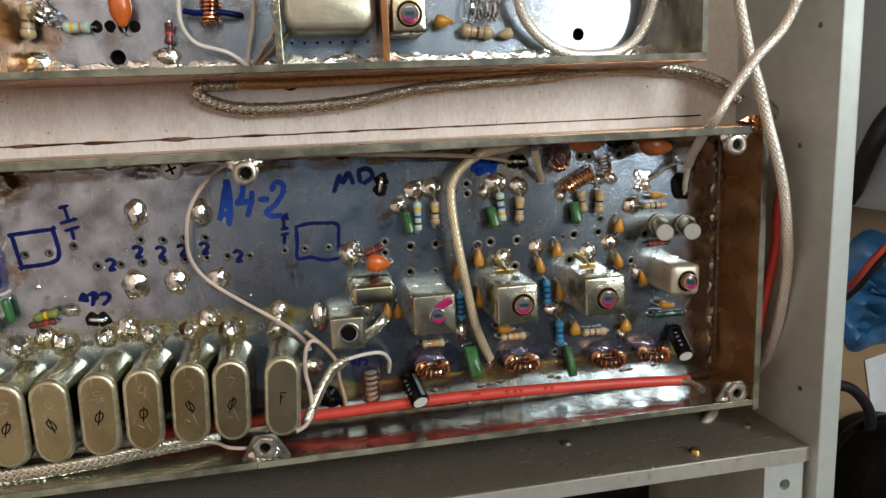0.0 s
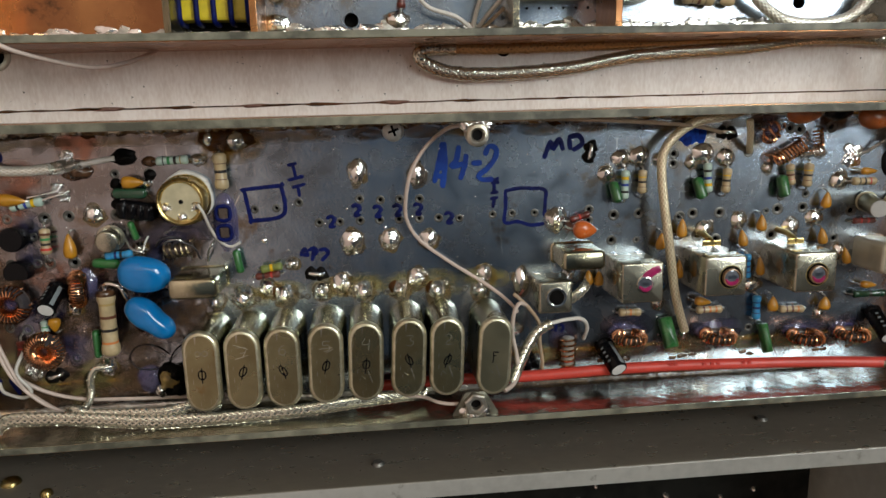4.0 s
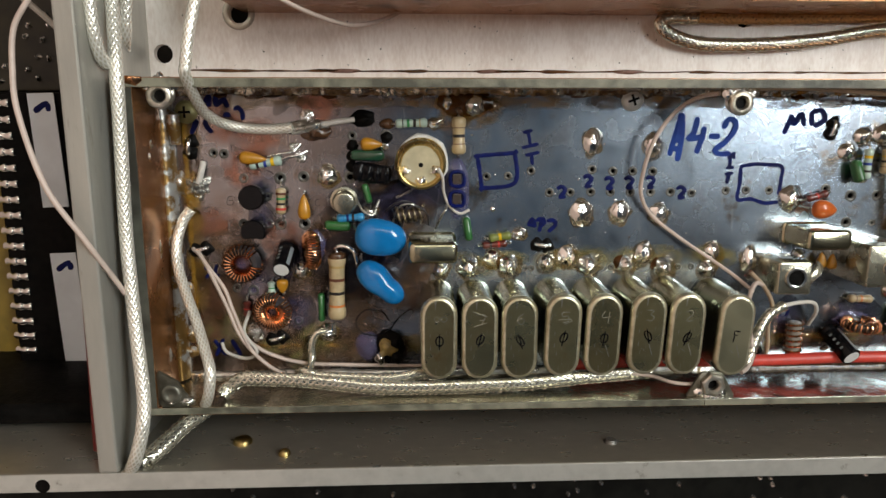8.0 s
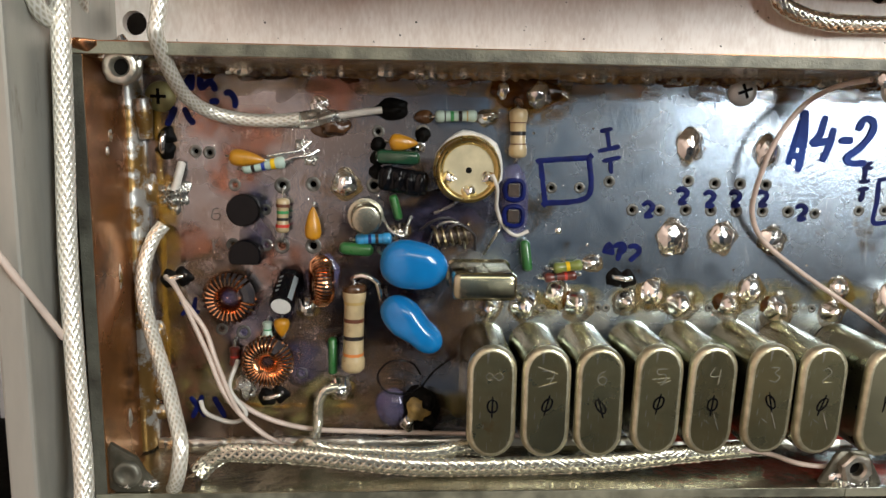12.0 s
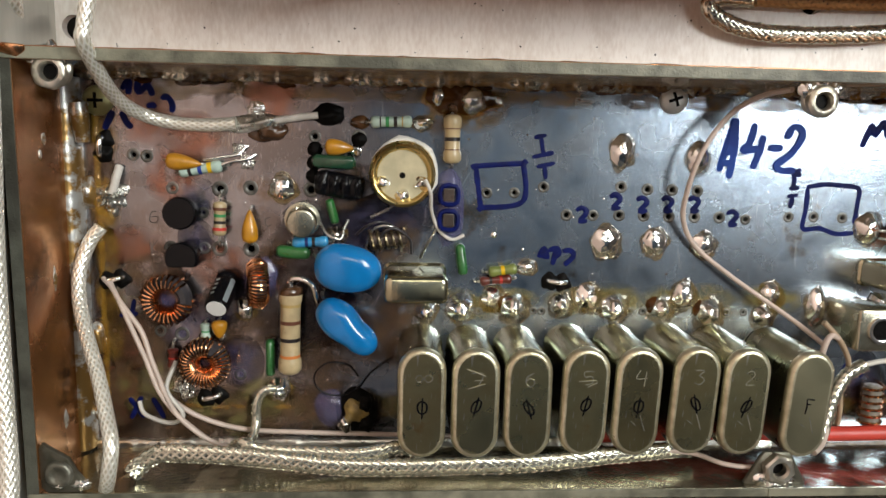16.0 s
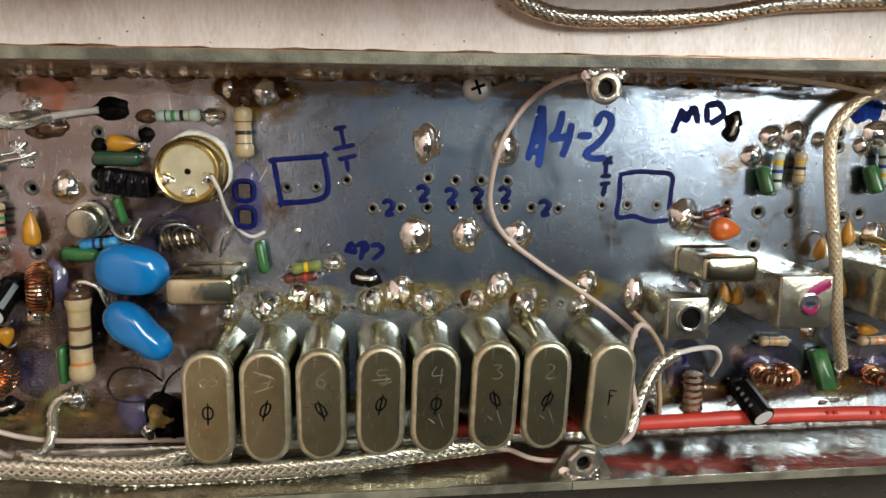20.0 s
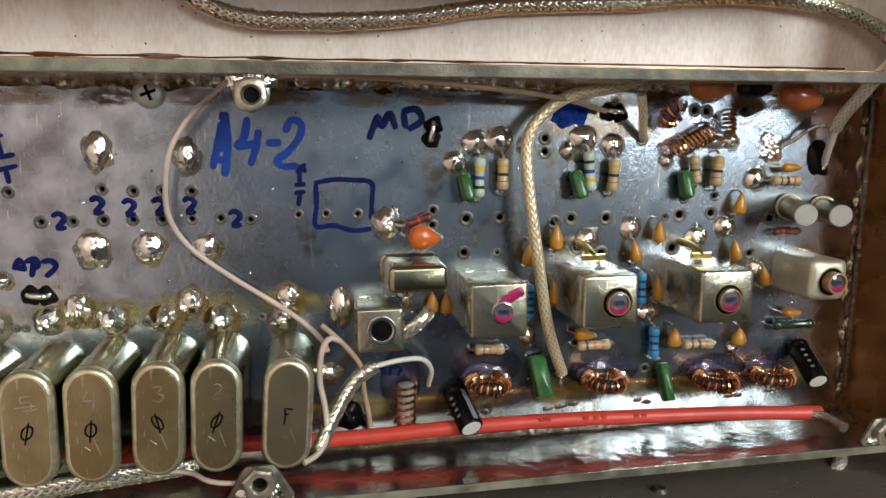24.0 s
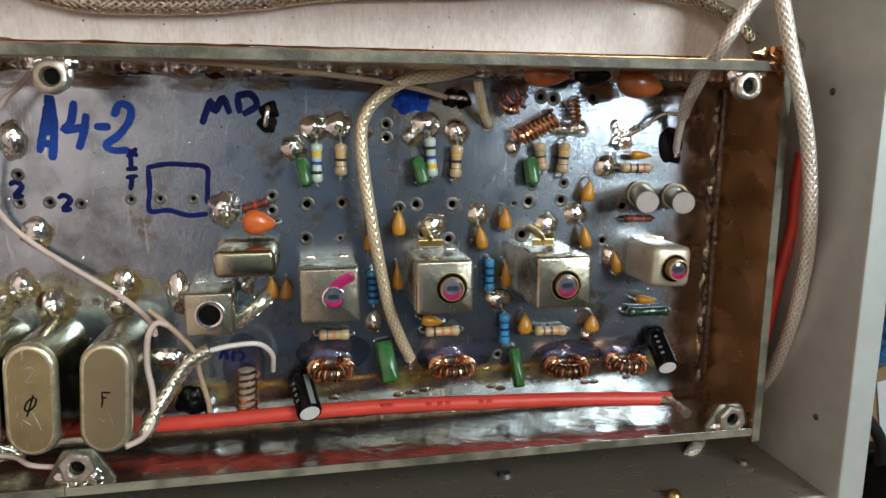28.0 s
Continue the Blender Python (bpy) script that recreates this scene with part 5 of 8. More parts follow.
def shield_can(x, y, w, l, h, rz, hole, label, material=None, slug=True, top=(0, 0), corner=0.7, collar=0.7, paint=False, drift=(0, 0)):
    """Square screening can with a tuning core under a collar on its top."""
    m = material or SHIELD
    t = thing("shield_can", x, y, 0, rz, label, "coil can", "screened coil cans")
    o = rounded(w, l, corner)
    dx, dy = drift
    part("can", loft("can", [(o, 0, 0, 0), (o, h * 0.5, dx * 0.5, dy * 0.5), (o, h - corner * 0.7, dx, dy), (inset(o, corner * 0.3), h - corner * 0.2, dx, dy), (inset(o, corner * 0.8), h, dx, dy)], m), t)
    hx, hy = top[0] + dx, top[1] + dy
    if slug and not paint:
        c = part("core_hole", lathe("core_hole", [(hole + 0.75, 0.0), (hole + 0.72, 0.05), (0.05, 0.05)], MATT, 28), t, "dark round opening", mm(hx, hy, h, 0, 0, 0))
        part("gold_edge", lathe("gold_edge", [(hole + 0.95, -0.02), (hole + 0.9, 0.12), (hole + 0.75, 0.12), (hole + 0.7, 0.02)], BRASS, 28, caps=False), c, "brassy edge")
    else:
        c = part("core_hole", lathe("core_hole", [(hole + 0.1, 0.0), (hole + 0.08, 0.05), (0.05, 0.05)], MATT, 28), t, "dark round opening", mm(hx, hy, h, 0, 0, 0))
    part("collar", lathe("collar", [(hole + 0.18, 0.0), (hole + 0.15, collar), (hole - 0.1, collar + 0.05), (hole - (0.22 if slug else 0.5), collar - 0.05), (hole - (0.25 if slug else 0.55), 0.05)], CORETUBE if slug and not paint else SOLDER, 28, caps=False), c, "rim of the core opening")
    if slug:
        part("tuning_core", lathe("tuning_core", [(hole - 0.26, 0.06), (hole - 0.3, collar * 0.7), (hole - 0.55, collar * 0.78), (0.02, collar * 0.74)], CLEARCORE, 24), c, "clear greyish tuning core")
        part("core_slot", loft("core_slot", [(rounded(hole * 1.0, hole * 0.42, 0.2), z, 0.05, 0.15) for z in (collar * 0.7, collar * 0.82)], COREBLUE), c, "dark slot of the tuning core")
        part("paint_seal", tube("paint_seal", [((hole - 0.55) * math.cos(radians(q)), (hole - 0.55) * math.sin(radians(q)), collar * 0.75) for q in range(190, 365, 20)], 0.5, MAGENTA, 7, 0.4, lambda f: 0.4 + 0.8 * math.sin(math.pi * f)), c, "magenta locking paint")
    if paint:
        ob = part("paint_mark", ribbon("paint_mark", [[(-0.4, 1.0), (0.6, 2.2), (2.2, 3.3), (3.8, 3.9)]], 2.0, MAGENTA), t, "magenta paint stroke")
        ob.matrix_basis = mm(hx, hy, h + 0.02, 0, 0, 0)
    for sx in (-1, 1):
        part("can_tab", box("can_tab", sx * w * 0.3 - 0.8, sx * w * 0.3 + 0.8, l / 2 - 0.1, l / 2 + 0.25, 0, 1.2, SOLDER, 0.2), t)
    return t


def crystal(x, y, dx, dy, rz, w, l, h, mark, label, scratch=(), material=None):
    """Tall oval crystal can with a rolled rim round its flat top; (dx, dy) is the lean of the top."""
    t = thing("quartz_crystal", x, y, 0, rz, label, "crystal", "row of quartz crystals")
    o, f = stadium(w, l), stadium(w + 0.35, l + 0.35)
    ring = lambda q, z: (q, z, dx * z / h, dy * z / h)
    part("can", loft("can", [ring(f, 0.2), ring(f, 0.7), ring(o, 1.1), ring(o, h * 0.5), ring(o, h - 1.3), ring(inset(o, 0.3), h - 1.2)], material or CAN), t, "plated metal can")
    part("rim", loft("rim", [ring(o, h - 1.3), ring(o, h - 0.95), ring(inset(o, 0.1), h - 0.6), ring(inset(o, 0.28), h - 0.3), ring(inset(o, 0.55), h - 0.08), ring(inset(o, 0.85), h), ring(inset(o, 1.1), h - 0.06)], RIMNICKEL), t, "worn bright rounded rim")
    part("top_face", flatten(loft("top_face", [ring(inset(o, 0.92), h - 0.12), ring(inset(o, 0.95), h + 0.012)], PALEFACE if material else FACENICKEL)), t, "scuffed brownish flat top")
    part("base", loft("base", [(stadium(w - 0.6, l - 0.6), 0.0, 0, 0), (stadium(w - 0.6, l - 0.6), 0.3, 0, 0)], MATT), t)
    if mark:
        ob = part("ink_mark", ribbon("ink_mark", mark, 0.33, BLACK, 0.02), t, "hand-inked black sign")
        ob.matrix_basis = mm(dx, dy, h + 0.014, 0, 0, 0)
    if scratch:
        ob = part("scratched_figure", ribbon("scratched_figure", scratch, 0.17, SCRATCH, 0.02), t, "scratched bright figure")
        ob.matrix_basis = mm(dx, dy, h + 0.014, 0, 0, 0)
    return t


def flat_crystal(x, y, w, l, h, rz, dx, dy, label):
    t = thing("small_crystal", x, y, 0, rz, label, "crystal", "small crystals")
    o = rounded(w, l, 1.1, 5)
    part("can", loft("can", [(rounded(w + 0.8, l + 0.8, 1.4, 5), 0.1, 0, 0), (rounded(w + 0.8, l + 0.8, 1.4, 5), 0.6, 0, 0), (o, 0.9, 0, 0), (o, h - 0.8, dx, dy), (inset(o, 0.2), h - 0.25, dx, dy), (inset(o, 0.7), h, dx, dy)], CAN), t)
    part("base", loft("base", [(rounded(w, l, 1.1, 5), z, 0, 0) for z in (0, 0.15)], MATT), t)
    return t


def wire_run(name, points, r, material, label, category="wire", n=8, group=""):
    t = thing(name, 0, 0, 0, 0, label, category, group)
    part("insulation", tube("insulation", points, r, material, n, 0.8), t)
    return t


def cable(points, r, material, label, strands=9, pitch=1.6, flat=1.0, fuzz=0.0, n=63):
    t = thing("braided_cable", 0, 0, 0, 0, label, "cable", "braided screened cables")
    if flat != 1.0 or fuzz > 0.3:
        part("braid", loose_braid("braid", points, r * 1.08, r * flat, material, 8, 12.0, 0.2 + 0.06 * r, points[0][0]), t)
        # dark filler tube: shade between the strands put in as colour
        part("core", tube("core", points, r * 0.5, FERRITE, 8, 0.8), t, "dark filler tube that stands for the shade inside the braid")
    else:
        part("braid", braid("braid", points, r, material, strands, pitch, flat, n, 0.2, fuzz), t)
    return t


def transistor(x, y, r, h, rz, label, flat=True):
    """Moulded transistor standing on three wires, with one flat side."""
    t = thing("transistor", x, y, 0, rz, label, "transistor", "transistors")
    o = []
    for k in range(24):
        a = 2 * math.pi * k / 24
        px, py = r * math.cos(a), r * math.sin(a)
        o.append((px, max(py, -0.55 * r) if flat else py))
    part("case", loft("case", [(inset(o, 0.15), 1.2, 0, 0), (o, 1.4, 0, 0), (o, h - 0.3, 0, 0), (inset(o, 0.25), h, 0, 0)], BLACK), t)
    for s in (-1, 0, 1):
        part("lead", lead([(s * r * 0.5, 0.0, 1.4), (s * r * 0.6, 0, -0.6)], 0.24), t)
    return t


def metal_can(x, y, tx, ty, h, r, label, top=None):
    """Round metal transistor with a rim at its foot and a flat cap, leaning a little."""
    t = thing("metal_transistor", x, y, 0, 0, label, "transistor", "round metal transistors")
    d = Vector((tx - x, ty - y, h))
    L = d.length
    at = d.to_track_quat("Z", "Y").to_matrix().to_4x4()
    part("cap", lathe("cap", [(r * 1.2, 1.0), (r * 1.2, 1.5), (r * 1.02, 1.6), (r, 2.0), (r, L - 0.5), (r * 0.93, L - 0.12), (r * 0.8, L), (0.05, L)], top or DULLNICKEL, 24), t, "", at)
    if not top:
        part("top_face", lathe("top_face", [(r * 0.95, L - 0.2), (r * 0.9, L + 0.04), (0.05, L + 0.06)], PALETOP, 24), t, "matt pale grey flat top", at)
    for s in (-1, 0, 1):
        part("lead", lead([(s * r * 0.5, 0.2, 1.2), (s * r * 0.6, 0.2, -0.6)], 0.24), t)
    return t


# ---- row of tall crystals ----
PHI = [[(0.1, 1.55), (0.0, -1.75)], [(0, 1.1), (0.9, 0.6), (0.9, -0.5), (0, -0.9), (-0.8, -0.4), (-0.8, 0.6), (0, 1.1)]]
GAMMA = [[(-0.5, 1.3), (-0.35, 0.0), (-0.5, -1.5)], [(-0.5, 1.3), (0.9, 1.2)], [(-0.4, 0.3), (0.4, 0.35)]]
FIGURES = ([[(-1.0, 0.0), (-0.5, 0.5), (0.1, 0.0), (0.7, -0.5), (1.3, 0.0), (0.7, 0.5), (0.1, 0.0), (-0.5, -0.5), (-1.0, 0.0)]],
    [[(-0.8, 0.8), (0.8, 0.7), (0.1, -1.1)], [(-0.3, -0.2), (0.8, -0.1)], [(-1.4, 1.4), (1.2, 0.4)]],
    [[(0.5, 0.9), (-0.4, 0.3), (-0.5, -0.6), (0.2, -1.0), (0.6, -0.3), (0.0, 0.1), (-0.5, -0.2)]],
    [[(0.8, 0.9), (-0.5, 0.8), (-0.4, 0.1), (0.5, 0.2), (0.6, -0.7), (-0.4, -1.0)], [(0.0, -1.3), (1.3, -0.6)]],
    [[(-0.2, 1.1), (-0.7, -0.1), (0.8, 0.0)], [(0.6, 0.9), (0.4, -1.2)]],
    [[(-0.6, 0.9), (0.6, 0.9), (0.0, 0.2), (0.7, -0.3), (0.2, -1.0), (-0.7, -0.8)]],
    [[(-0.6, 0.6), (0.1, 1.0), (0.6, 0.4), (-0.5, -0.9), (0.8, -0.9)]], [])
def figure(n):
    return [[(u * 1.3 + 0.1, v * 1.3 + 4.6) for u, v in s] for s in FIGURES[n]] + ([[(-1.5, 2.4 + 0.5 * n), (1.6, 3.6 + 0.2 * n)]] if n in (1, 3) else []) + ([[(-1.2, -3.2), (-0.1, -4.0)], [(0.4, -2.0), (1.5, -5.0)]] if n > 3 else [])


for n, (x, y, dx, rz) in enumerate(((-9.2, -39.6, 0.0, 0), (-0.0, -39.7, 0.0, 0), (9.1, -39.7, 0.0, 0), (19.0, -39.4, 0.0, -1.5),
                                    (28.3, -39.4, 0.0, -2), (38.4, -39.2, 0.0, -3), (47.5, -39.4, 0.0, -2.5), (58.9, -39.9, 0.0, -4))):
    lean = 0.35 * math.sin(n * 2.3)
    mark = GAMMA if n == 7 else [[(u * 0.85 + lean * v, v * 1.15 - 0.6 + 0.3 * (n % 2) + lean * u) for u, v in s] for s in PHI]
    crystal(x - dx, y, dx, 0, rz, 8.3, 19.6, 16.7, mark, "tall oval plated crystal can with a hand-inked sign" if n < 7 else "tall dull oval crystal can with a hand-inked letter F", figure(n), DULLNICKEL if n == 7 else None)
for x, y, s, fl in ((-8.2, -27.2, 1.5, 1.0), (-1.5, -26.4, 2.1, 0.8), (8.4, -26.3, 1.9, 2.2), (17.7, -26.0, 1.6, 1.0), (28.1, -26.3, 2.0, 1.2), (37.4, -26.4, 1.6, 2.6), (46.9, -27.1, 1.9, 2.4), (58.0, -27.6, 1.6, 1.4)):
    drop(x, y, s, s * 1.08, s * 1.5, "round shiny solder ball at the head of a crystal can", fl, wrinkle=0.03)
    if fl > 2:
        drop(x - 0.9, y + 0.5, 1.6, 1.5, 1.0, "brown amber flux beside a solder ball", material=DARKFLUX)
for x, y, s in ((4.3, -24.5, 1.5), (22.6, -24.1, 1.8), (41.8, -23.5, 1.7), (59.2, -23.3, 1.6)):
    drop(x, y, s, s * 1.1, 1.4, "small solder joint with amber flux behind the crystals", 1.8)
for x, y, a, b in ((28.0, 3.6, 1.75, 2.6), (42.6, 2.8, 1.6, 2.4), (25.9, -13.7, 2.3, 2.5), (35.4, -13.5, 2.0, 2.2), (45.1, -13.7, 1.9, 1.9), (-35.0, -4.4, 1.8, 1.8)):
    drop(x, y, a, b, 1.3, "broad shiny solder joint ringed with amber flux", 0.8)
drop(4.4, -12.5, 0.5, 0.5, 0.3, "tiny solder spot on the board")
# small parts above the crystals
resistor(3.7, -19.3, 1.6, 8.4, -18.6, 1.8, 2.0, OLIVE, ("yellow",), "small olive lacquered resistor behind the crystals")
resistor(2.2, -21.2, 1.2, 7.5, -20.7, 1.2, 1.7, MAROON, ("black", "red"), "small dark red resistor behind the crystals")
drop(10.8, -18.5, 1.5, 1.1, 1.3, "lumpy solder joint on a resistor lead", 0.5)
def feed_bead(x, y, rz, label="black bead with a bare wire link through the board"):
    t = thing("wire_link", x, y, 0, rz, label, "wire link", "wire links")
    for dx in (-1.15, 1.2):
        part("seal", cached(("bead", dx), lambda dx=dx: lump("seal", 1.35, 1.4, 0.75, MATT, dx, 0.35)), t, "black sealed hole", mm(dx, 0, 0, 0, 0, 0))
    part("link", cached("link1", lambda: tube("link", [(-1.7, 0.2, 0.2), (-1.3, 0.2, 1.2), (0, 0.2, 1.5), (1.4, 0.2, 1.2), (1.7, 0.2, 0.2)], 0.5, SOLDER, 8, 0.4)), t, "tinned wire")
    return t


feed_bead(16.7, -21.4, -5)
feed_bead(86.4, 6.8, 80)
feed_bead(122.2, 10.5, -6)
feed_bead(-48.5, -44.3, 15)
feed_bead(-66.5, 2.5, 85)
feed_bead(-65.6, -21.8, 10)

# ---- left end of the board ----
s1 = thing("board_screw", -67.1, 10.5, 0, 0, "brass cross-head screw in the board", "screw", "board screws")
s2 = thing("board_screw", 37.2, 13.4, 0, 20, "steel cross-head screw in the board", "screw", "board screws")
for s, m in ((s1, LACQUERBRASS), (s2, GREY)):
    part("head", lathe("head", [(2.7, 0), (2.6, 0.5), (2.0, 1.1), (1.0, 1.35), (0.05, 1.4)], m, 24), s)
    for a in (0, 90):
        part("slot", box("slot", -1.35, 1.35, -0.28, 0.28, 1.2, 1.45, MATT, 0.05), s, "dark cross slot", mm(0, 0, 0, 0, 0, a))
bead_cap(-51.8, 0.0, 2.6, 6.4, 2.9, 2.6, 175, YELLOW, "yellow dipped capacitor lying on the board")
resistor(-52.5, -1.7, 1.4, -45.8, -0.6, 1.6, 2.1, TEAL, ("black", "blue", "yellow"), "pale teal resistor with a yellow band")
splash_spots = ((-41.2, 0.2, 1.5, 0.9), (-42.6, 2.6, 1.2, 0.7), (-39.4, 9.5, 1.9, 0.5), (156.8, 3.5, 2.9, 0.4), (-53.6, -42.6, 2.2, 1.2))
for k, (x, y, r, h) in enumerate(splash_spots):
    t = thing("solder_splash", x, y, 0, 0, "ragged bright splash of solder on the board", "solder joint", "solder joints")
    part("solder", splash("solder", r, SOLDER, k + 1.3, h), t)
wire_run("bare_wire", [(-45.9, -0.5, 1.6), (-43.6, 0.3, 1.5), (-41.4, 0.6, 1.2), (-39.6, 1.6, 0.3)], 0.3, SOLDER, "tinned resistor lead laid into the solder")
wire_run("bare_wire", [(-48.4, 0.5, 2.4), (-45.4, 1.0, 2.0), (-42.6, 1.6, 1.2), (-41.0, 3.2, 0.3)], 0.25, SOLDER, "tinned capacitor lead laid into the solder")
transistor(-52.2, -8.9, 2.9, 5.2, 160, "round black plastic transistor", False)
transistor(-52.2, -17.0, 2.9, 5.0, 0, "black plastic transistor with a flat side")
resistor(-45.8, -7.3, 1.9, -46.0, -12.8, 1.9, 2.3, BEIGE, ("brown", "green", "black", "red"), "beige resistor with green, black and red bands", (1.9, 1.9))
bead_cap(-40.5, -11.4, 2.2, 6.2, 2.9, 2.6, -90, YELLOW, "yellow dipped capacitor between two holes", legs=((0.5, 0), (-0.5, 0)))
metal_can(-31.3, -9.9, -30.8, -10.3, 5.5, 2.7, "small round silvery metal transistor", SHIELD)
resistor(-32.6, -14.3, 1.6, -26.8, -14.0, 1.6, 2.0, LBLUE, ("navy", "navy", "black", "navy"), "small blue film resistor")
film_cap(-32.8, -16.0, 2.3, 6.2, 2.2, 85, 0, GREEN, "small green lacquered capacitor lying flat")
film_cap(-25.7, -8.4, 1.6, 4.8, 1.6, 15, 0, GREEN, "slim green lacquered capacitor")
film_cap(-25.4, 0.6, 2.6, 8.0, 2.2, 88, 0, DARKGREEN, "dark green lacquered component")
bead_cap(-24.4, 3.2, 2.4, 5.2, 2.9, 2.4, 178, YELLOW, "yellow dipped capacitor with a soldered lead")
drop(-21.9, 2.5, 1.0, 1.0, 1.8, "solder joint on a capacitor lead")
blk = thing("coil_block", -24.4, -3.6, 0, -8, "dark lacquered coil block with ridges", "coil", "")
part("body", loft("body", [(rounded(9, 4.4, 1.2), 0, 0, 0), (rounded(9, 4.4, 1.2), 2.4, 0, 0), (inset(rounded(9, 4.4, 1.2), 0.6), 3.0, 0, 0)], BLACK), blk)
for k in range(4):
    part("ridge", lump("ridge", 0.8, 1.6, 0.7, BLACK, k, 0.3), blk, "", mm(-2.8 + k * 1.9, 0, 2.9, 0, 0, 0))
for x, y in ((-29.0, 2.8), (-29.1, 0.3), (-29.3, -2.1), (-21.0, 4.7)):
    drop(x, y, 1.1, 1.1, 0.8, "dark sealed hole in the board", material=MATT)
resistor(-18.4, 7.9, 1.5, -11.8, 8.1, 1.5, 2.0, TEAL, ("black", "green", "black", "gold"), "pale resistor with green and black bands")
drop(-9.4, 8.0, 1.6, 1.0, 1.4, "solder joint at a resistor end", 0.5)
drop(-20.8, 7.8, 1.4, 1.0, 0.9, "dark flux drop at a resistor end", material=BURN)
resistor(-4.1, 9.0, 2.4, -4.0, 1.3, 2.2, 3.1, BEIGE, ("brown", "black", "brown"), "large beige resistor with dark bands", (0.4, 0.9))
pool = thing("flux_pool", -2.6, 12.9, 0, 0, "glossy pool of dark amber flux at the rear wall", "flux")
part("pool", lump("pool", 4.8, 2.6, 1.5, DARKFLUX, 4.2, 0.3, 40, 10, 0.2, 0.16), pool)
part("amber_edge", lump("amber_edge", 5.4, 3.0, 0.7, FLUX, 4.2, 0.3, 40, 6, 0.2, 0.16), pool, "clear amber edge of the flux", mm(0.1, -0.2, 0, 0, 0, 0))
drop(-0.6, 12.2, 2.3, 2.1, 2.7, "shiny solder joint in a pool of dark flux", wrinkle=0.05)
drop(-6.6, 12.7, 1.2, 1.5, 2.0, "small solder joint in a pool of dark flux")
drop(-3.9, 10.7, 1.0, 1.2, 2.0, "dark burnt flux drop on a resistor lead", material=BURN)
# round metal crystal holder with a ceramic disc
rc = thing("round_metal_can", -13.0, -1.4, 0, 0, "round gold-rimmed metal can with a cream ceramic disc", "crystal")
part("nut_plate", hexring("nut_plate", 11.9, 5.2, 1.6, WHITEPAINT, True), rc, "hexagonal nut smeared with white paint", mm(0.4, 0.6, 0, 0, 0, 10))
part("can", lathe("can", [(6.0, 0), (6.1, 1.6), (6.0, 2.0), (5.7, 2.2), (5.7, 5.4), (5.5, 6.0), (5.1, 6.25), (4.75, 6.1), (4.5, 5.75), (4.45, 5.5)], GOLD, 36), rc, "gold-plated rim")
part("disc", lathe("disc", [(4.5, 5.4), (4.45, 5.6), (0.05, 5.62)], CREAM, 30), rc, "cream ceramic disc")
part("pin_hole", lathe("pin_hole", [(0.55, 5.62), (0.55, 5.66), (0.05, 5.66)], MATT, 12), rc)
for a in (200, 270, 340):
    part("pin", lump("pin", 1.1, 1.05, 1.2, SOLDER, a, 0.3), rc, "soldered pin", mm(3.6 * math.cos(radians(a)), 3.6 * math.sin(radians(a)), 5.55, 0, 0, 0))
wire_run("thin_wire", [(-9.0, -2.0, 6.5), (-8.0, -4.3, 6.0), (-7.6, -8.0, 3.0), (-6.1, -11.5, 1.5), (-3.7, -13.4, 0.8), (-1.3, -12.6, 0.4)], 0.35, WHITEWIRE, "thin white wire from the round can to the board")
# lacquered choke
lc = thing("lacquered_choke", -4.4, -7.4, 0, 0, "purple lacquered choke with two pale windows", "coil")
part("lacquer", lump("lacquer", 2.4, 5.6, 2.0, SMEAR, 8, 0.15, 24), lc, "purple translucent lacquer")
for dy in (2.4, -2.3):
    part("window", box("window", -1.0, 1.0, dy - 1.2, dy + 1.2, 1.75, 2.1, DARKCORE, 0.2), lc, "greyish window in the lacquer")
    part("ring", tube("ring", [(u, dy + v, 2.15) for u, v in ((-1.4, -1.4), (0, -1.8), (1.4, -1.4), (1.7, 0), (1.4, 1.4), (0, 1.8), (-1.4, 1.4), (-1.7, 0), (-1.4, -1.4))], 0.45, INK, 7, 0.5), lc, "dark blue marker ring")
film_cap(-1.8, -17.0, 1.9, 6.0, 1.9, 8, 0, GREEN, "slim green lacquered capacitor on end")
# big parts
def disc_cap(x, y, z, a, b, thick, rz, tilt, label, waist=0.0):
    t = thing("disc_capacitor", x, y, 0, rz, label, "capacitor", "blue disc capacitors")
    prof = [(max(0.02, math.sin(math.pi * i / 14) ** 0.62), -math.cos(math.pi * i / 14)) for i in range(15)]
    me = lathe("body", prof, SKYBLUE, 28)
    for v in me.vertices:
        u, w = v.co.x / MM, v.co.y / MM
        v.co.x, v.co.y = math.copysign(abs(u) ** 0.86, u) * MM, math.copysign(abs(w) ** 0.86, w) * MM
        v.co.x *= a / 2
        v.co.y *= b / 2 * (1 - 0.1 * v.co.x / (a / 2 * MM))
        v.co.y *= 1 - waist * math.exp(-((v.co.x / (a / 2 * MM) - 0.25) / 0.3) ** 2)
        v.co.z *= thick / 2
    part("body", me, t, "glossy bright blue coating", mm(0, 0, z, tilt, 0, 0))
    for s in (-1, 1):
        part("lead", lead([(s * a * 0.2 - a * 0.3, b * 0.1, z - thick * 0.3), (s * a * 0.2 - a * 0.35, b * 0.12, z * 0.4), (s * a * 0.2 - a * 0.35, b * 0.12, -0.6)], 0.3), t)
    return t


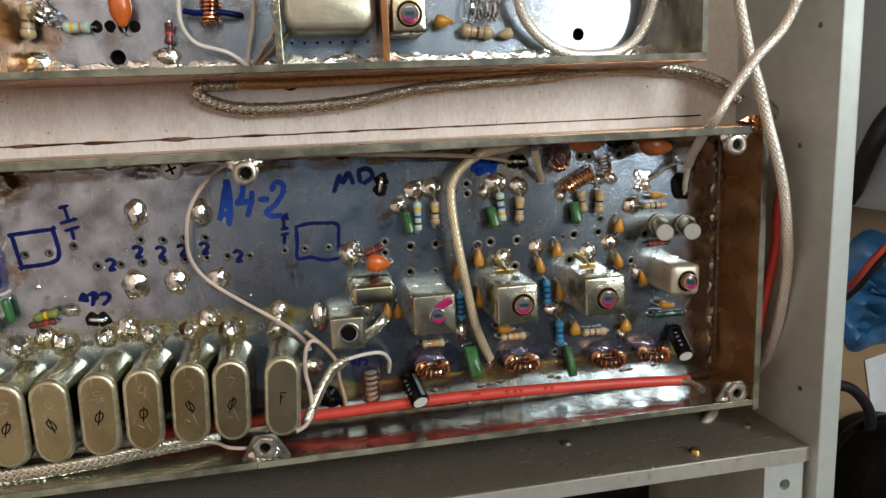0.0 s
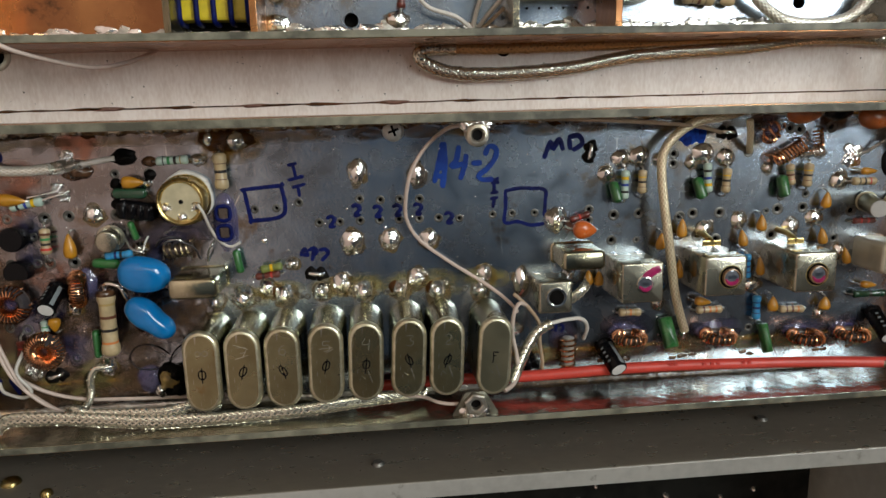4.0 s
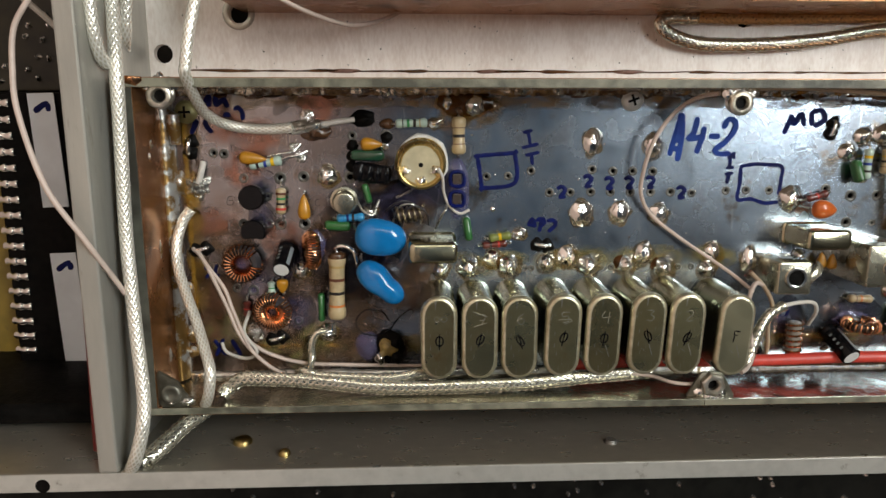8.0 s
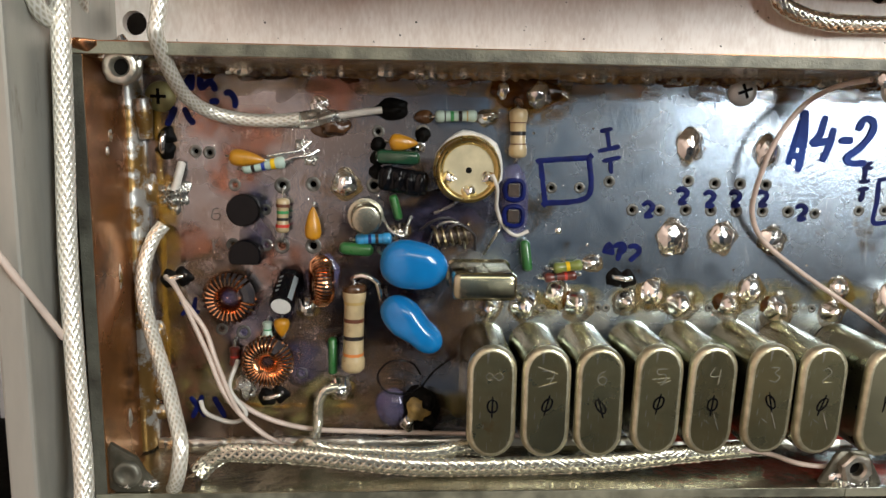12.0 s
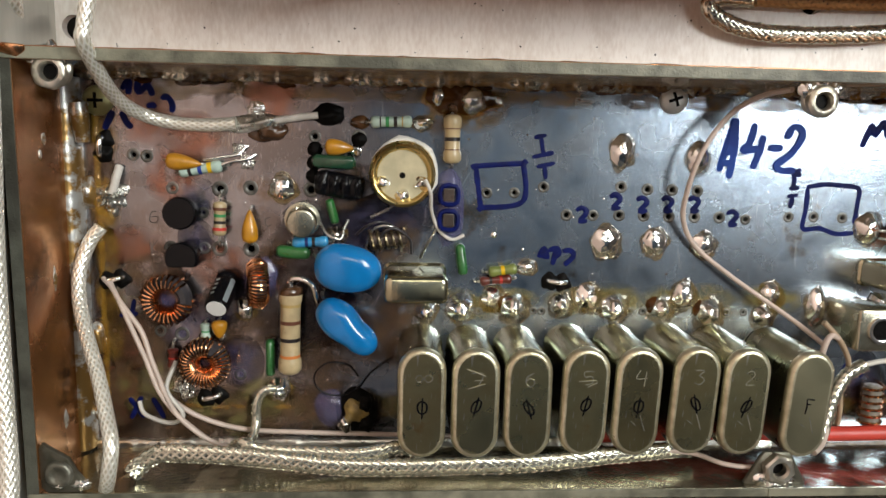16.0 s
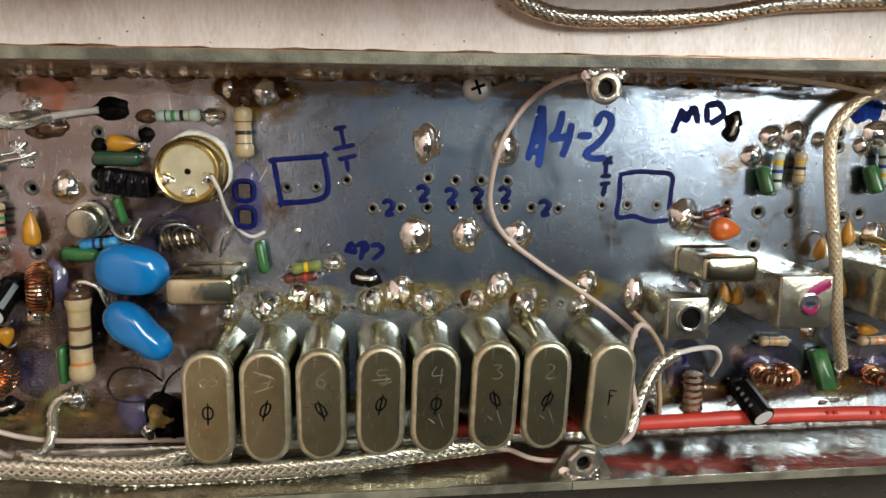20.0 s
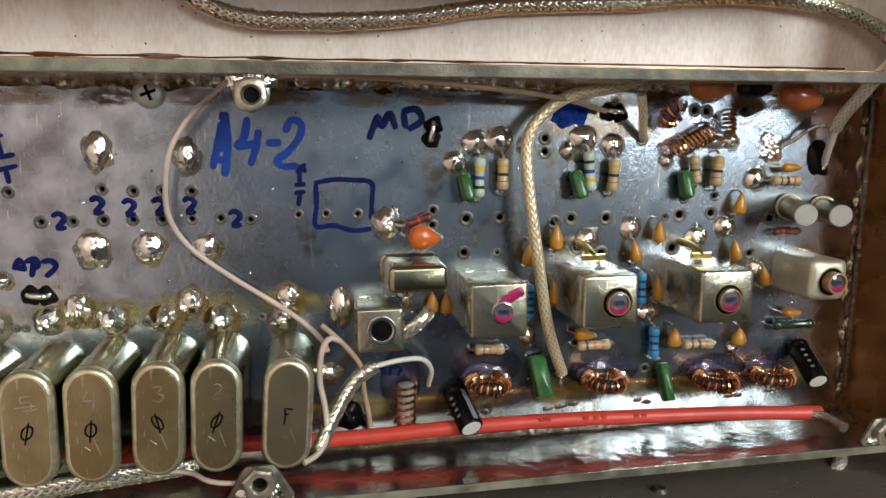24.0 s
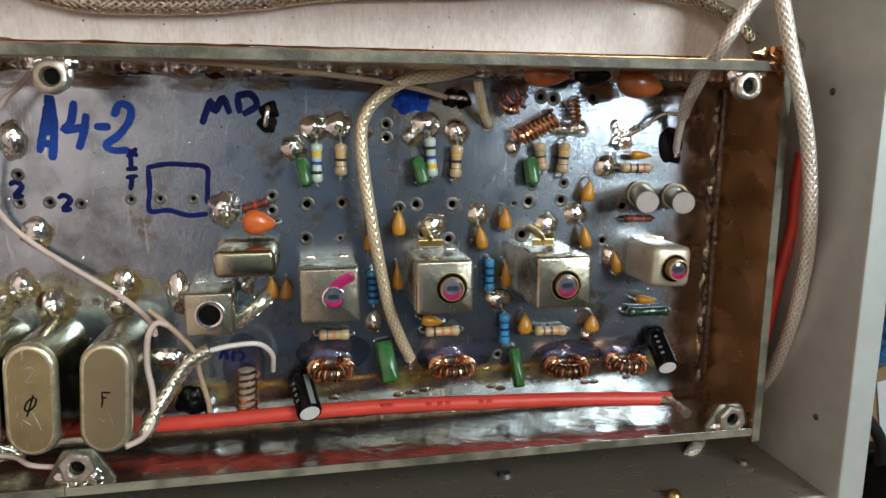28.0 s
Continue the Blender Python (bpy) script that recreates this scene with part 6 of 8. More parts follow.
disc_cap(-22.4, -17.9, 7.5, 12.0, 8.6, 6.4, -8, 10, "glossy bright blue disc capacitor leaning over its neighbours")
disc_cap(-22.6, -29.0, 6.0, 13.4, 6.8, 6.0, -42, 10, "glossy bright blue disc capacitor leaning at an angle", 0.2)
bigres = resistor(-33.0, -22.8, 4.0, -33.3, -37.5, 4.0, 4.0, BEIGE, ("gold", "brown", "black", "orange"), "big beige resistor with black and orange bands", (0.8, 0.6))
wire_run("bare_wire", [(-32.7, -22.3, 4.0), (-33.2, -20.8, 4.5), (-31.3, -20.3, 5.0), (-29.1, -21.3, 5.0), (-28.4, -23.4, 4.5), (-28.4, -26.1, 2.0), (-28.6, -27.1, 0.0)], 0.5, SOLDER, "tinned wire joining the big resistor to a capacitor")
part("scorched_end", lathe("scorched_end", [(0.4, -8.35), (1.72, -8.2), (2.18, -7.7), (2.18, -6.9), (2.1, -6.75)], BURN, 18, "x"), bigres, "scorched dark end", mm(0, 0, 4.0, 0, 0, 0))
flat_crystal(-10.4, -20.7, 11.0, 4.8, 13.0, 0, 0.0, 0.0, "small flat plated crystal can")
coil(-18.6, -13.6, 2.2, -12.3, -12.9, 2.4, 1.7, 5, 0.3, "small coil of bronze wire loops round a dark core", BRONZE, DARKCORE)
drop(-25.1, -13.0, 1.5, 1.3, 1.6, "solder joint among crowded leads", 0.4)
wire_run("bare_wire", [(-18.7, -9.4, 1.0), (-16.1, -8.1, 2.0), (-13.5, -6.2, 4.0), (-12.2, -5.4, 5.0)], 0.3, DULL, "bare wire rising to the round can")
wire_run("bare_wire", [(-28.5, -9.7, 0.2), (-26.7, -12.5, 2.0), (-24.2, -13.5, 2.0), (-23.6, -11.6, 1.0), (-22.9, -10.1, 0.1)], 0.3, DULL, "bent bare component wire")
wire_run("bare_wire", [(-19.8, -16.0, 0.2), (-18.5, -11.8, 3.0), (-15.9, -10.6, 4.0), (-13.5, -11.7, 3.0), (-13.0, -15.9, 0.5)], 0.25, DULL, "bent bare component wire")
wire_run("bare_wire", [(-17.7, -16.8, 0.3), (-16.6, -12.3, 4.0), (-14.4, -11.0, 4.5), (-11.6, -13.0, 3.0), (-11.1, -16.3, 0.3)], 0.25, FERRITE, "dark bent component wire")
wire_run("bare_wire", [(-21.3, -12.7, 0.3), (-19.5, -10.9, 3.0), (-17.3, -10.0, 3.5), (-15.2, -10.5, 2.0), (-14.6, -11.3, 0.4)], 0.25, FERRITE, "dark bent component wire")
wire_run("bare_wire", [(-9.4, -17.0, 0.1), (-8.4, -14.2, 3.0), (-7.2, -12.0, 4.0), (-6.8, -11.3, 1.0), (-6.5, -11.2, 0.1)], 0.28, DULL, "bent bare component wire")
# coils and small parts lower left
toroid(-55.3, -24.8, 3.0, 4.6, 1.7, 3.6, 24, 20, 0, None, 0.24, 0.12, "flat toroid coil of copper wire on a dark core")
toroid(-48.6, -36.4, 4.0, 4.5, 1.2, 3.8, 32, 60, 0, None, 0.22, 0.04, "flat toroid coil closely wound with copper wire")
toroid(-38.8, -21.4, 4.6, 4.3, 1.6, 3.0, 40, 90, 106, None, 0.24, 0.03, "toroid coil of copper wire standing on edge")
electrolytic(-44.9, -21.2, -45.5, -25.4, 7.5, 2.2, "small black electrolytic capacitor leaning with its pale top up")
bead_cap(-46.4, -30.6, 2.2, 3.6, 2.8, 2.4, 90, YELLOW, "small yellow dipped capacitor")
resistor(-49.1, -29.8, 1.3, -49.2, -32.5, 1.3, 1.8, TEAL, ("green",), "small pale teal resistor", (0.5, 0.5))
resistor(-55.2, -34.7, 1.3, -55.3, -37.9, 1.3, 1.9, MAROON, ("black", "red", "black"), "small dark red diode-like resistor", (1.4, 0.5))
film_cap(-37.2, -36.0, 1.7, 7.2, 2.0, 0, 0, GREEN, "slim green lacquered capacitor beside the big resistor")
drop(-36.0, -43.0, 1.9, 1.9, 2.0, "round grey solder joint with a wire end", 0.3)
drop(-42.1, -27.2, 1.4, 1.6, 1.4, "solder joint under a coil", 0.5)
cable([(-36.2, -42.2, 1.6), (-38.6, -42.6, 2.0), (-39.8, -45.0, 2.2), (-39.9, -48.5, 2.6), (-40.4, -50.8, 4.5), (-42.4, -51.8, 7.0)], 0.62, FLAT_BRAID, "twisted tinned pigtail bent towards the wall", 6, 2.2, 0.85, 0.35)
wire_run("thin_wire", [(-20.9, -40.1, 0.5), (-22.6, -36.7, 4.0), (-26.5, -36.1, 5.0), (-28.8, -38.8, 5.0), (-27.4, -41.6, 5.0), (-24.1, -42.7, 4.0), (-21.3, -42.3, 2.0), (-20.9, -42.4, 0.2)], 0.2, BLACK, "loop of thin black enamelled wire")
wire_run("thin_wire", [(-20.9, -42.3, 2.0), (-18.5, -38.3, 4.0), (-15.9, -36.2, 4.0), (-14.5, -36.3, 1.0), (-14.3, -36.3, 0.1)], 0.2, BLACK, "thin black enamelled wire")
tr = thing("trimmer_capacitor", -21.3, -47.0, 0, 15, "scorched round trimmer with a tan plate", "trimmer")
part("body", lump("body", 3.2, 3.3, 2.0, MATT, 5, 0.25), tr, "scorched black base")
part("plate", lump("plate", 1.7, 1.8, 0.9, mat("tan_ceramic", (0.4, 0.27, 0.08), 0.5, 0.0, 0.3, 500), 6, 0.3), tr, "tan ceramic plate", mm(0, 0.4, 1.9, 0, 0, 0))
for dx, dy in ((1.5, -2.4), (-2.4, -1.6), (2.4, 1.4)):
    part("lug", lump("lug", 1.0, 1.2, 1.0, SOLDER if dx < 0 else MATT, dx, 0.4), tr, "", mm(dx, dy, 2.4, 0, 0, 0))
gd = thing("lacquer_dome", -26.1, -46.6, 0, 0, "grey translucent dome of lacquer", "lacquer")
part("dome", lump("dome", 2.6, 3.0, 1.4, SMEAR, 2, 0.2), gd)
wire_run("hookup_wire", [(-67.3, -21.4, 1.0), (-64.8, -23.2, 3.0), (-62.0, -27.6, 5.0), (-58.8, -34.5, 6.0), (-55.8, -42.3, 6.0), (-50.5, -49.2, 5.0), (-44.3, -53.0, 4.0), (-37.4, -54.0, 3.0)], 0.45, PINKWIRE, "pinkish insulated hook-up wire bent across the board")
wire_run("hookup_wire", [(-66.3, -21.8, 1.0), (-63.5, -24.8, 4.0), (-59.5, -30.2, 5.0), (-57.4, -35.6, 6.0), (-54.4, -43.9, 6.0), (-51.8, -48.5, 4.0), (-46.7, -52.8, 3.0), (-39.7, -54.5, 2.0)], 0.45, PINKWIRE, "pinkish insulated hook-up wire with a blue mark")
wire_run("hookup_wire", [(-54.5, -36.8, 2.0), (-55.4, -41.1, 5.0), (-52.6, -45.9, 5.0), (-55.7, -48.4, 3.0), (-60.7, -47.3, 1.5), (-62.0, -45.1, 0.6)], 0.42, WHITEWIRE, "short white wire loop on the board")
wire_run("hookup_wire", [(-57.1, -41.1, 5.0), (-51.0, -46.8, 3.0), (-42.9, -50.2, 1.5), (-31.4, -51.1, 1.2), (-14.4, -51.6, 1.2), (-1.4, -52.0, 1.2)], 0.48, PINKWIRE, "pinkish wire running along the wall foot")
# cables at the left end
cable([(-57.8, 39.3, 16.0), (-58.3, 32.5, 18.0), (-59.4, 25.9, 19.6), (-60.2, 20.1, 20.2), (-60.5, 17.9, 20.0), (-60.5, 13.2, 14.0), (-60.3, 10.2, 8.0), (-58.0, 8.1, 4.0), (-53.6, 6.9, 2.2), (-48.0, 6.6, 1.8), (-42.6, 7.0, 1.8)], 1.12, BRAID, "white-silver braided coaxial cable bent over the tray wall")
pg = thing("cable_end", -39.2, 7.1, 0, 4, "stripped cable end with flux and a dark seal", "cable end")
part("screen", lump("screen", 4.8, 1.5, 1.7, DULL, 3, 0.5), pg, "bunched soldered screen")
part("stain", lump("stain", 2.6, 1.6, 1.3, BURN, 9, 0.5), pg, "burnt flux", mm(1.8, -1.4, 0, 0, 0, 0))
part("core", tube("core", [(3.5, 0.4, 1.2), (8, 0.8, 1.2), (11, 1.0, 0.9)], 0.65, WHITEWIRE, 8), pg, "white inner insulation")
part("seal", lump("seal", 2.9, 1.4, 1.5, MATT, 4, 0.4), pg, "black sealed joint", mm(12.6, 1.1, 0, 0, 0, 0))
cable([(-66.9, -11.9, 1.8), (-68.7, -14.5, 2.5), (-70.0, -19.3, 4.0), (-69.5, -24.4, 6.0), (-67.3, -29.6, 9.0), (-64.0, -35.7, 13.0), (-61.3, -41.0, 17.0), (-59.5, -45.0, 20.0), (-59.9, -49.6, 20.4), (-61.9, -54.0, 17.0), (-64.6, -57.4, 12.0)], 1.15, BRAID, "silvery braided coaxial cable crossing the tray wall")
pg = thing("cable_end", -65.7, -6.7, 0, 75, "ragged stripped cable end with brown flux", "cable end")
part("screen", splash("screen", 3.0, DULL, 5.5, 1.4), pg, "frayed soldered screen")
part("stain", lump("stain", 3.2, 2.0, 1.0, FLUX, 12, 0.6), pg, "brown flux", mm(-1.2, 1.0, 0, 0, 0, 0))
part("core", tube("core", [(1.0, -0.4, 0.9), (4.0, -0.6, 1.2), (6.0, -0.4, 0.3)], 0.75, WHITEWIRE, 8), pg, "white inner insulation")
# big cable outside the left wall, and others at the corner
cable([(-75.6, 39.2, 16.0), (-75.3, 32.7, 16.0), (-73.8, 19.2, 20.5), (-73.8, 3.6, 21.5), (-73.7, -14.7, 23.0), (-72.2, -33.1, 26.0), (-70.6, -46.7, 29.0), (-70.6, -53.2, 31.0), (-72.5, -59.7, 31.0), (-76.3, -65.7, 26.0)], 1.3, BRAID, "long silvery braided cable along the side wall", 10, 1.6, 1.0, 0.0, 70)
cable([(-76.0, 39.3, 25.5), (-75.9, 31.4, 25.0), (-75.8, 25.2, 24.5), (-75.6, 21.2, 23.0), (-75.0, 19.9, 21.0), (-74.3, 22.6, 19.0)], 1.15, BRAID, "looped braided cable behind the side wall")
cable([(-74.0, 40.5, 9.0), (-75.0, 33.8, 9.0), (-76.2, 27.0, 8.0), (-78.2, 23.8, 4.0)], 1.2, BRAID, "braided cable dropping behind the tray")
cable([(-71.7, -62.2, 27.0), (-69.2, -60.6, 24.0), (-65.8, -58.0, 19.0), (-62.5, -56.6, 15.0), (-59.0, -55.3, 11.0)], 1.3, FLAT_BRAID, "short tinned braid pigtail under the tray wall", 7, 2.0, 0.8, 0.3, 40)
cable([(-73.4, -63.1, 27.0), (-71.1, -61.2, 24.0), (-69.0, -60.1, 19.0), (-66.4, -58.2, 15.0), (-63.6, -57.0, 11.0)], 1.15, FLAT_BRAID, "short tinned braid pigtail under the tray wall", 7, 2.0, 0.8, 0.3, 40)
wire_run("hookup_wire", [(-83.3, 33.5, 30.0), (-84.8, 30.5, 30.0), (-87.8, 25.6, 30.0), (-88.3, 18.5, 31.0), (-87.7, 10.3, 32.0), (-83.7, -3.2, 33.0), (-78.4, -13.8, 31.0), (-75.4, -22.1, 27.0), (-74.1, -26.1, 25.0)], 0.55, PINKWIRE, "thin pinkish wire arching over the side wall")
wire_run("hookup_wire", [(-44.1, 35.3, 18.0), (-40.8, 32.7, 18.0), (-34.9, 30.5, 12.0), (-28.3, 29.3, 6.0), (-22.4, 30.9, 0.0), (-17.9, 33.4, -4.0), (-17.0, 35.0, -6.4)], 0.5, PINKWIRE, "thin pinkish wire over the base plate")
# flat braids along the bottom wall
cable([(-42.6, -51.0, 9.0), (-40.6, -48.9, 11.6), (-37.1, -49.8, 12.0), (-28.5, -50.4, 12.0), (-20.0, -50.7, 12.0), (-13.0, -49.9, 11.0), (-7.5, -51.6, 9.0)], 1.05, FLAT_BRAID, "narrow tinned braid ending beside a wider one", 8, 2.2, 0.6, 0.12)
cable([(-59.0, -53.2, 14.0), (-57.3, -51.6, 13.0), (-54.5, -49.9, 13.0), (-48.4, -49.9, 13.0), (-40.9, -50.4, 13.0), (-32.6, -51.4, 13.0), (-24.2, -52.4, 13.0), (-13.4, -52.7, 13.0), (-2.4, -52.5, 13.0), (12.0, -52.0, 13.0), (23.4, -51.3, 12.0), (36.6, -51.1, 10.0), (42.7, -51.5, 8.0)], 1.3, FLAT_BRAID, "flat tinned braid laid along the tray wall", 8, 2.2, 0.5, 0.12)
wire_run("hookup_wire", [(34.4, -50.9, 10.0), (41.5, -51.3, 11.0), (45.5, -51.8, 14.0), (49.8, -52.0, 15.0), (52.8, -50.9, 16.0)], 0.45, PINKWIRE, "thin pinkish wire to the middle nut")
wire_run("hookup_wire", [(52.0, 14.6, 14.0), (50.0, 14.0, 9.0), (47.5, 12.2, 5.8), (43.8, 8.6, 5.8), (40.7, 3.1, 5.5), (39.4, -4.1, 3.8), (39.9, -9.0, 2.2), (42.9, -13.9, 1.2), (49.5, -19.1, 1.6), (57.7, -24.6, 2.6), (62.5, -28.0, 4.5), (65.2, -30.4, 7.0), (65.9, -31.4, 9.0)], 0.48, PINKWIRE, "long pinkish-white wire curving across the board")

# ---- right half of the board ----
shield_can(75.3, -28.0, 8.4, 8.0, 10.0, 0, 2.4, "square metal coil can with an open dark core hole", None, False, (0.2, 0.1), 0.6, 0.5)
flat_crystal(82.0, -18.7, 10.6, 4.8, 11.5, 0, 0, 0, "small flat plated crystal can beside the coil can")
shield_can(96.6, -24.9, 10.6, 10.0, 12.0, 0, 1.9, "square metal coil can marked with magenta paint", None, True, (0.6, -0.3), 0.5, 0.35, True)
shield_can(117.7, -24.1, 10.8, 10.0, 12.5, 0, 2.1, "square metal coil can with a magenta-sealed core", None, True, (1.2, -0.2), 0.6, 0.8)
shield_can(140.6, -23.9, 11.0, 10.2, 13.5, 0, 2.1, "square metal coil can with a magenta-sealed core", None, True, (0.3, -0.5), 0.7, 0.8)
shield_can(163.8, -22.1, 8.4, 8.2, 11.5, -2, 1.95, "worn pale coil can with rounded corners", DULLCAN, True, (0.5, -0.2), 1.4, 1.9)
for x, y, w in ((115.6, -16.4, 2.4), (137.8, -16.8, 2.2)):
    t = thing("gold_lug", x, y, 0, 0, "small gold-plated earth lug beside a coil can", "lug", "gold lugs")
    part("strap", tube("strap", [(0, 1.5, 0), (0, 1.4, 4), (0, 0.6, 7.2), (0, 0, 8.2)], 0.8, GOLD, 8), t)
    part("plate", box("plate", -w, w, -0.7, 0.7, 8.0, 8.5, GOLD, 0.2), t, "bright gold plate")
bead_cap(84.2, -12.4, 4.2, 6.2, 4.6, 3.4, 175, ORANGE, "orange dipped capacitor behind a crystal", neck=0.8)
resistor(81.4, -10.2, 1.4, 85.8, -8.8, 1.6, 1.8, MAROON, ("black", "red", "black"), "small dark red resistor")
drop(77.5, -10.0, 2.1, 2.4, 2.0, "big wrinkled solder joint", 0.7)
drop(68.7, -25.9, 1.6, 3.0, 1.6, "long solder joint beside the coil can", 0.5)
for x, y, a, b in ((94.5, 4.9, 1.9, 1.7), (99.2, 5.3, 1.9, 1.9), (90.7, 1.2, 1.7, 1.7), (116.0, 5.6, 2.2, 1.9), (122.2, 4.3, 1.8, 1.8), (113.0, 3.3, 1.2, 1.3),
                   (133.6, 1.2, 1.1, 1.1), (144.0, 4.8, 2.2, 1.0), (147.4, 5.1, 1.6, 1.2), (153.8, -2.7, 1.8, 1.8), (147.5, -12.3, 1.8, 1.7), (126.7, -12.2, 1.6, 1.8),
                   (117.5, -14.2, 1.9, 1.8), (141.3, -14.5, 1.9, 1.7), (105.5, -33.5, 1.2, 1.7), (131.4, -29.9, 2.0, 1.5), (66.0, -38.7, 2.4, 1.6), (112.8, -42.9, 1.0, 2.0),
                   (155.5, -21.6, 1.2, 1.6), (151.0, -38.7, 1.0, 1.4), (104.1, 4.4, 1.1, 1.1)):
    drop(x, y, a, b, 1.35, "shiny uneven solder joint on the board", 0.55)
resistor(95.1, 1.6, 2.0, 95.0, -4.9, 2.0, 2.0, TEAL, ("yellow", "blue", "black"), "pale teal resistor with yellow and blue bands")
resistor(99.6, 1.6, 2.0, 99.5, -3.7, 2.0, 2.2, BEIGE, ("yellow", "black", "brown"), "beige resistor with yellow, black and brown bands")
resistor(116.6, 2.7, 2.0, 117.1, -4.0, 2.0, 2.1, TEAL, ("black", "blue", "yellow"), "pale teal resistor with blue and yellow bands")
resistor(122.0, 1.3, 2.0, 121.7, -4.3, 2.0, 2.2, BEIGE, ("yellow", "black", "brown"), "beige resistor with black and brown bands")
resistor(138.7, 1.8, 2.0, 139.4, -3.0, 2.0, 2.1, BEIGE, ("green", "brown", "red"), "beige resistor with a green band under a coil")
resistor(144.0, 1.8, 2.0, 143.7, -3.6, 2.0, 2.3, BEIGE, ("yellow", "black", "brown"), "beige resistor with yellow, black and brown bands")
film_cap(92.6, -3.7, 2.3, 5.6, 2.6, 12, -14, GREEN, "green lacquered capacitor leaning beside a resistor")
film_cap(114.7, -3.5, 2.6, 5.8, 2.6, 14, -14, GREEN, "green lacquered capacitor leaning beside a resistor")
film_cap(137.2, -3.8, 2.6, 5.8, 2.6, 6, -14, GREEN, "green lacquered capacitor leaning beside a resistor")
film_cap(108.0, -41.9, 3.6, 8.4, 2.6, 8, -22, GREEN, "large flat green lacquered capacitor", corner=0.14)
film_cap(135.0, -45.0, 2.2, 8.0, 3.2, 4, -22, GREEN, "large flat green lacquered capacitor", corner=0.14)
coil(134.4, 3.2, 2.6, 141.7, 7.0, 2.8, 1.7, 9, 0.32)
coil(145.3, 10.8, 2.4, 146.0, 6.6, 2.4, 1.1, 5, 0.28)
toroid(133.1, 10.5, 3.2, 3.0, 1.3, 2.6, 7, 40, 50, SMEAR, 0.3, 0.2, "small coil of thick copper wire near the wall")
bead_cap(137.2, 14.8, 9.0, 9.0, 4.6, 4.4, 178, RUST, "red-brown dipped capacitor by the wall", neck=0.85)
bead_cap(156.1, 13.3, 9.0, 9.6, 5.6, 5.0, 170, RUST, "large red-brown dipped capacitor by the wall", neck=0.85)
bead_cap(146.8, 15.0, 8.0, 7.6, 4.2, 4.0, 178, BLACK, "dark dipped capacitor by the wall", neck=0.9)
bead_cap(160.5, -0.4, 2.2, 4.6, 1.9, 1.8, 178, YELLOW, "slim yellow dipped capacitor")
resistor(156.9, -3.0, 1.6, 162.7, -3.1, 1.6, 2.0, BEIGE, ("black", "black", "red"), "beige resistor with two black bands")
metal_can(161.8, -8.5, 158.2, -9.1, 10.5, 2.3, "round metal transistor with a white flat top")
metal_can(169.7, -9.1, 165.9, -9.4, 10.5, 2.3, "round metal transistor with a white flat top")
resistor(158.2, -13.6, 1.4, 163.7, -13.6, 1.4, 1.6, MAROON, ("red", "red"), "slim dark red resistor under the transistors")
for x, y, z, l, w, rz in ((110.4, -13.4, 2.4, 5.0, 2.6, 90), (104.9, -16.6, 2.4, 4.6, 2.4, 84), (127.0, -16.7, 2.4, 4.6, 2.4, 100), (131.9, -12.9, 2.4, 4.4, 2.6, 92), (149.3, -7.6, 2.4, 4.4, 2.6, 85),
                         (149.0, -17.1, 2.4, 4.6, 2.4, 100), (156.1, -22.7, 2.4, 4.8, 2.2, 105), (110.1, -24.2, 2.4, 5.2, 2.0, 92), (132.3, -24.5, 2.4, 5.2, 2.1, 96), (86.0, -25.3, 2.2, 4.0, 2.4, 92), (88.7, -25.7, 2.2, 4.0, 2.4, 90),
                         (117.1, -33.4, 2.2, 4.6, 2.4, 170), (136.6, -35.0, 2.4, 4.2, 2.9, 90), (151.3, -35.6, 2.4, 3.8, 3.2, 88), (163.5, -31.1, 2.2, 4.6, 2.0, 174)):
    bead_cap(x, y, z, l, w, 2.2, rz - 180 if 60 < rz < 120 else rz, YELLOW, "yellow dipped capacitor standing on the board")
resistor(105.2, -23.0, 1.8, 105.4, -29.0, 1.8, 2.1, LBLUE, ("navy", "navy", "navy", "navy"), "blue film resistor beside a coil can", (0.4, 0.8))
resistor(132.3, -33.0, 1.8, 132.4, -38.8, 1.8, 2.1, LBLUE, ("navy", "navy", "navy"), "blue film resistor between the coil cans", (0.5, 0.8))
resistor(128.9, -21.5, 1.8, 129.1, -27.3, 1.8, 1.9, LBLUE, ("navy", "navy", "navy"), "blue film resistor behind a coil can", (0.5, 0.8))
resistor(94.9, -35.4, 1.4, 100.2, -35.6, 1.4, 2.0, BEIGE, ("brown", "orange", "gold"), "beige resistor below a coil can")
resistor(116.2, -35.9, 1.4, 122.5, -35.9, 1.4, 2.0, BEIGE, ("brown", "orange", "orange"), "beige resistor below a coil can")
resistor(139.5, -36.9, 1.4, 145.6, -37.1, 1.4, 2.0, BEIGE, ("brown", "brown", "orange"), "beige resistor below a coil can")
resistor(160.3, -33.8, 1.4, 168.7, -33.9, 1.4, 2.0, DARKGREEN, ("black",), "dark green glassy resistor")
electrolytic(90.5, -43.6, 92.4, -48.5, 8.5, 2.4, "black electrolytic capacitor leaning over the red sleeve")
electrolytic(166.5, -38.5, 165.7, -44.0, 9.0, 2.2, "black electrolytic capacitor leaning at the end wall")
toroid(96.7, -41.4, 4.2, 4.3, 2.0, 2.5, 20, 180, 88, DARKCORE, 0.27, 0.14, "toroid coil of copper wire leaning on the board", phase=-math.pi / 2)
toroid(120.9, -42.4, 4.3, 4.5, 2.1, 2.5, 19, 180, 88, DARKCORE, 0.27, 0.14, "toroid coil of copper wire leaning on the board", phase=-math.pi / 2)
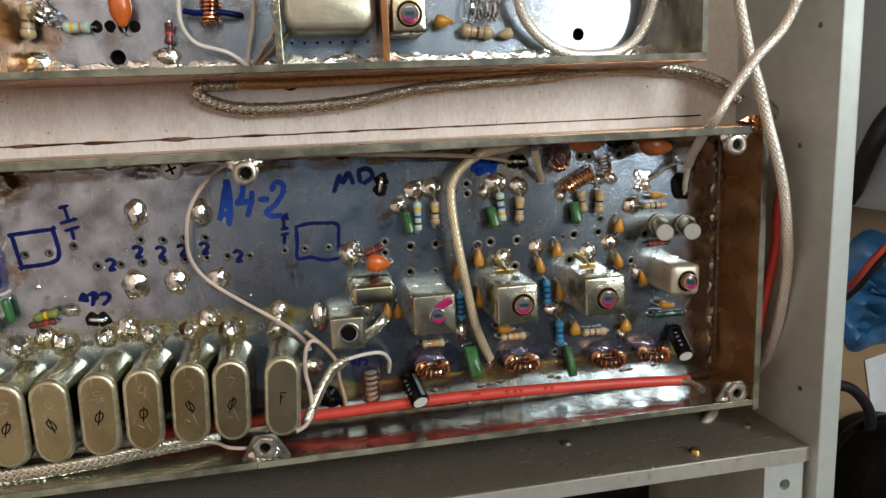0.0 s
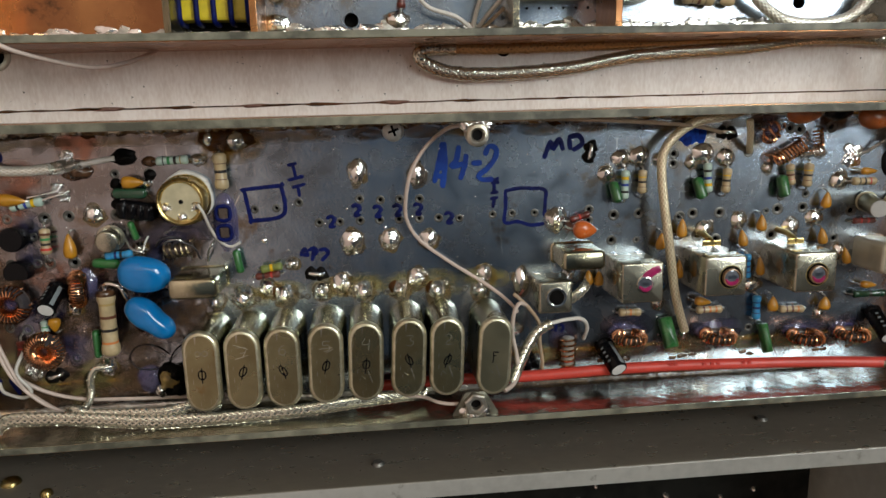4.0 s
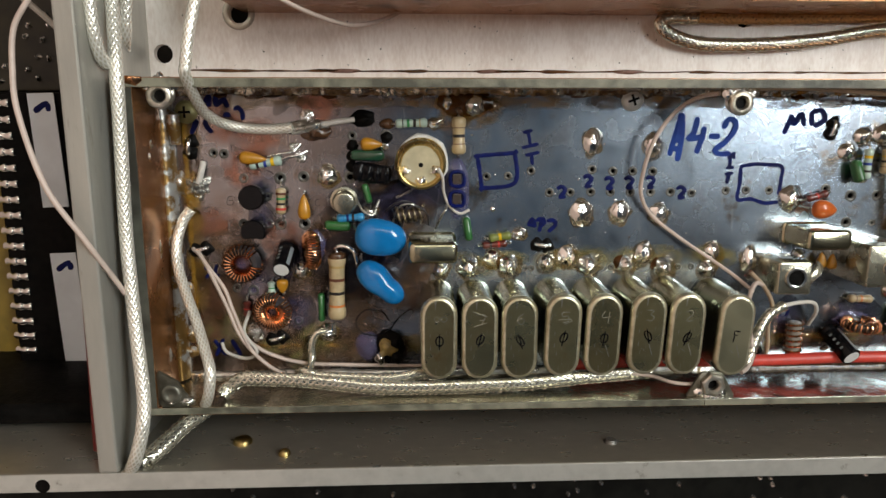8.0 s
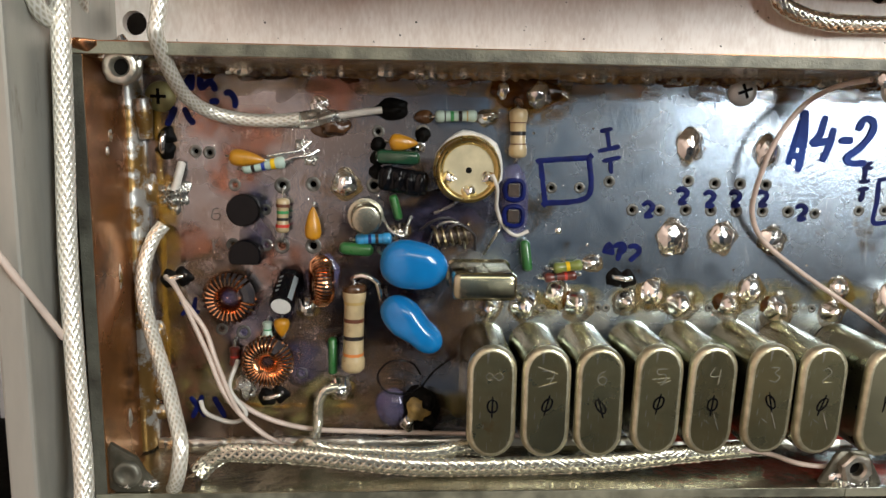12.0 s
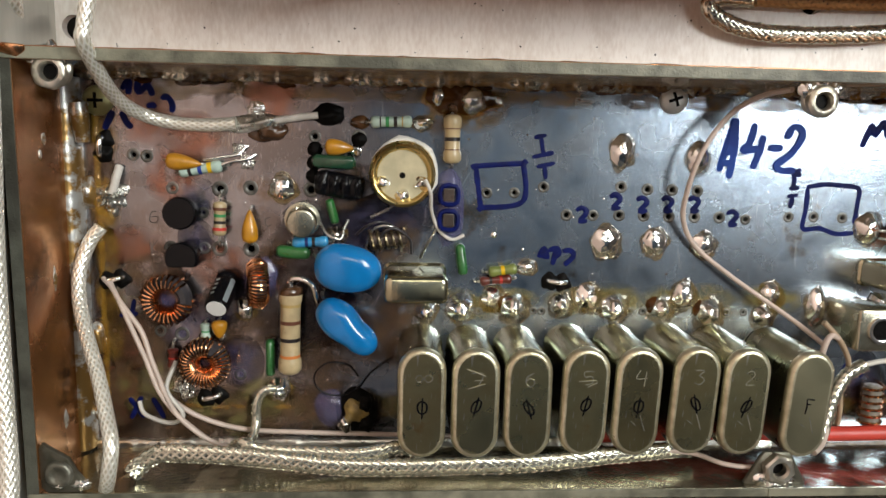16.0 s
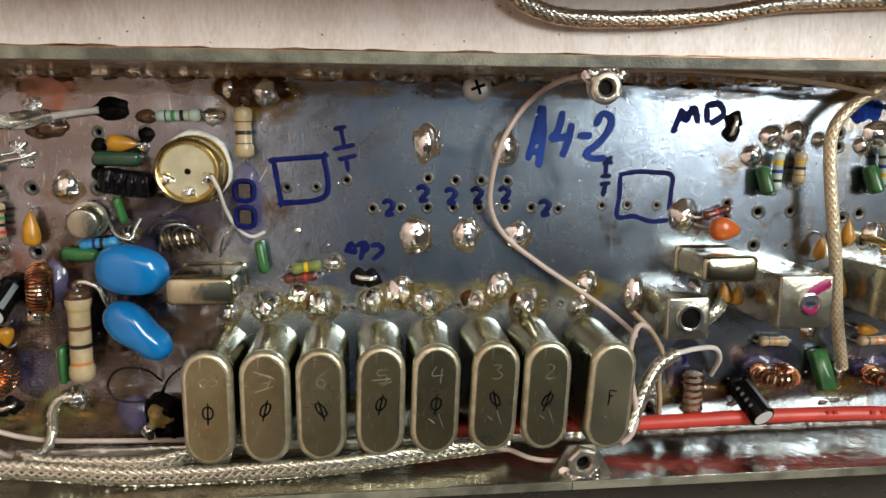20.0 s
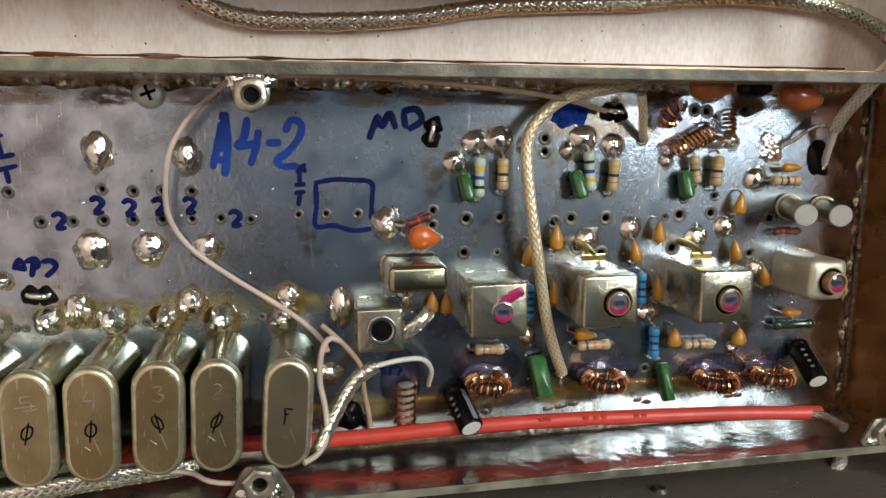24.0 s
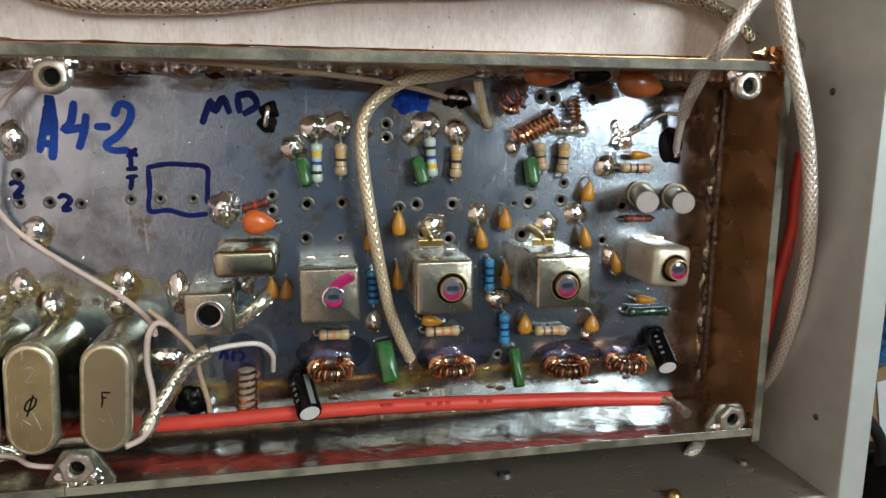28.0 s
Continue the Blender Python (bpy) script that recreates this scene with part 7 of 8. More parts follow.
toroid(145.4, -44.0, 4.3, 4.5, 2.1, 2.5, 20, 180, 88, DARKCORE, 0.27, 0.14, "toroid coil of copper wire leaning on the board", phase=-math.pi / 2)
toroid(159.0, -44.1, 3.9, 4.3, 2.0, 2.4, 16, 180, 88, DARKCORE, 0.27, 0.16, "toroid coil of copper wire leaning on the board", phase=-math.pi / 2)
coil(80.7, -41.1, 2.6, 80.4, -49.2, 3.0, 2.0, 6, 0.3, "copper coil with a pale grey core beside the red sleeve", None, PALECORE)
sleeve = wire_run("red_sleeve", [(24.8, -51.5, 2.2), (49.5, -50.6, 3.0), (63.8, -50.5, 4.0), (76.4, -50.1, 4.8), (91.4, -49.5, 5.4), (108.2, -49.3, 6.0), (125.4, -49.4, 7.0), (147.0, -49.9, 8.0), (166.4, -50.7, 9.4)], 1.45, RED, "long bright red insulating sleeve along the tray wall", "sleeve", 16)
for bx, by, bz in ((106.7, -48.4, 7.5), (108.0, -48.4, 7.5), (115.6, -48.5, 8.0), (117.7, -48.6, 8.0), (119.3, -48.6, 8.0), (126.0, -48.6, 8.5), (127.6, -48.7, 8.5)):
    part("print_bar", box("print_bar", -0.45, 0.45, -0.35, 0.35, -0.12, 0.06, BAND["red"], 0.02), sleeve, "faint dark print", mm(bx, by, bz, 0, 0, 2))
sl = thing("braid_end", 0, 0, 0, 0, "tinned braid end leaving the red sleeve", "braid")
part("braid", braid("braid", [(164.1, -50.7, 9.6), (165.5, -50.5, 11.6), (166.1, -50.6, 14.0), (166.2, -50.8, 16.6)], 0.95, FLAT_BRAID, 8, 2.0, 0.8, 48, 0.2, 0.2), sl)
# wires at the middle
wire_run("hookup_wire", [(65.0, -26.7, 9.0), (68.1, -29.7, 9.0), (70.9, -33.4, 8.0), (72.0, -36.0, 7.0), (72.5, -41.1, 5.0), (73.4, -46.1, 4.0), (73.6, -48.9, 3.4)], 0.5, BROWNWIRE, "tan wire ending in a soldered lug")
drop(73.4, -49.4, 0.9, 1.6, 3.6, "soldered lug at a wire end")
wire_run("hookup_wire", [(68.1, -29.7, 9.0), (66.3, -29.1, 9.5), (64.9, -31.3, 10.0), (64.4, -36.5, 10.0), (65.2, -41.4, 11.0), (65.3, -46.0, 12.5), (63.7, -48.4, 14.0), (61.1, -49.0, 16.0)], 0.55, PINKWIRE, "looped pinkish wire beside the crystals")
wire_run("hookup_wire", [(85.5, -42.5, 0.3), (85.6, -38.3, 3.0), (83.4, -35.4, 5.0), (78.9, -34.9, 6.5), (74.8, -35.3, 7.5)], 0.5, WHITEWIRE, "white wire bent down to the board")
cable([(74.8, -35.3, 7.5), (71.2, -37.2, 8.0), (68.6, -40.3, 9.0), (66.1, -44.1, 11.0), (63.7, -48.3, 13.0)], 1.0, FLAT_BRAID, "loose twisted braid beside the crystals", 5, 1.8, 0.95, 0.5, 36)
lamp_d = thing("glass_diode", 69.8, -47.7, 0, 20, "small dark glassy component by the red sleeve", "diode")
part("body", lump("body", 2.6, 2.2, 2.0, BLACK, 4, 0.3), lamp_d)
cable([(79.2, -31.8, 3.2), (80.6, -30.4, 4.2), (82.6, -28.8, 4.6), (84.6, -27.2, 3.8), (86.2, -26.0, 1.6)], 0.95, FLAT_BRAID, "short crumpled tinned braid beside the open coil can", 7, 2.0, 0.5, 0.4)
drop(81.0, -24.6, 1.3, 1.5, 2.2, "solder joint at the foot of the small crystal", 0.3)
# tan cables on the right
cable([(124.4, 16.1, 4.0), (118.6, 14.7, 5.0), (112.1, 13.7, 5.0), (107.4, 11.1, 5.0), (104.2, 7.6, 5.0), (103.2, 3.5, 5.0), (103.8, -4.8, 5.5), (105.5, -16.4, 6.0), (107.8, -28.3, 5.0), (110.0, -35.1, 3.6), (112.7, -41.3, 1.6)], 1.08, TAN_BRAID, "tarnished tan braided cable bent across the board", 8, 1.5)
cable([(124.9, 13.7, 6.0), (125.8, 10.7, 5.0), (127.5, 7.0, 2.0), (128.5, 5.6, 0.3)], 0.8, TAN_BRAID, "short tarnished cable end entering the board", 8, 1.5)
wire_run("hookup_wire", [(58.9, 15.6, 16.0), (68.9, 15.7, 16.0), (82.1, 15.1, 14.0), (93.4, 14.3, 12.0), (105.1, 13.3, 8.0), (113.5, 12.2, 4.0), (119.8, 10.7, 1.8)], 0.5, BROWNWIRE, "long tan wire along the rear wall")
cable([(188.7, 54.4, 24.0), (184.9, 47.2, 23.0), (181.3, 39.7, 22.0), (174.9, 33.4, 22.0), (169.3, 25.7, 21.0), (165.9, 20.0, 20.3), (165.9, 15.9, 15.0), (166.6, 13.0, 11.0), (167.4, 10.2, 7.0), (168.1, 7.4, 4.0)], 1.15, BRAID, "silvery braided cable entering over the tray wall")
pg = thing("cable_end", 0, 0, 0, 0, "stripped cable end in a dark notch of the board", "cable end")
part("notch", lump("notch", 2.3, 3.2, 0.6, MATT, 3, 0.3), pg, "black sealed notch", mm(168.2, 1.4, 0, 0, 0, 10))
part("core", tube("core", [(168.2, 7.9, 4.2), (168.3, 4.9, 3.0), (168.7, 2.2, 1.6), (169.3, 0.2, 0.3)], 0.75, WHITEWIRE, 8), pg, "white inner insulation")
part("solder", lump("solder", 0.9, 1.1, 1.0, SOLDER, 5, 0.3), pg, "", mm(169.5, -0.0, 0, 0, 0, 0))
wire_run("bare_wire", [(168.6, 7.7, 4.0), (164.6, 7.9, 3.0), (161.1, 5.4, 1.6), (158.1, 3.4, 0.5)], 0.45, DULL, "twisted screen wire soldered to the board")
# cables outside the right wall
cable([(170.2, 55.5, 19.0), (170.7, 47.8, 20.0), (174.1, 34.9, 20.0), (176.9, 26.3, 20.5), (179.1, 18.0, 21.0), (181.4, 9.1, 22.0), (183.8, -0.1, 22.0), (185.2, -10.6, 22.0), (186.9, -20.7, 20.0), (187.5, -33.5, 17.0), (188.4, -44.2, 12.0), (189.3, -51.3, 7.0), (191.2, -56.8, 2.0)], 1.25, BRAID, "silvery braided cable bowed along the end wall")

cable([(169.1, -66.5, 10.0), (173.4, -63.9, 8.0), (178.4, -64.1, 3.0), (182.4, -65.4, -2.0)], 1.35, BRAID, "braided pigtail leaving under the tray")
wire_run("red_wire", [(189.4, 0.6, 13.0), (188.8, -6.1, 13.0), (188.7, -14.1, 13.0), (187.2, -22.2, 13.0), (185.7, -30.4, 13.0), (185.0, -39.1, 12.0)], 1.25, RED, "thick red insulated wire between tray and side wall")
cable([(184.6, 23.1, 12.0), (191.0, 18.1, 10.0), (194.8, 10.6, 8.0), (196.5, 3.7, 6.0)], 1.0, FLAT_BRAID, "tinned braided strap behind the cable", 8, 2.2, 0.6, 0.12)
# braid on the base plate
cable([(187.2, 23.6, -2.5), (183.8, 27.4, -3.5), (176.0, 31.0, -4.0), (165.9, 33.0, -4.0), (146.4, 33.6, -4.0), (129.1, 31.8, -4.0), (113.9, 31.1, -4.0), (97.7, 30.0, -4.0), (83.3, 27.7, -4.0), (69.3, 26.6, -4.0), (55.7, 26.6, -4.0), (48.0, 28.3, -4.0), (44.3, 30.9, -4.0), (46.1, 32.8, -4.0), (53.6, 32.9, -5.0)], 1.3, FLAT_BRAID, "long tinned braid looped on the base plate", 8, 2.2, 0.6, 0.12)
cable([(53.6, 32.9, -4.5), (67.0, 32.7, -4.5), (83.6, 33.0, -4.5), (100.8, 33.4, -4.5), (121.7, 33.8, -4.5), (140.3, 33.8, -4.5), (166.1, 33.6, -4.5)], 1.1, DARK_BRAID, "flux-stained braid under the upper tray edge", 6, 2.6, 0.7, 0.3)

# ---- upper tray at the back ----
ut = thing("rear_module_tray", 55, 70, -7, 0, "second tinned tray with compartments behind the first", "module tray")
UX0, UX1, UY0, UY1 = -54.6, 164.5, 33.6, 110.0


def ut_part(name, x0, x1, y0, y1, z0, z1, material, bevel=0.1, label=""):
    return part(name, box(name, x0 - 55, x1 - 55, y0 - 70, y1 - 70, z0 + 7, z1 + 7, material, bevel), ut, label)


UHOLES = [(28.4, 39.2, 1.7), (139.1, 42.0, 1.6)]
part("board", holed_plate("board", UX0, UX1, UY0, UY1, -1.5, 0, UHOLES, TIN, 55, 70, -7), ut)
# same added black backing behind the holes of the rear board
ut_part("board_core", UX0, UX1, UY0, UY1, -4.0, -3.0, MATT, 0)
for x0, x1, y0, y1, m in ((UX0, UX1, UY0, UY0 + 1.6, TINWALL), (UX0, UX0 + 1.6, UY0 + 1.6, UY1, COPPER), (UX1 - 1.6, UX1, UY0 + 1.6, UY1, TINWALL), (UX0, UX1, UY1, UY1 + 1.6, TINWALL)):
    w = ut_part("wall", x0, x1, y0, y1, -7, 17.75, m)
    part("wall_edge", box("wall_edge", x0 - 54.95, x1 - 55.05, y0 - 69.95, y1 - 70.05, 24.75, 25, EDGE, 0.06), w, "grey-green cut edge of the board")
ut_part("outer_foil", UX0, UX1, UY0 - 0.15, UY0 - 0.02, -6.9, 17.6, COPPER, 0.02, "bare brown copper on the outer face")
for x0, m in ((-10.4, TINWALL), (7.4, COPPER), (64.0, TINWALL), (87.3, COPPER)):
    ut_part("partition", x0, x0 + 1.5, UY0 + 1.7, UY1, -1, 14.5, m)
random.seed(8)
for i in range(56):
    me = cached(("ul", i % 8), lambda i=i: lump("solder_lump", 2.4 + 0.4 * (i % 3), 0.9 + 0.25 * (i % 4), 0.35, (SOLDER, DULL)[i % 2], i + 2.2, 0.4, 28, 7, 0.1, 0.2))
    part("solder_lump", me, ut, "", mm(UX0 + 5 + i * 3.75 + random.uniform(-1, 1) - 55, UY0 + 2.9 + random.uniform(-0.4, 0.8) - 70, 7, 0, 0, random.uniform(-25, 25)))
part("solder_seam", tube("solder_seam", [(UX0 - 52 + 6 * i, UY0 - 67.8, 7) for i in range(36)], 0.9, SOLDER, 10, 0.7, lambda f: 0.7 + 0.9 * abs(noise.noise(Vector((f * 60, 9, 0))))), ut)
ut_part("copper_sheet", UX0 + 1.7, -10.4 - 0.1, UY0 + 1.7, UY1, 0.05, 0.15, COPPER, 0.02, "bare reddish copper sheet")
# near-black sheet covering the tinned bottom of this one compartment
ut_part("dark_sheet", -10.4 + 1.6, 7.4 - 0.1, UY0 + 1.7, UY1, 0.05, 0.15, DARKPCB, 0.02, "dark thin sheet over the bottom of the coil compartment")
yc = thing("navy_wound_coil", -1.4, 41.1, 0, 0, "yellow coil former wound with thick dark blue wire", "coil")
part("former", box("former", -8.5, 8.5, -2.2, 2.2, 1.0, 6.4, mat("yellow_tape", (0.7, 0.55, 0.02), 0.4), 0.5), yc, "bright yellow former")
for k in range(5):
    x = -7.4 + k * 3.7
    part("turn", tube("turn", [(x, -2.8, 0.6), (x, -2.7, 6.6), (x, 0, 7.2), (x, 2.7, 6.6), (x, 2.8, 0.6)], 0.6, INK, 8, 0.8), yc, "dark blue wire turn")
part("foot", loft("foot", [(rounded(16, 7, 2), 0, 0, -0.5), (rounded(15, 6, 2), 1.4, 0, -0.5)], MATT), yc)
resistor(11.1, 43.8, 2.5, 11.8, 50.2, 2.5, 3.0, BEIGE, ("black", "brown", "gold"), "beige resistor in the rear tray", (0.6, 0.6))
resistor(18.6, 45.6, 2.0, 23.4, 45.7, 2.0, 2.4, TEAL, ("yellow", "orange"), "pale resistor in the rear tray")
for x, y in ((24.7, 46.0), (27.5, 46.0), (30.2, 45.9), (32.8, 45.9)):
    drop(x, y, 0.95, 1.1, 0.12, "dark ringed hole in the rear tray", material=MATT)
bead_cap(31.0, 49.0, 4.0, 8.0, 5.0, 3.6, 90, ORANGE, "orange dipped capacitor in the rear tray", neck=0.9)
resistor(40.1, 41.8, 1.8, 40.5, 46.2, 1.8, 2.0, MAROON, ("black", "red", "black"), "dark red resistor in the rear tray")
drop(39.0, 39.1, 2.0, 1.6, 1.0, "broad solder joint in the rear tray", 0.5)
drop(11.0, 38.5, 2.6, 1.8, 1.0, "broad solder joint in the rear tray", 0.4)
wire_run("hookup_wire", [(43.4, 51.9, 4.0), (43.4, 45.8, 4.0), (46.2, 41.5, 4.0), (52.9, 39.3, 3.0), (56.9, 36.3, 2.0)], 0.55, WHITEWIRE, "white wire looped in the rear tray")
wire_run("hookup_wire", [(60.2, 52.7, 6.0), (59.1, 45.5, 5.0), (57.6, 40.1, 3.0), (56.8, 36.1, 1.0)], 0.55, WHITEWIRE, "white wire in the rear tray")
wire_run("hookup_wire", [(65.0, 52.6, 6.0), (63.8, 44.2, 5.0), (60.7, 40.1, 3.0), (58.2, 36.8, 1.0)], 0.55, WHITEWIRE, "white wire beside the partition")
coil(49.6, 45.9, 3.0, 50.1, 52.0, 3.0, 2.0, 7, 0.35, "copper coil in the rear tray")
rcn = thing("relay_can", 76.3, 49.0, 0, 0, "large rounded metal can in the rear tray", "can")
part("can", loft("can", [(rounded(20.5, 12, 3), 0, 0, 0), (rounded(20.5, 12, 3), 10.0, 0, 0), (inset(rounded(20.5, 12, 3), 0.5), 10.8, 0, 0), (inset(rounded(20.5, 12, 3), 1.6), 11.2, 0, 0)], DULLCAN), rcn)
for k in range(7):
    x0 = -9.0 + 3 * k
    part("rivet_dot", cached("rdot", lambda: lathe("rivet_dot", [(0.35, 0), (0.3, 0.1), (0.05, 0.1)], MATT, 8)), rcn, "", mm(x0, -7.6, 0, 0, 0, 0))
shield_can(94.1, 46.0, 8.0, 8.0, 11.0, 0, 2.2, "square coil can in the rear tray", None, True, (0, 0), 0.6, 0.4)
bead_cap(103.6, 45.4, 3.0, 4.6, 3.2, 2.6, 178, YELLOW, "yellow dipped capacitor in the rear tray")
resistor(108.6, 43.3, 2.0, 115.4, 42.5, 2.0, 3.0, BEIGE, ("brown", "brown", "black"), "beige resistor in the rear tray")
bead_cap(119.3, 42.2, 2.0, 3.6, 2.8, 2.6, 10, BEIGE, "small beige capacitor in the rear tray")
coil(109.8, 48.3, 3.0, 117.5, 47.7, 3.0, 2.3, 4, 0.4, "silvery wire coil in the rear tray", SOLDER)
coil(13.9, 47.0, 3.0, 16.6, 50.1, 3.0, 2.2, 3, 0.4, "silvery wire coil beside a resistor in the rear tray", SOLDER)
wire_run("hookup_wire", [(44.2, 48.6, 3.0), (47.3, 48.0, 4.0), (51.1, 48.2, 4.0), (54.8, 47.8, 3.0), (56.4, 47.8, 1.0)], 0.7, INK, "dark blue wire behind a coil in the rear tray")
wire_run("hookup_wire", [(67.9, 52.8, 5.0), (66.9, 44.3, 4.0), (63.6, 40.6, 3.0), (59.3, 36.8, 1.0)], 0.45, BROWNWIRE, "tan wire along the partition in the rear tray")
cable([(121.3, 53.6, 6.0), (122.5, 47.3, 5.0), (126.5, 41.8, 4.0), (133.5, 37.7, 3.0), (141.9, 36.5, 3.0), (149.6, 37.7, 3.0), (154.3, 41.7, 4.0), (156.9, 48.3, 5.0), (157.3, 53.5, 6.0)], 1.25, BRAID, "silvery braided cable bent to a U in the rear tray")

# ---- behind the left side wall and below the front wall ----
lb = thing("left_circuit_board", -112, -20, -28, 0, "yellowish circuit board with soldered pins beside the chassis wall", "circuit board")
part("board", box("board", -50, -14.0, -43, 35.5, 0, 1.6, YELLOWPCB, 0.2), lb)
part("block", box("block", -10.0, 9.5, -42, 35.5, 0, 9, MATT, 0.6), lb, "black connector block")
# added black block; stands for shade that falls on the front plate here
part("end_block", loft("end_block", [(rounded(60, 7, 2.5), 0, -2, -39.4), (rounded(60, 7, 2.5), 30, -2, -39.4), (rounded(52, 5, 2.0), 36, -4, -39.6)], MATT), lb, "added black block standing for the deep shade beside the front plate")
for k in range(18):
    part("pin", cached("lpin", lambda: tube("pin", [(-3.6, 0, 0.2), (-2.4, 0, 0.9), (0, 0, 1.1), (1.6, 0, 1.0)], 1.0, SOLDER, 9, 0.5, lambda f: 0.7 + 0.5 * abs(math.cos(f * 7)))), lb, "soldered pin", mm(-6.4, -37 + k * 4.1, 8.4, 0, 0, 0))
random.seed(5)
for k in range(46):
    part("pin", cached(("lp", k % 4), lambda k=k: lump("pin", 0.8, 0.7, 1.1, SOLDER, k, 0.4, 12, 4)), lb, "", mm(random.uniform(-30, 4), random.uniform(38, 70), 1.6, 0, 0, random.uniform(0, 90)))
part("rear_board", box("rear_board", -50, 12, 36, 90, 0.0, 1.6, DARKYELLOW, 0.2), lb, "dark yellowish rear board")
for y0, l in ((-40.0, 34.0), (6.2, 29.0)):
    tag = part("paper_tag", box("paper_tag", -3.3, 3.3, y0, y0 + l, 10.0, 10.25, PAPER, 0.05), lb, "white paper tag with a blue figure 1", mm(4.6, 0, 0, 0, 0, 2))
    ob = part("tag_figure", ribbon("tag_figure", [[(-2.0, l - 4.6), (0.4, l - 3.0), (1.9, l - 2.6)], [(1.7, l - 2.6), (1.5, l - 4.6)]], 1.5, INK), tag)
    ob.matrix_basis = mm(0, y0, 10.27, 0, 0, 0)
wire_run("red_wire", [(-84.8, -63, 20), (-84.8, -48, 19), (-84.6, -16, 17), (-84.4, 10, 6), (-84.4, 40, -8)], 1.3, DARKRED, "dark red wire beside the chassis wall")
wire_run("hookup_wire", [(-88, -62, 4), (-86.8, -50, 6), (-86.6, -30, 4), (-88, -10, -6)], 0.5, PINKWIRE, "thin pale wire beside the chassis wall")
wire_run("hookup_wire", [(-130, 40, -8), (-118, 44, -4), (-104, 36, -6), (-92, 20, -14), (-88, 4, -26)], 0.7, WHITEWIRE, "pale wire looped over the side board")
pb = thing("lower_circuit_board", 40, -105, -40, 0, "dark circuit board with soldered pins below the front wall", "circuit board")
part("board", box("board", -190, 140, -32, 36, 0, 1.6, DARKPCB, 0.2), pb)
random.seed(4)
for k in range(150):
    part("pin", cached(("bp", k % 3), lambda k=k: lump("pin", 0.8, 0.8, 1.4, SOLDER, k, 0.3, 8, 3)), pb, "", mm(random.uniform(-150, 120), random.uniform(-20, 30), 1.6, 0, 0, 0))
for x in (-42.0, -31.0, 168.0):
    t = thing("yellow_spacer", x, -76, -38.4, 0, "yellowish plastic spacer under the front wall", "spacer", "yellow spacers")
    part("body", box("body", -2.2, 2.2, -6, 6, 0, 30, YELLOWPCB, 0.4), t)
# outside the right wall
wire_run("black_cable", [(275.9, 21.4, -40.0), (269.1, 14.8, -40.0), (266.3, 7.1, -42.0), (268.4, -4.6, -50.0), (274.1, -14.4, -60.0)], 3.6, RUBBER, "thick black cable beside the chassis", "cable", 12)
wire_run("black_cable", [(273.0, -90.6, -60.0), (281.1, -94.0, -60.0), (288.4, -102.3, -60.0), (292.4, -112.4, -62.0), (291.1, -121.8, -66.0), (286.5, -125.7, -70.0)], 2.2, RUBBER, "black cable loop on the desk", "cable", 12)
wire_run("thin_wire", [(275.5, -28.0, -40.0), (271.4, -35.7, -44.0), (270.1, -44.5, -50.0), (273.0, -52.6, -60.0)], 1.1, RED, "thin dark red lead beside the chassis", "wire", 8)
wire_run("thin_wire", [(277.7, -31.6, -42.0), (274.3, -39.6, -46.0), (273.4, -48.1, -52.0), (275.0, -56.8, -62.0)], 1.1, RUBBER, "thin black lead beside the chassis", "wire", 8)
bag = thing("blue_bag", 306.4, -59.5, -77.5, 0, "crumpled blue plastic on the desk beside the chassis", "bag")
part("film", splash("film", 24, BLUECLOTH, 3.7, 14, 60, 16, 0.4), bag)
dev = thing("black_device", 302.2, -137.3, -77.5, 0, "dark rounded instrument case on the desk", "instrument")
part("case", lathe("case", [(24, 0), (26, 6), (26, 20), (22, 26), (8, 28), (0.1, 28)], MATT, 36), dev)
part("rim", lathe("rim", [(26.2, 8), (27, 9), (27, 12), (26.2, 13)], BLACK, 36, caps=False), dev, "raised rim")
pap = thing("paper_sheet", 322.0, -107.7, -77.6, 12, "sheet of white paper on the desk", "paper")
part("sheet", box("sheet", -16, 16, -22, 22, 0, 0.3, PAPER, 0.05), pap)
cse = thing("grey_case", 304.1, 33.7, -77.8, 4, "pale blue-grey equipment case behind the chassis", "case")
part("body", box("body", -34, 60, -50, 90, 0, 60, mat("pale_grey_case", (0.5, 0.54, 0.6), 0.5, 0.0, 0.04, 40), 4), cse)
part("edge_trim", box("edge_trim", -35.2, -34.0, -48, 88, 50, 56, GREY, 0.4), cse, "grey edge strip")

# ---- specks and stains on the board ----
def film_patch(x, y, a, b, rz, material, k=[0]):
    k[0] += 1
    me = cached(("film", material.name), lambda: lathe("stain", [(1.0, 0.0), (0.6, 0.012), (0.02, 0.015)], material, 30))
    part("stain", me, BOARD, "", mm(x - 53, y + 18, 7.006 + 0.002 * (k[0] % 14), 0, 0, rz) @ Matrix.Diagonal((a, b, 1, 1)))


random.seed(17)
for px, py in ((-59.1, 8.8), (-54.7, -2.0), (-63.2, -15.3), (-51.6, 4.1), (-62.2, -34.2), (-65.7, -42.9), (-46.4, -19.3), (-36.6, 12.3)):
    film_patch(px, py, random.uniform(5, 8), random.uniform(3.5, 6), random.uniform(0, 90), COPPER_FILM)
for y in (-46, -40, -33, -25, -17, -9, -2, 5, 10):
    film_patch(X0 + 5.4, y, 2.8, 5.0, random.uniform(-12, 12), AMBER_FILM if y % 2 else BROWN_FILM)
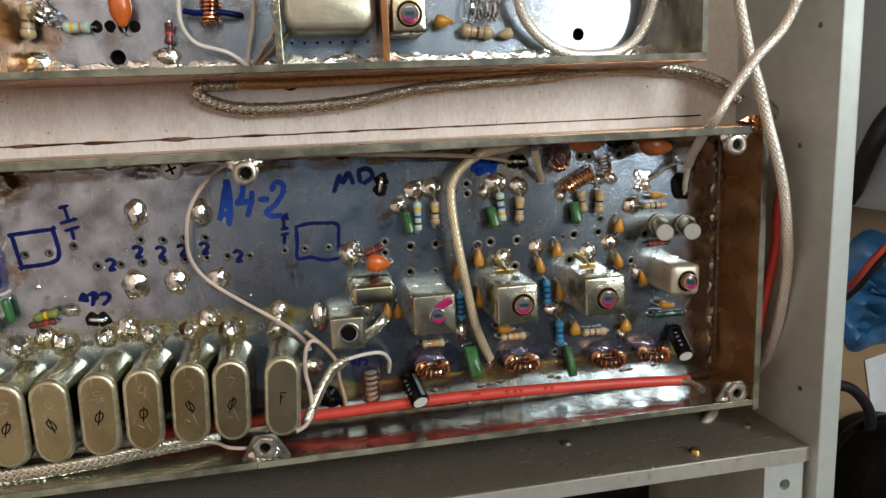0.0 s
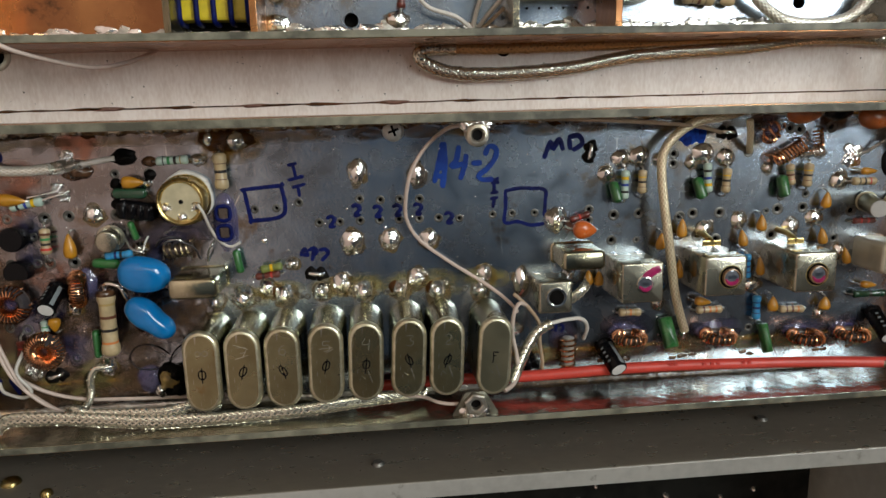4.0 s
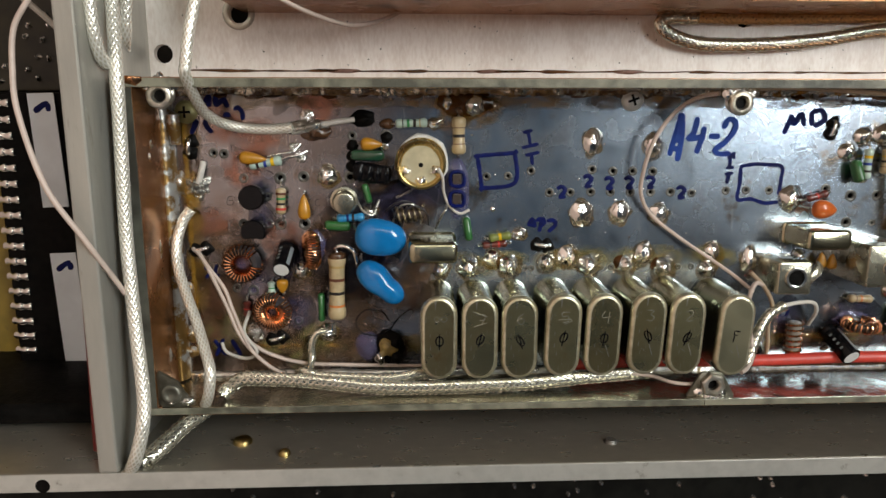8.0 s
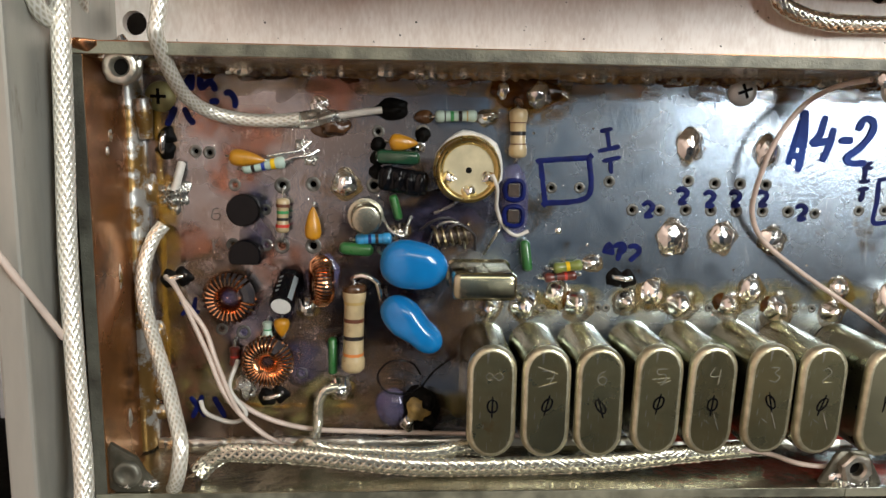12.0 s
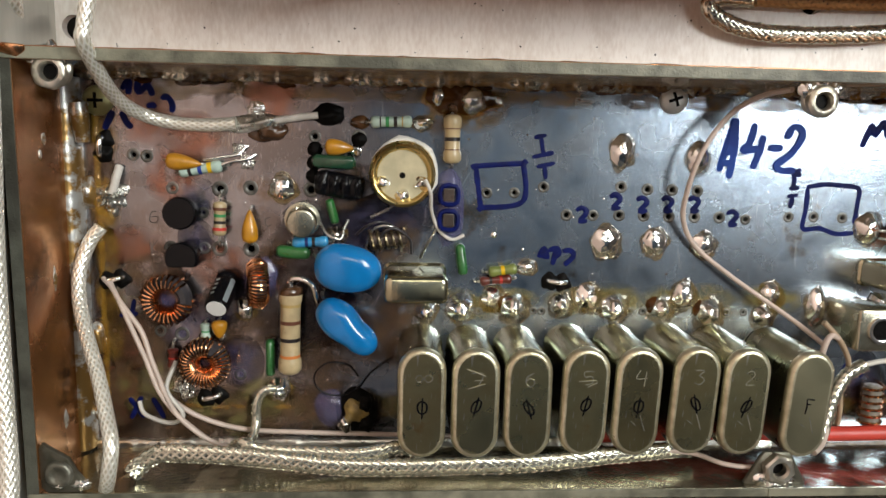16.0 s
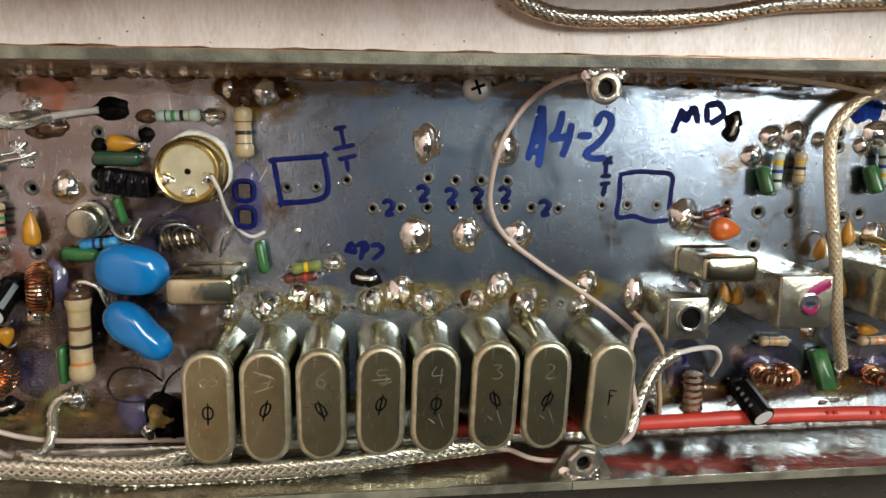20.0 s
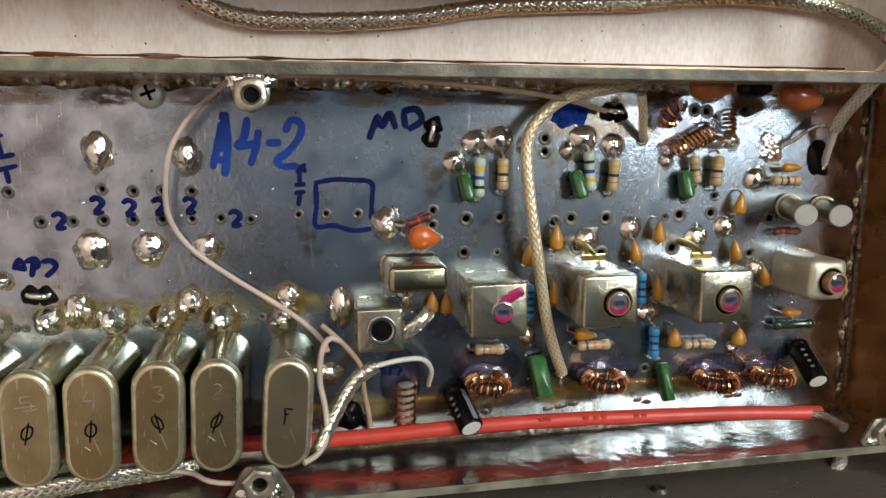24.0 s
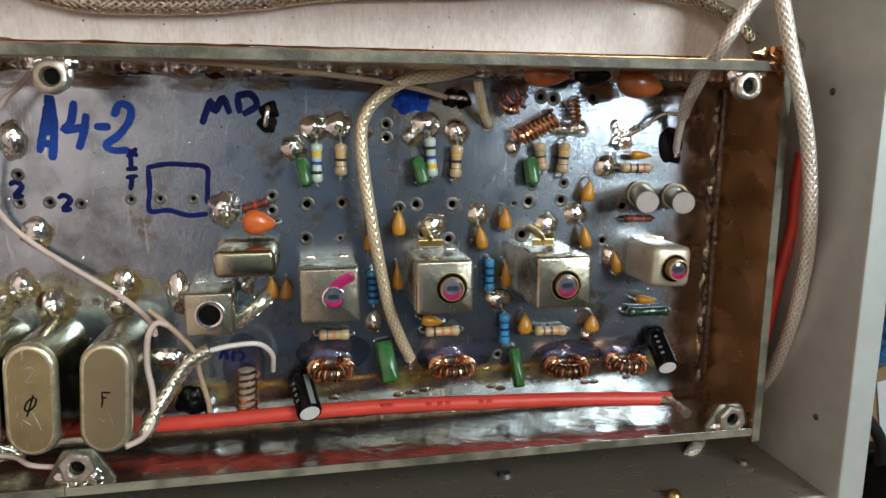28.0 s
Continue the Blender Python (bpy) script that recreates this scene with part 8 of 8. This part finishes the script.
for x in range(-58, 172, 11):
    film_patch(x + random.uniform(-4, 4), Y1 - 4.6, random.uniform(5, 9), random.uniform(1.2, 2.2), 0, AMBER_FILM if x % 3 else BROWN_FILM)
for x in range(-60, 172, 9):
    film_patch(x + random.uniform(-4, 4), Y0 + 7.5, random.uniform(5, 9), random.uniform(2, 3.6), 0, YELLOW_FILM if x % 2 else BROWN_FILM)
for px, py in ((-0.8, -25.9), (7.8, -25.2), (19.7, -25.2), (28.4, -24.9), (38.4, -25.0), (48.4, -25.0), (58.5, -24.3), (60.8, -24.4)):
    film_patch(px, py, random.uniform(5, 7), random.uniform(2.6, 3.6), random.uniform(-20, 20), YELLOW_FILM)
for px, py, m in ((-17.0, -9.5, DARK_FILM), (-22.0, -10.5, DARK_FILM), (-29.5, -17.5, DARK_FILM), (-27.0, -24.0, DARK_FILM), (-13.0, -26.5, BROWN_FILM), (-28.0, -35.0, BROWN_FILM), (-41.0, -31.0, BROWN_FILM), (-20.5, -49.0, DARK_FILM), (-27.5, -30.0, DARK_FILM), (-44.0, -24.5, DARK_FILM), (-37.0, -25.0, DARK_FILM), (-30.0, -11.0, DARK_FILM), (-53.0, -30.0, PURPLE_FILM), (*(-14.6, -13.7), BROWN_FILM), (*(-18.8, -11.6), PURPLE_FILM), (*(-22.8, -4.4), BROWN_FILM), (*(-21.5, -48.1), BROWN_FILM), (*(-4.6, 11.1), AMBER_FILM), (*(0.5, 10.8), AMBER_FILM)):
    film_patch(px, py, 6.5, 4.5, random.uniform(0, 90), m)
for px, py, a, b, m in ((-62.0, -33.0, 7, 9, BROWN_FILM), (-60.5, -42.0, 8, 6, YELLOW_FILM), (-50.0, -48.0, 10, 5, BROWN_FILM), (-33.0, -47.5, 10, 5, BROWN_FILM), (-40.0, -46.0, 9, 5, YELLOW_FILM), (-28.0, -40.0, 8, 6, BROWN_FILM), (-17.0, -33.0, 6, 7, BROWN_FILM), (-59.0, -20.0, 6, 6, BROWN_FILM), (-34.0, -30.0, 7, 6, DARK_FILM), (-24.0, -22.0, 8, 6, DARK_FILM), (-35.0, -16.5, 6, 4, BROWN_FILM), (-44.0, 13.2, 4.5, 1.6, BROWN_FILM)):
    film_patch(px, py, a, b, random.uniform(0, 60), m)
for y in range(-36, 12, 7):
    film_patch(X1 - 7, y, 4.5, 6.5, random.uniform(-10, 10), BROWN_FILM)

random.seed(11)
verts, faces = [], []
for k in range(260):
    x, y, s = random.uniform(X0 + 8, X1 - 8), random.uniform(Y0 + 5, Y1 - 5), random.choice((0.09, 0.12, 0.16, 0.26))
    b = len(verts)
    for a in range(6):
        d = s * random.uniform(0.7, 1.2)
        verts.append((x + d * math.cos(a * math.pi / 3), y + d * math.sin(a * math.pi / 3), 0.0))
    verts.append((x, y, s * 0.7))
    faces += [(b + a, b + (a + 1) % 6, b + 6) for a in range(6)]
specks = tagged(new("solder_specks", mesh("solder_specks", verts, faces, SOLDER)), "tiny scattered solder specks on the tinned board", "solder specks", kind="stuff")
specks.location = (0, 0, 0.01 * MM)
for k in range(16):
    x, y = random.uniform(X0 + 14, X1 - 14), Y0 + 7 + abs(random.gauss(0, 1.2))
    part("flux_stain", cached(("fs", k % 7), lambda k=k: lump("flux_stain", 1.6, 0.4, 0.14, FLUX, k + 80, 0.5, 24, 4, 0.03)), tray, "", mm(x - 53, y + 18, 7, 0, 0, random.uniform(-15, 15)))
for k in range(14):
    x, y = random.uniform(66, X1 - 16), Y0 + 4.3 + random.uniform(-0.4, 0.6)
    part("burnt_spot", cached(("bs", k % 4), lambda k=k: lump("burnt_spot", 0.9, 0.45, 0.2, BURN, k + 60, 0.4, 14, 3, 0.03)), tray, "", mm(x - 53, y + 18, 7, 0, 0, 0))


def flakes(name, count, xs, ys, z, sizes, material, label):
    """Loose crumbs of dirt, flat and angular, scattered over a surface."""
    v, f = [], []
    for k in range(count):
        x, y, s = random.uniform(*xs), random.uniform(*ys), random.choice(sizes)
        b, n = len(v), 5
        for a in range(n):
            d = s * random.uniform(0.5, 1.3)
            v.append((x + d * math.cos(a * 2 * math.pi / n), y + d * math.sin(a * 2 * math.pi / n), z))
        v.append((x, y, z + s * 0.5))
        f.extend((b + a, b + (a + 1) % n, b + n) for a in range(n))
    tagged(new(name, mesh(name, v, f, material, False)), label, "dirt", kind="stuff")


flakes("board_crumbs", 170, (X0 + 7, X1 - 6), (Y0 + 4, Y1 - 4), 0.01, (0.07, 0.1, 0.14, 0.22), BURN, "dark crumbs of flux and dirt on the tinned board")
flakes("plate_crumbs", 95, (-70, 180), (20.5, 33.0), -6.99, (0.07, 0.09, 0.12, 0.2), MATT, "dark crumbs and specks on the base plate")
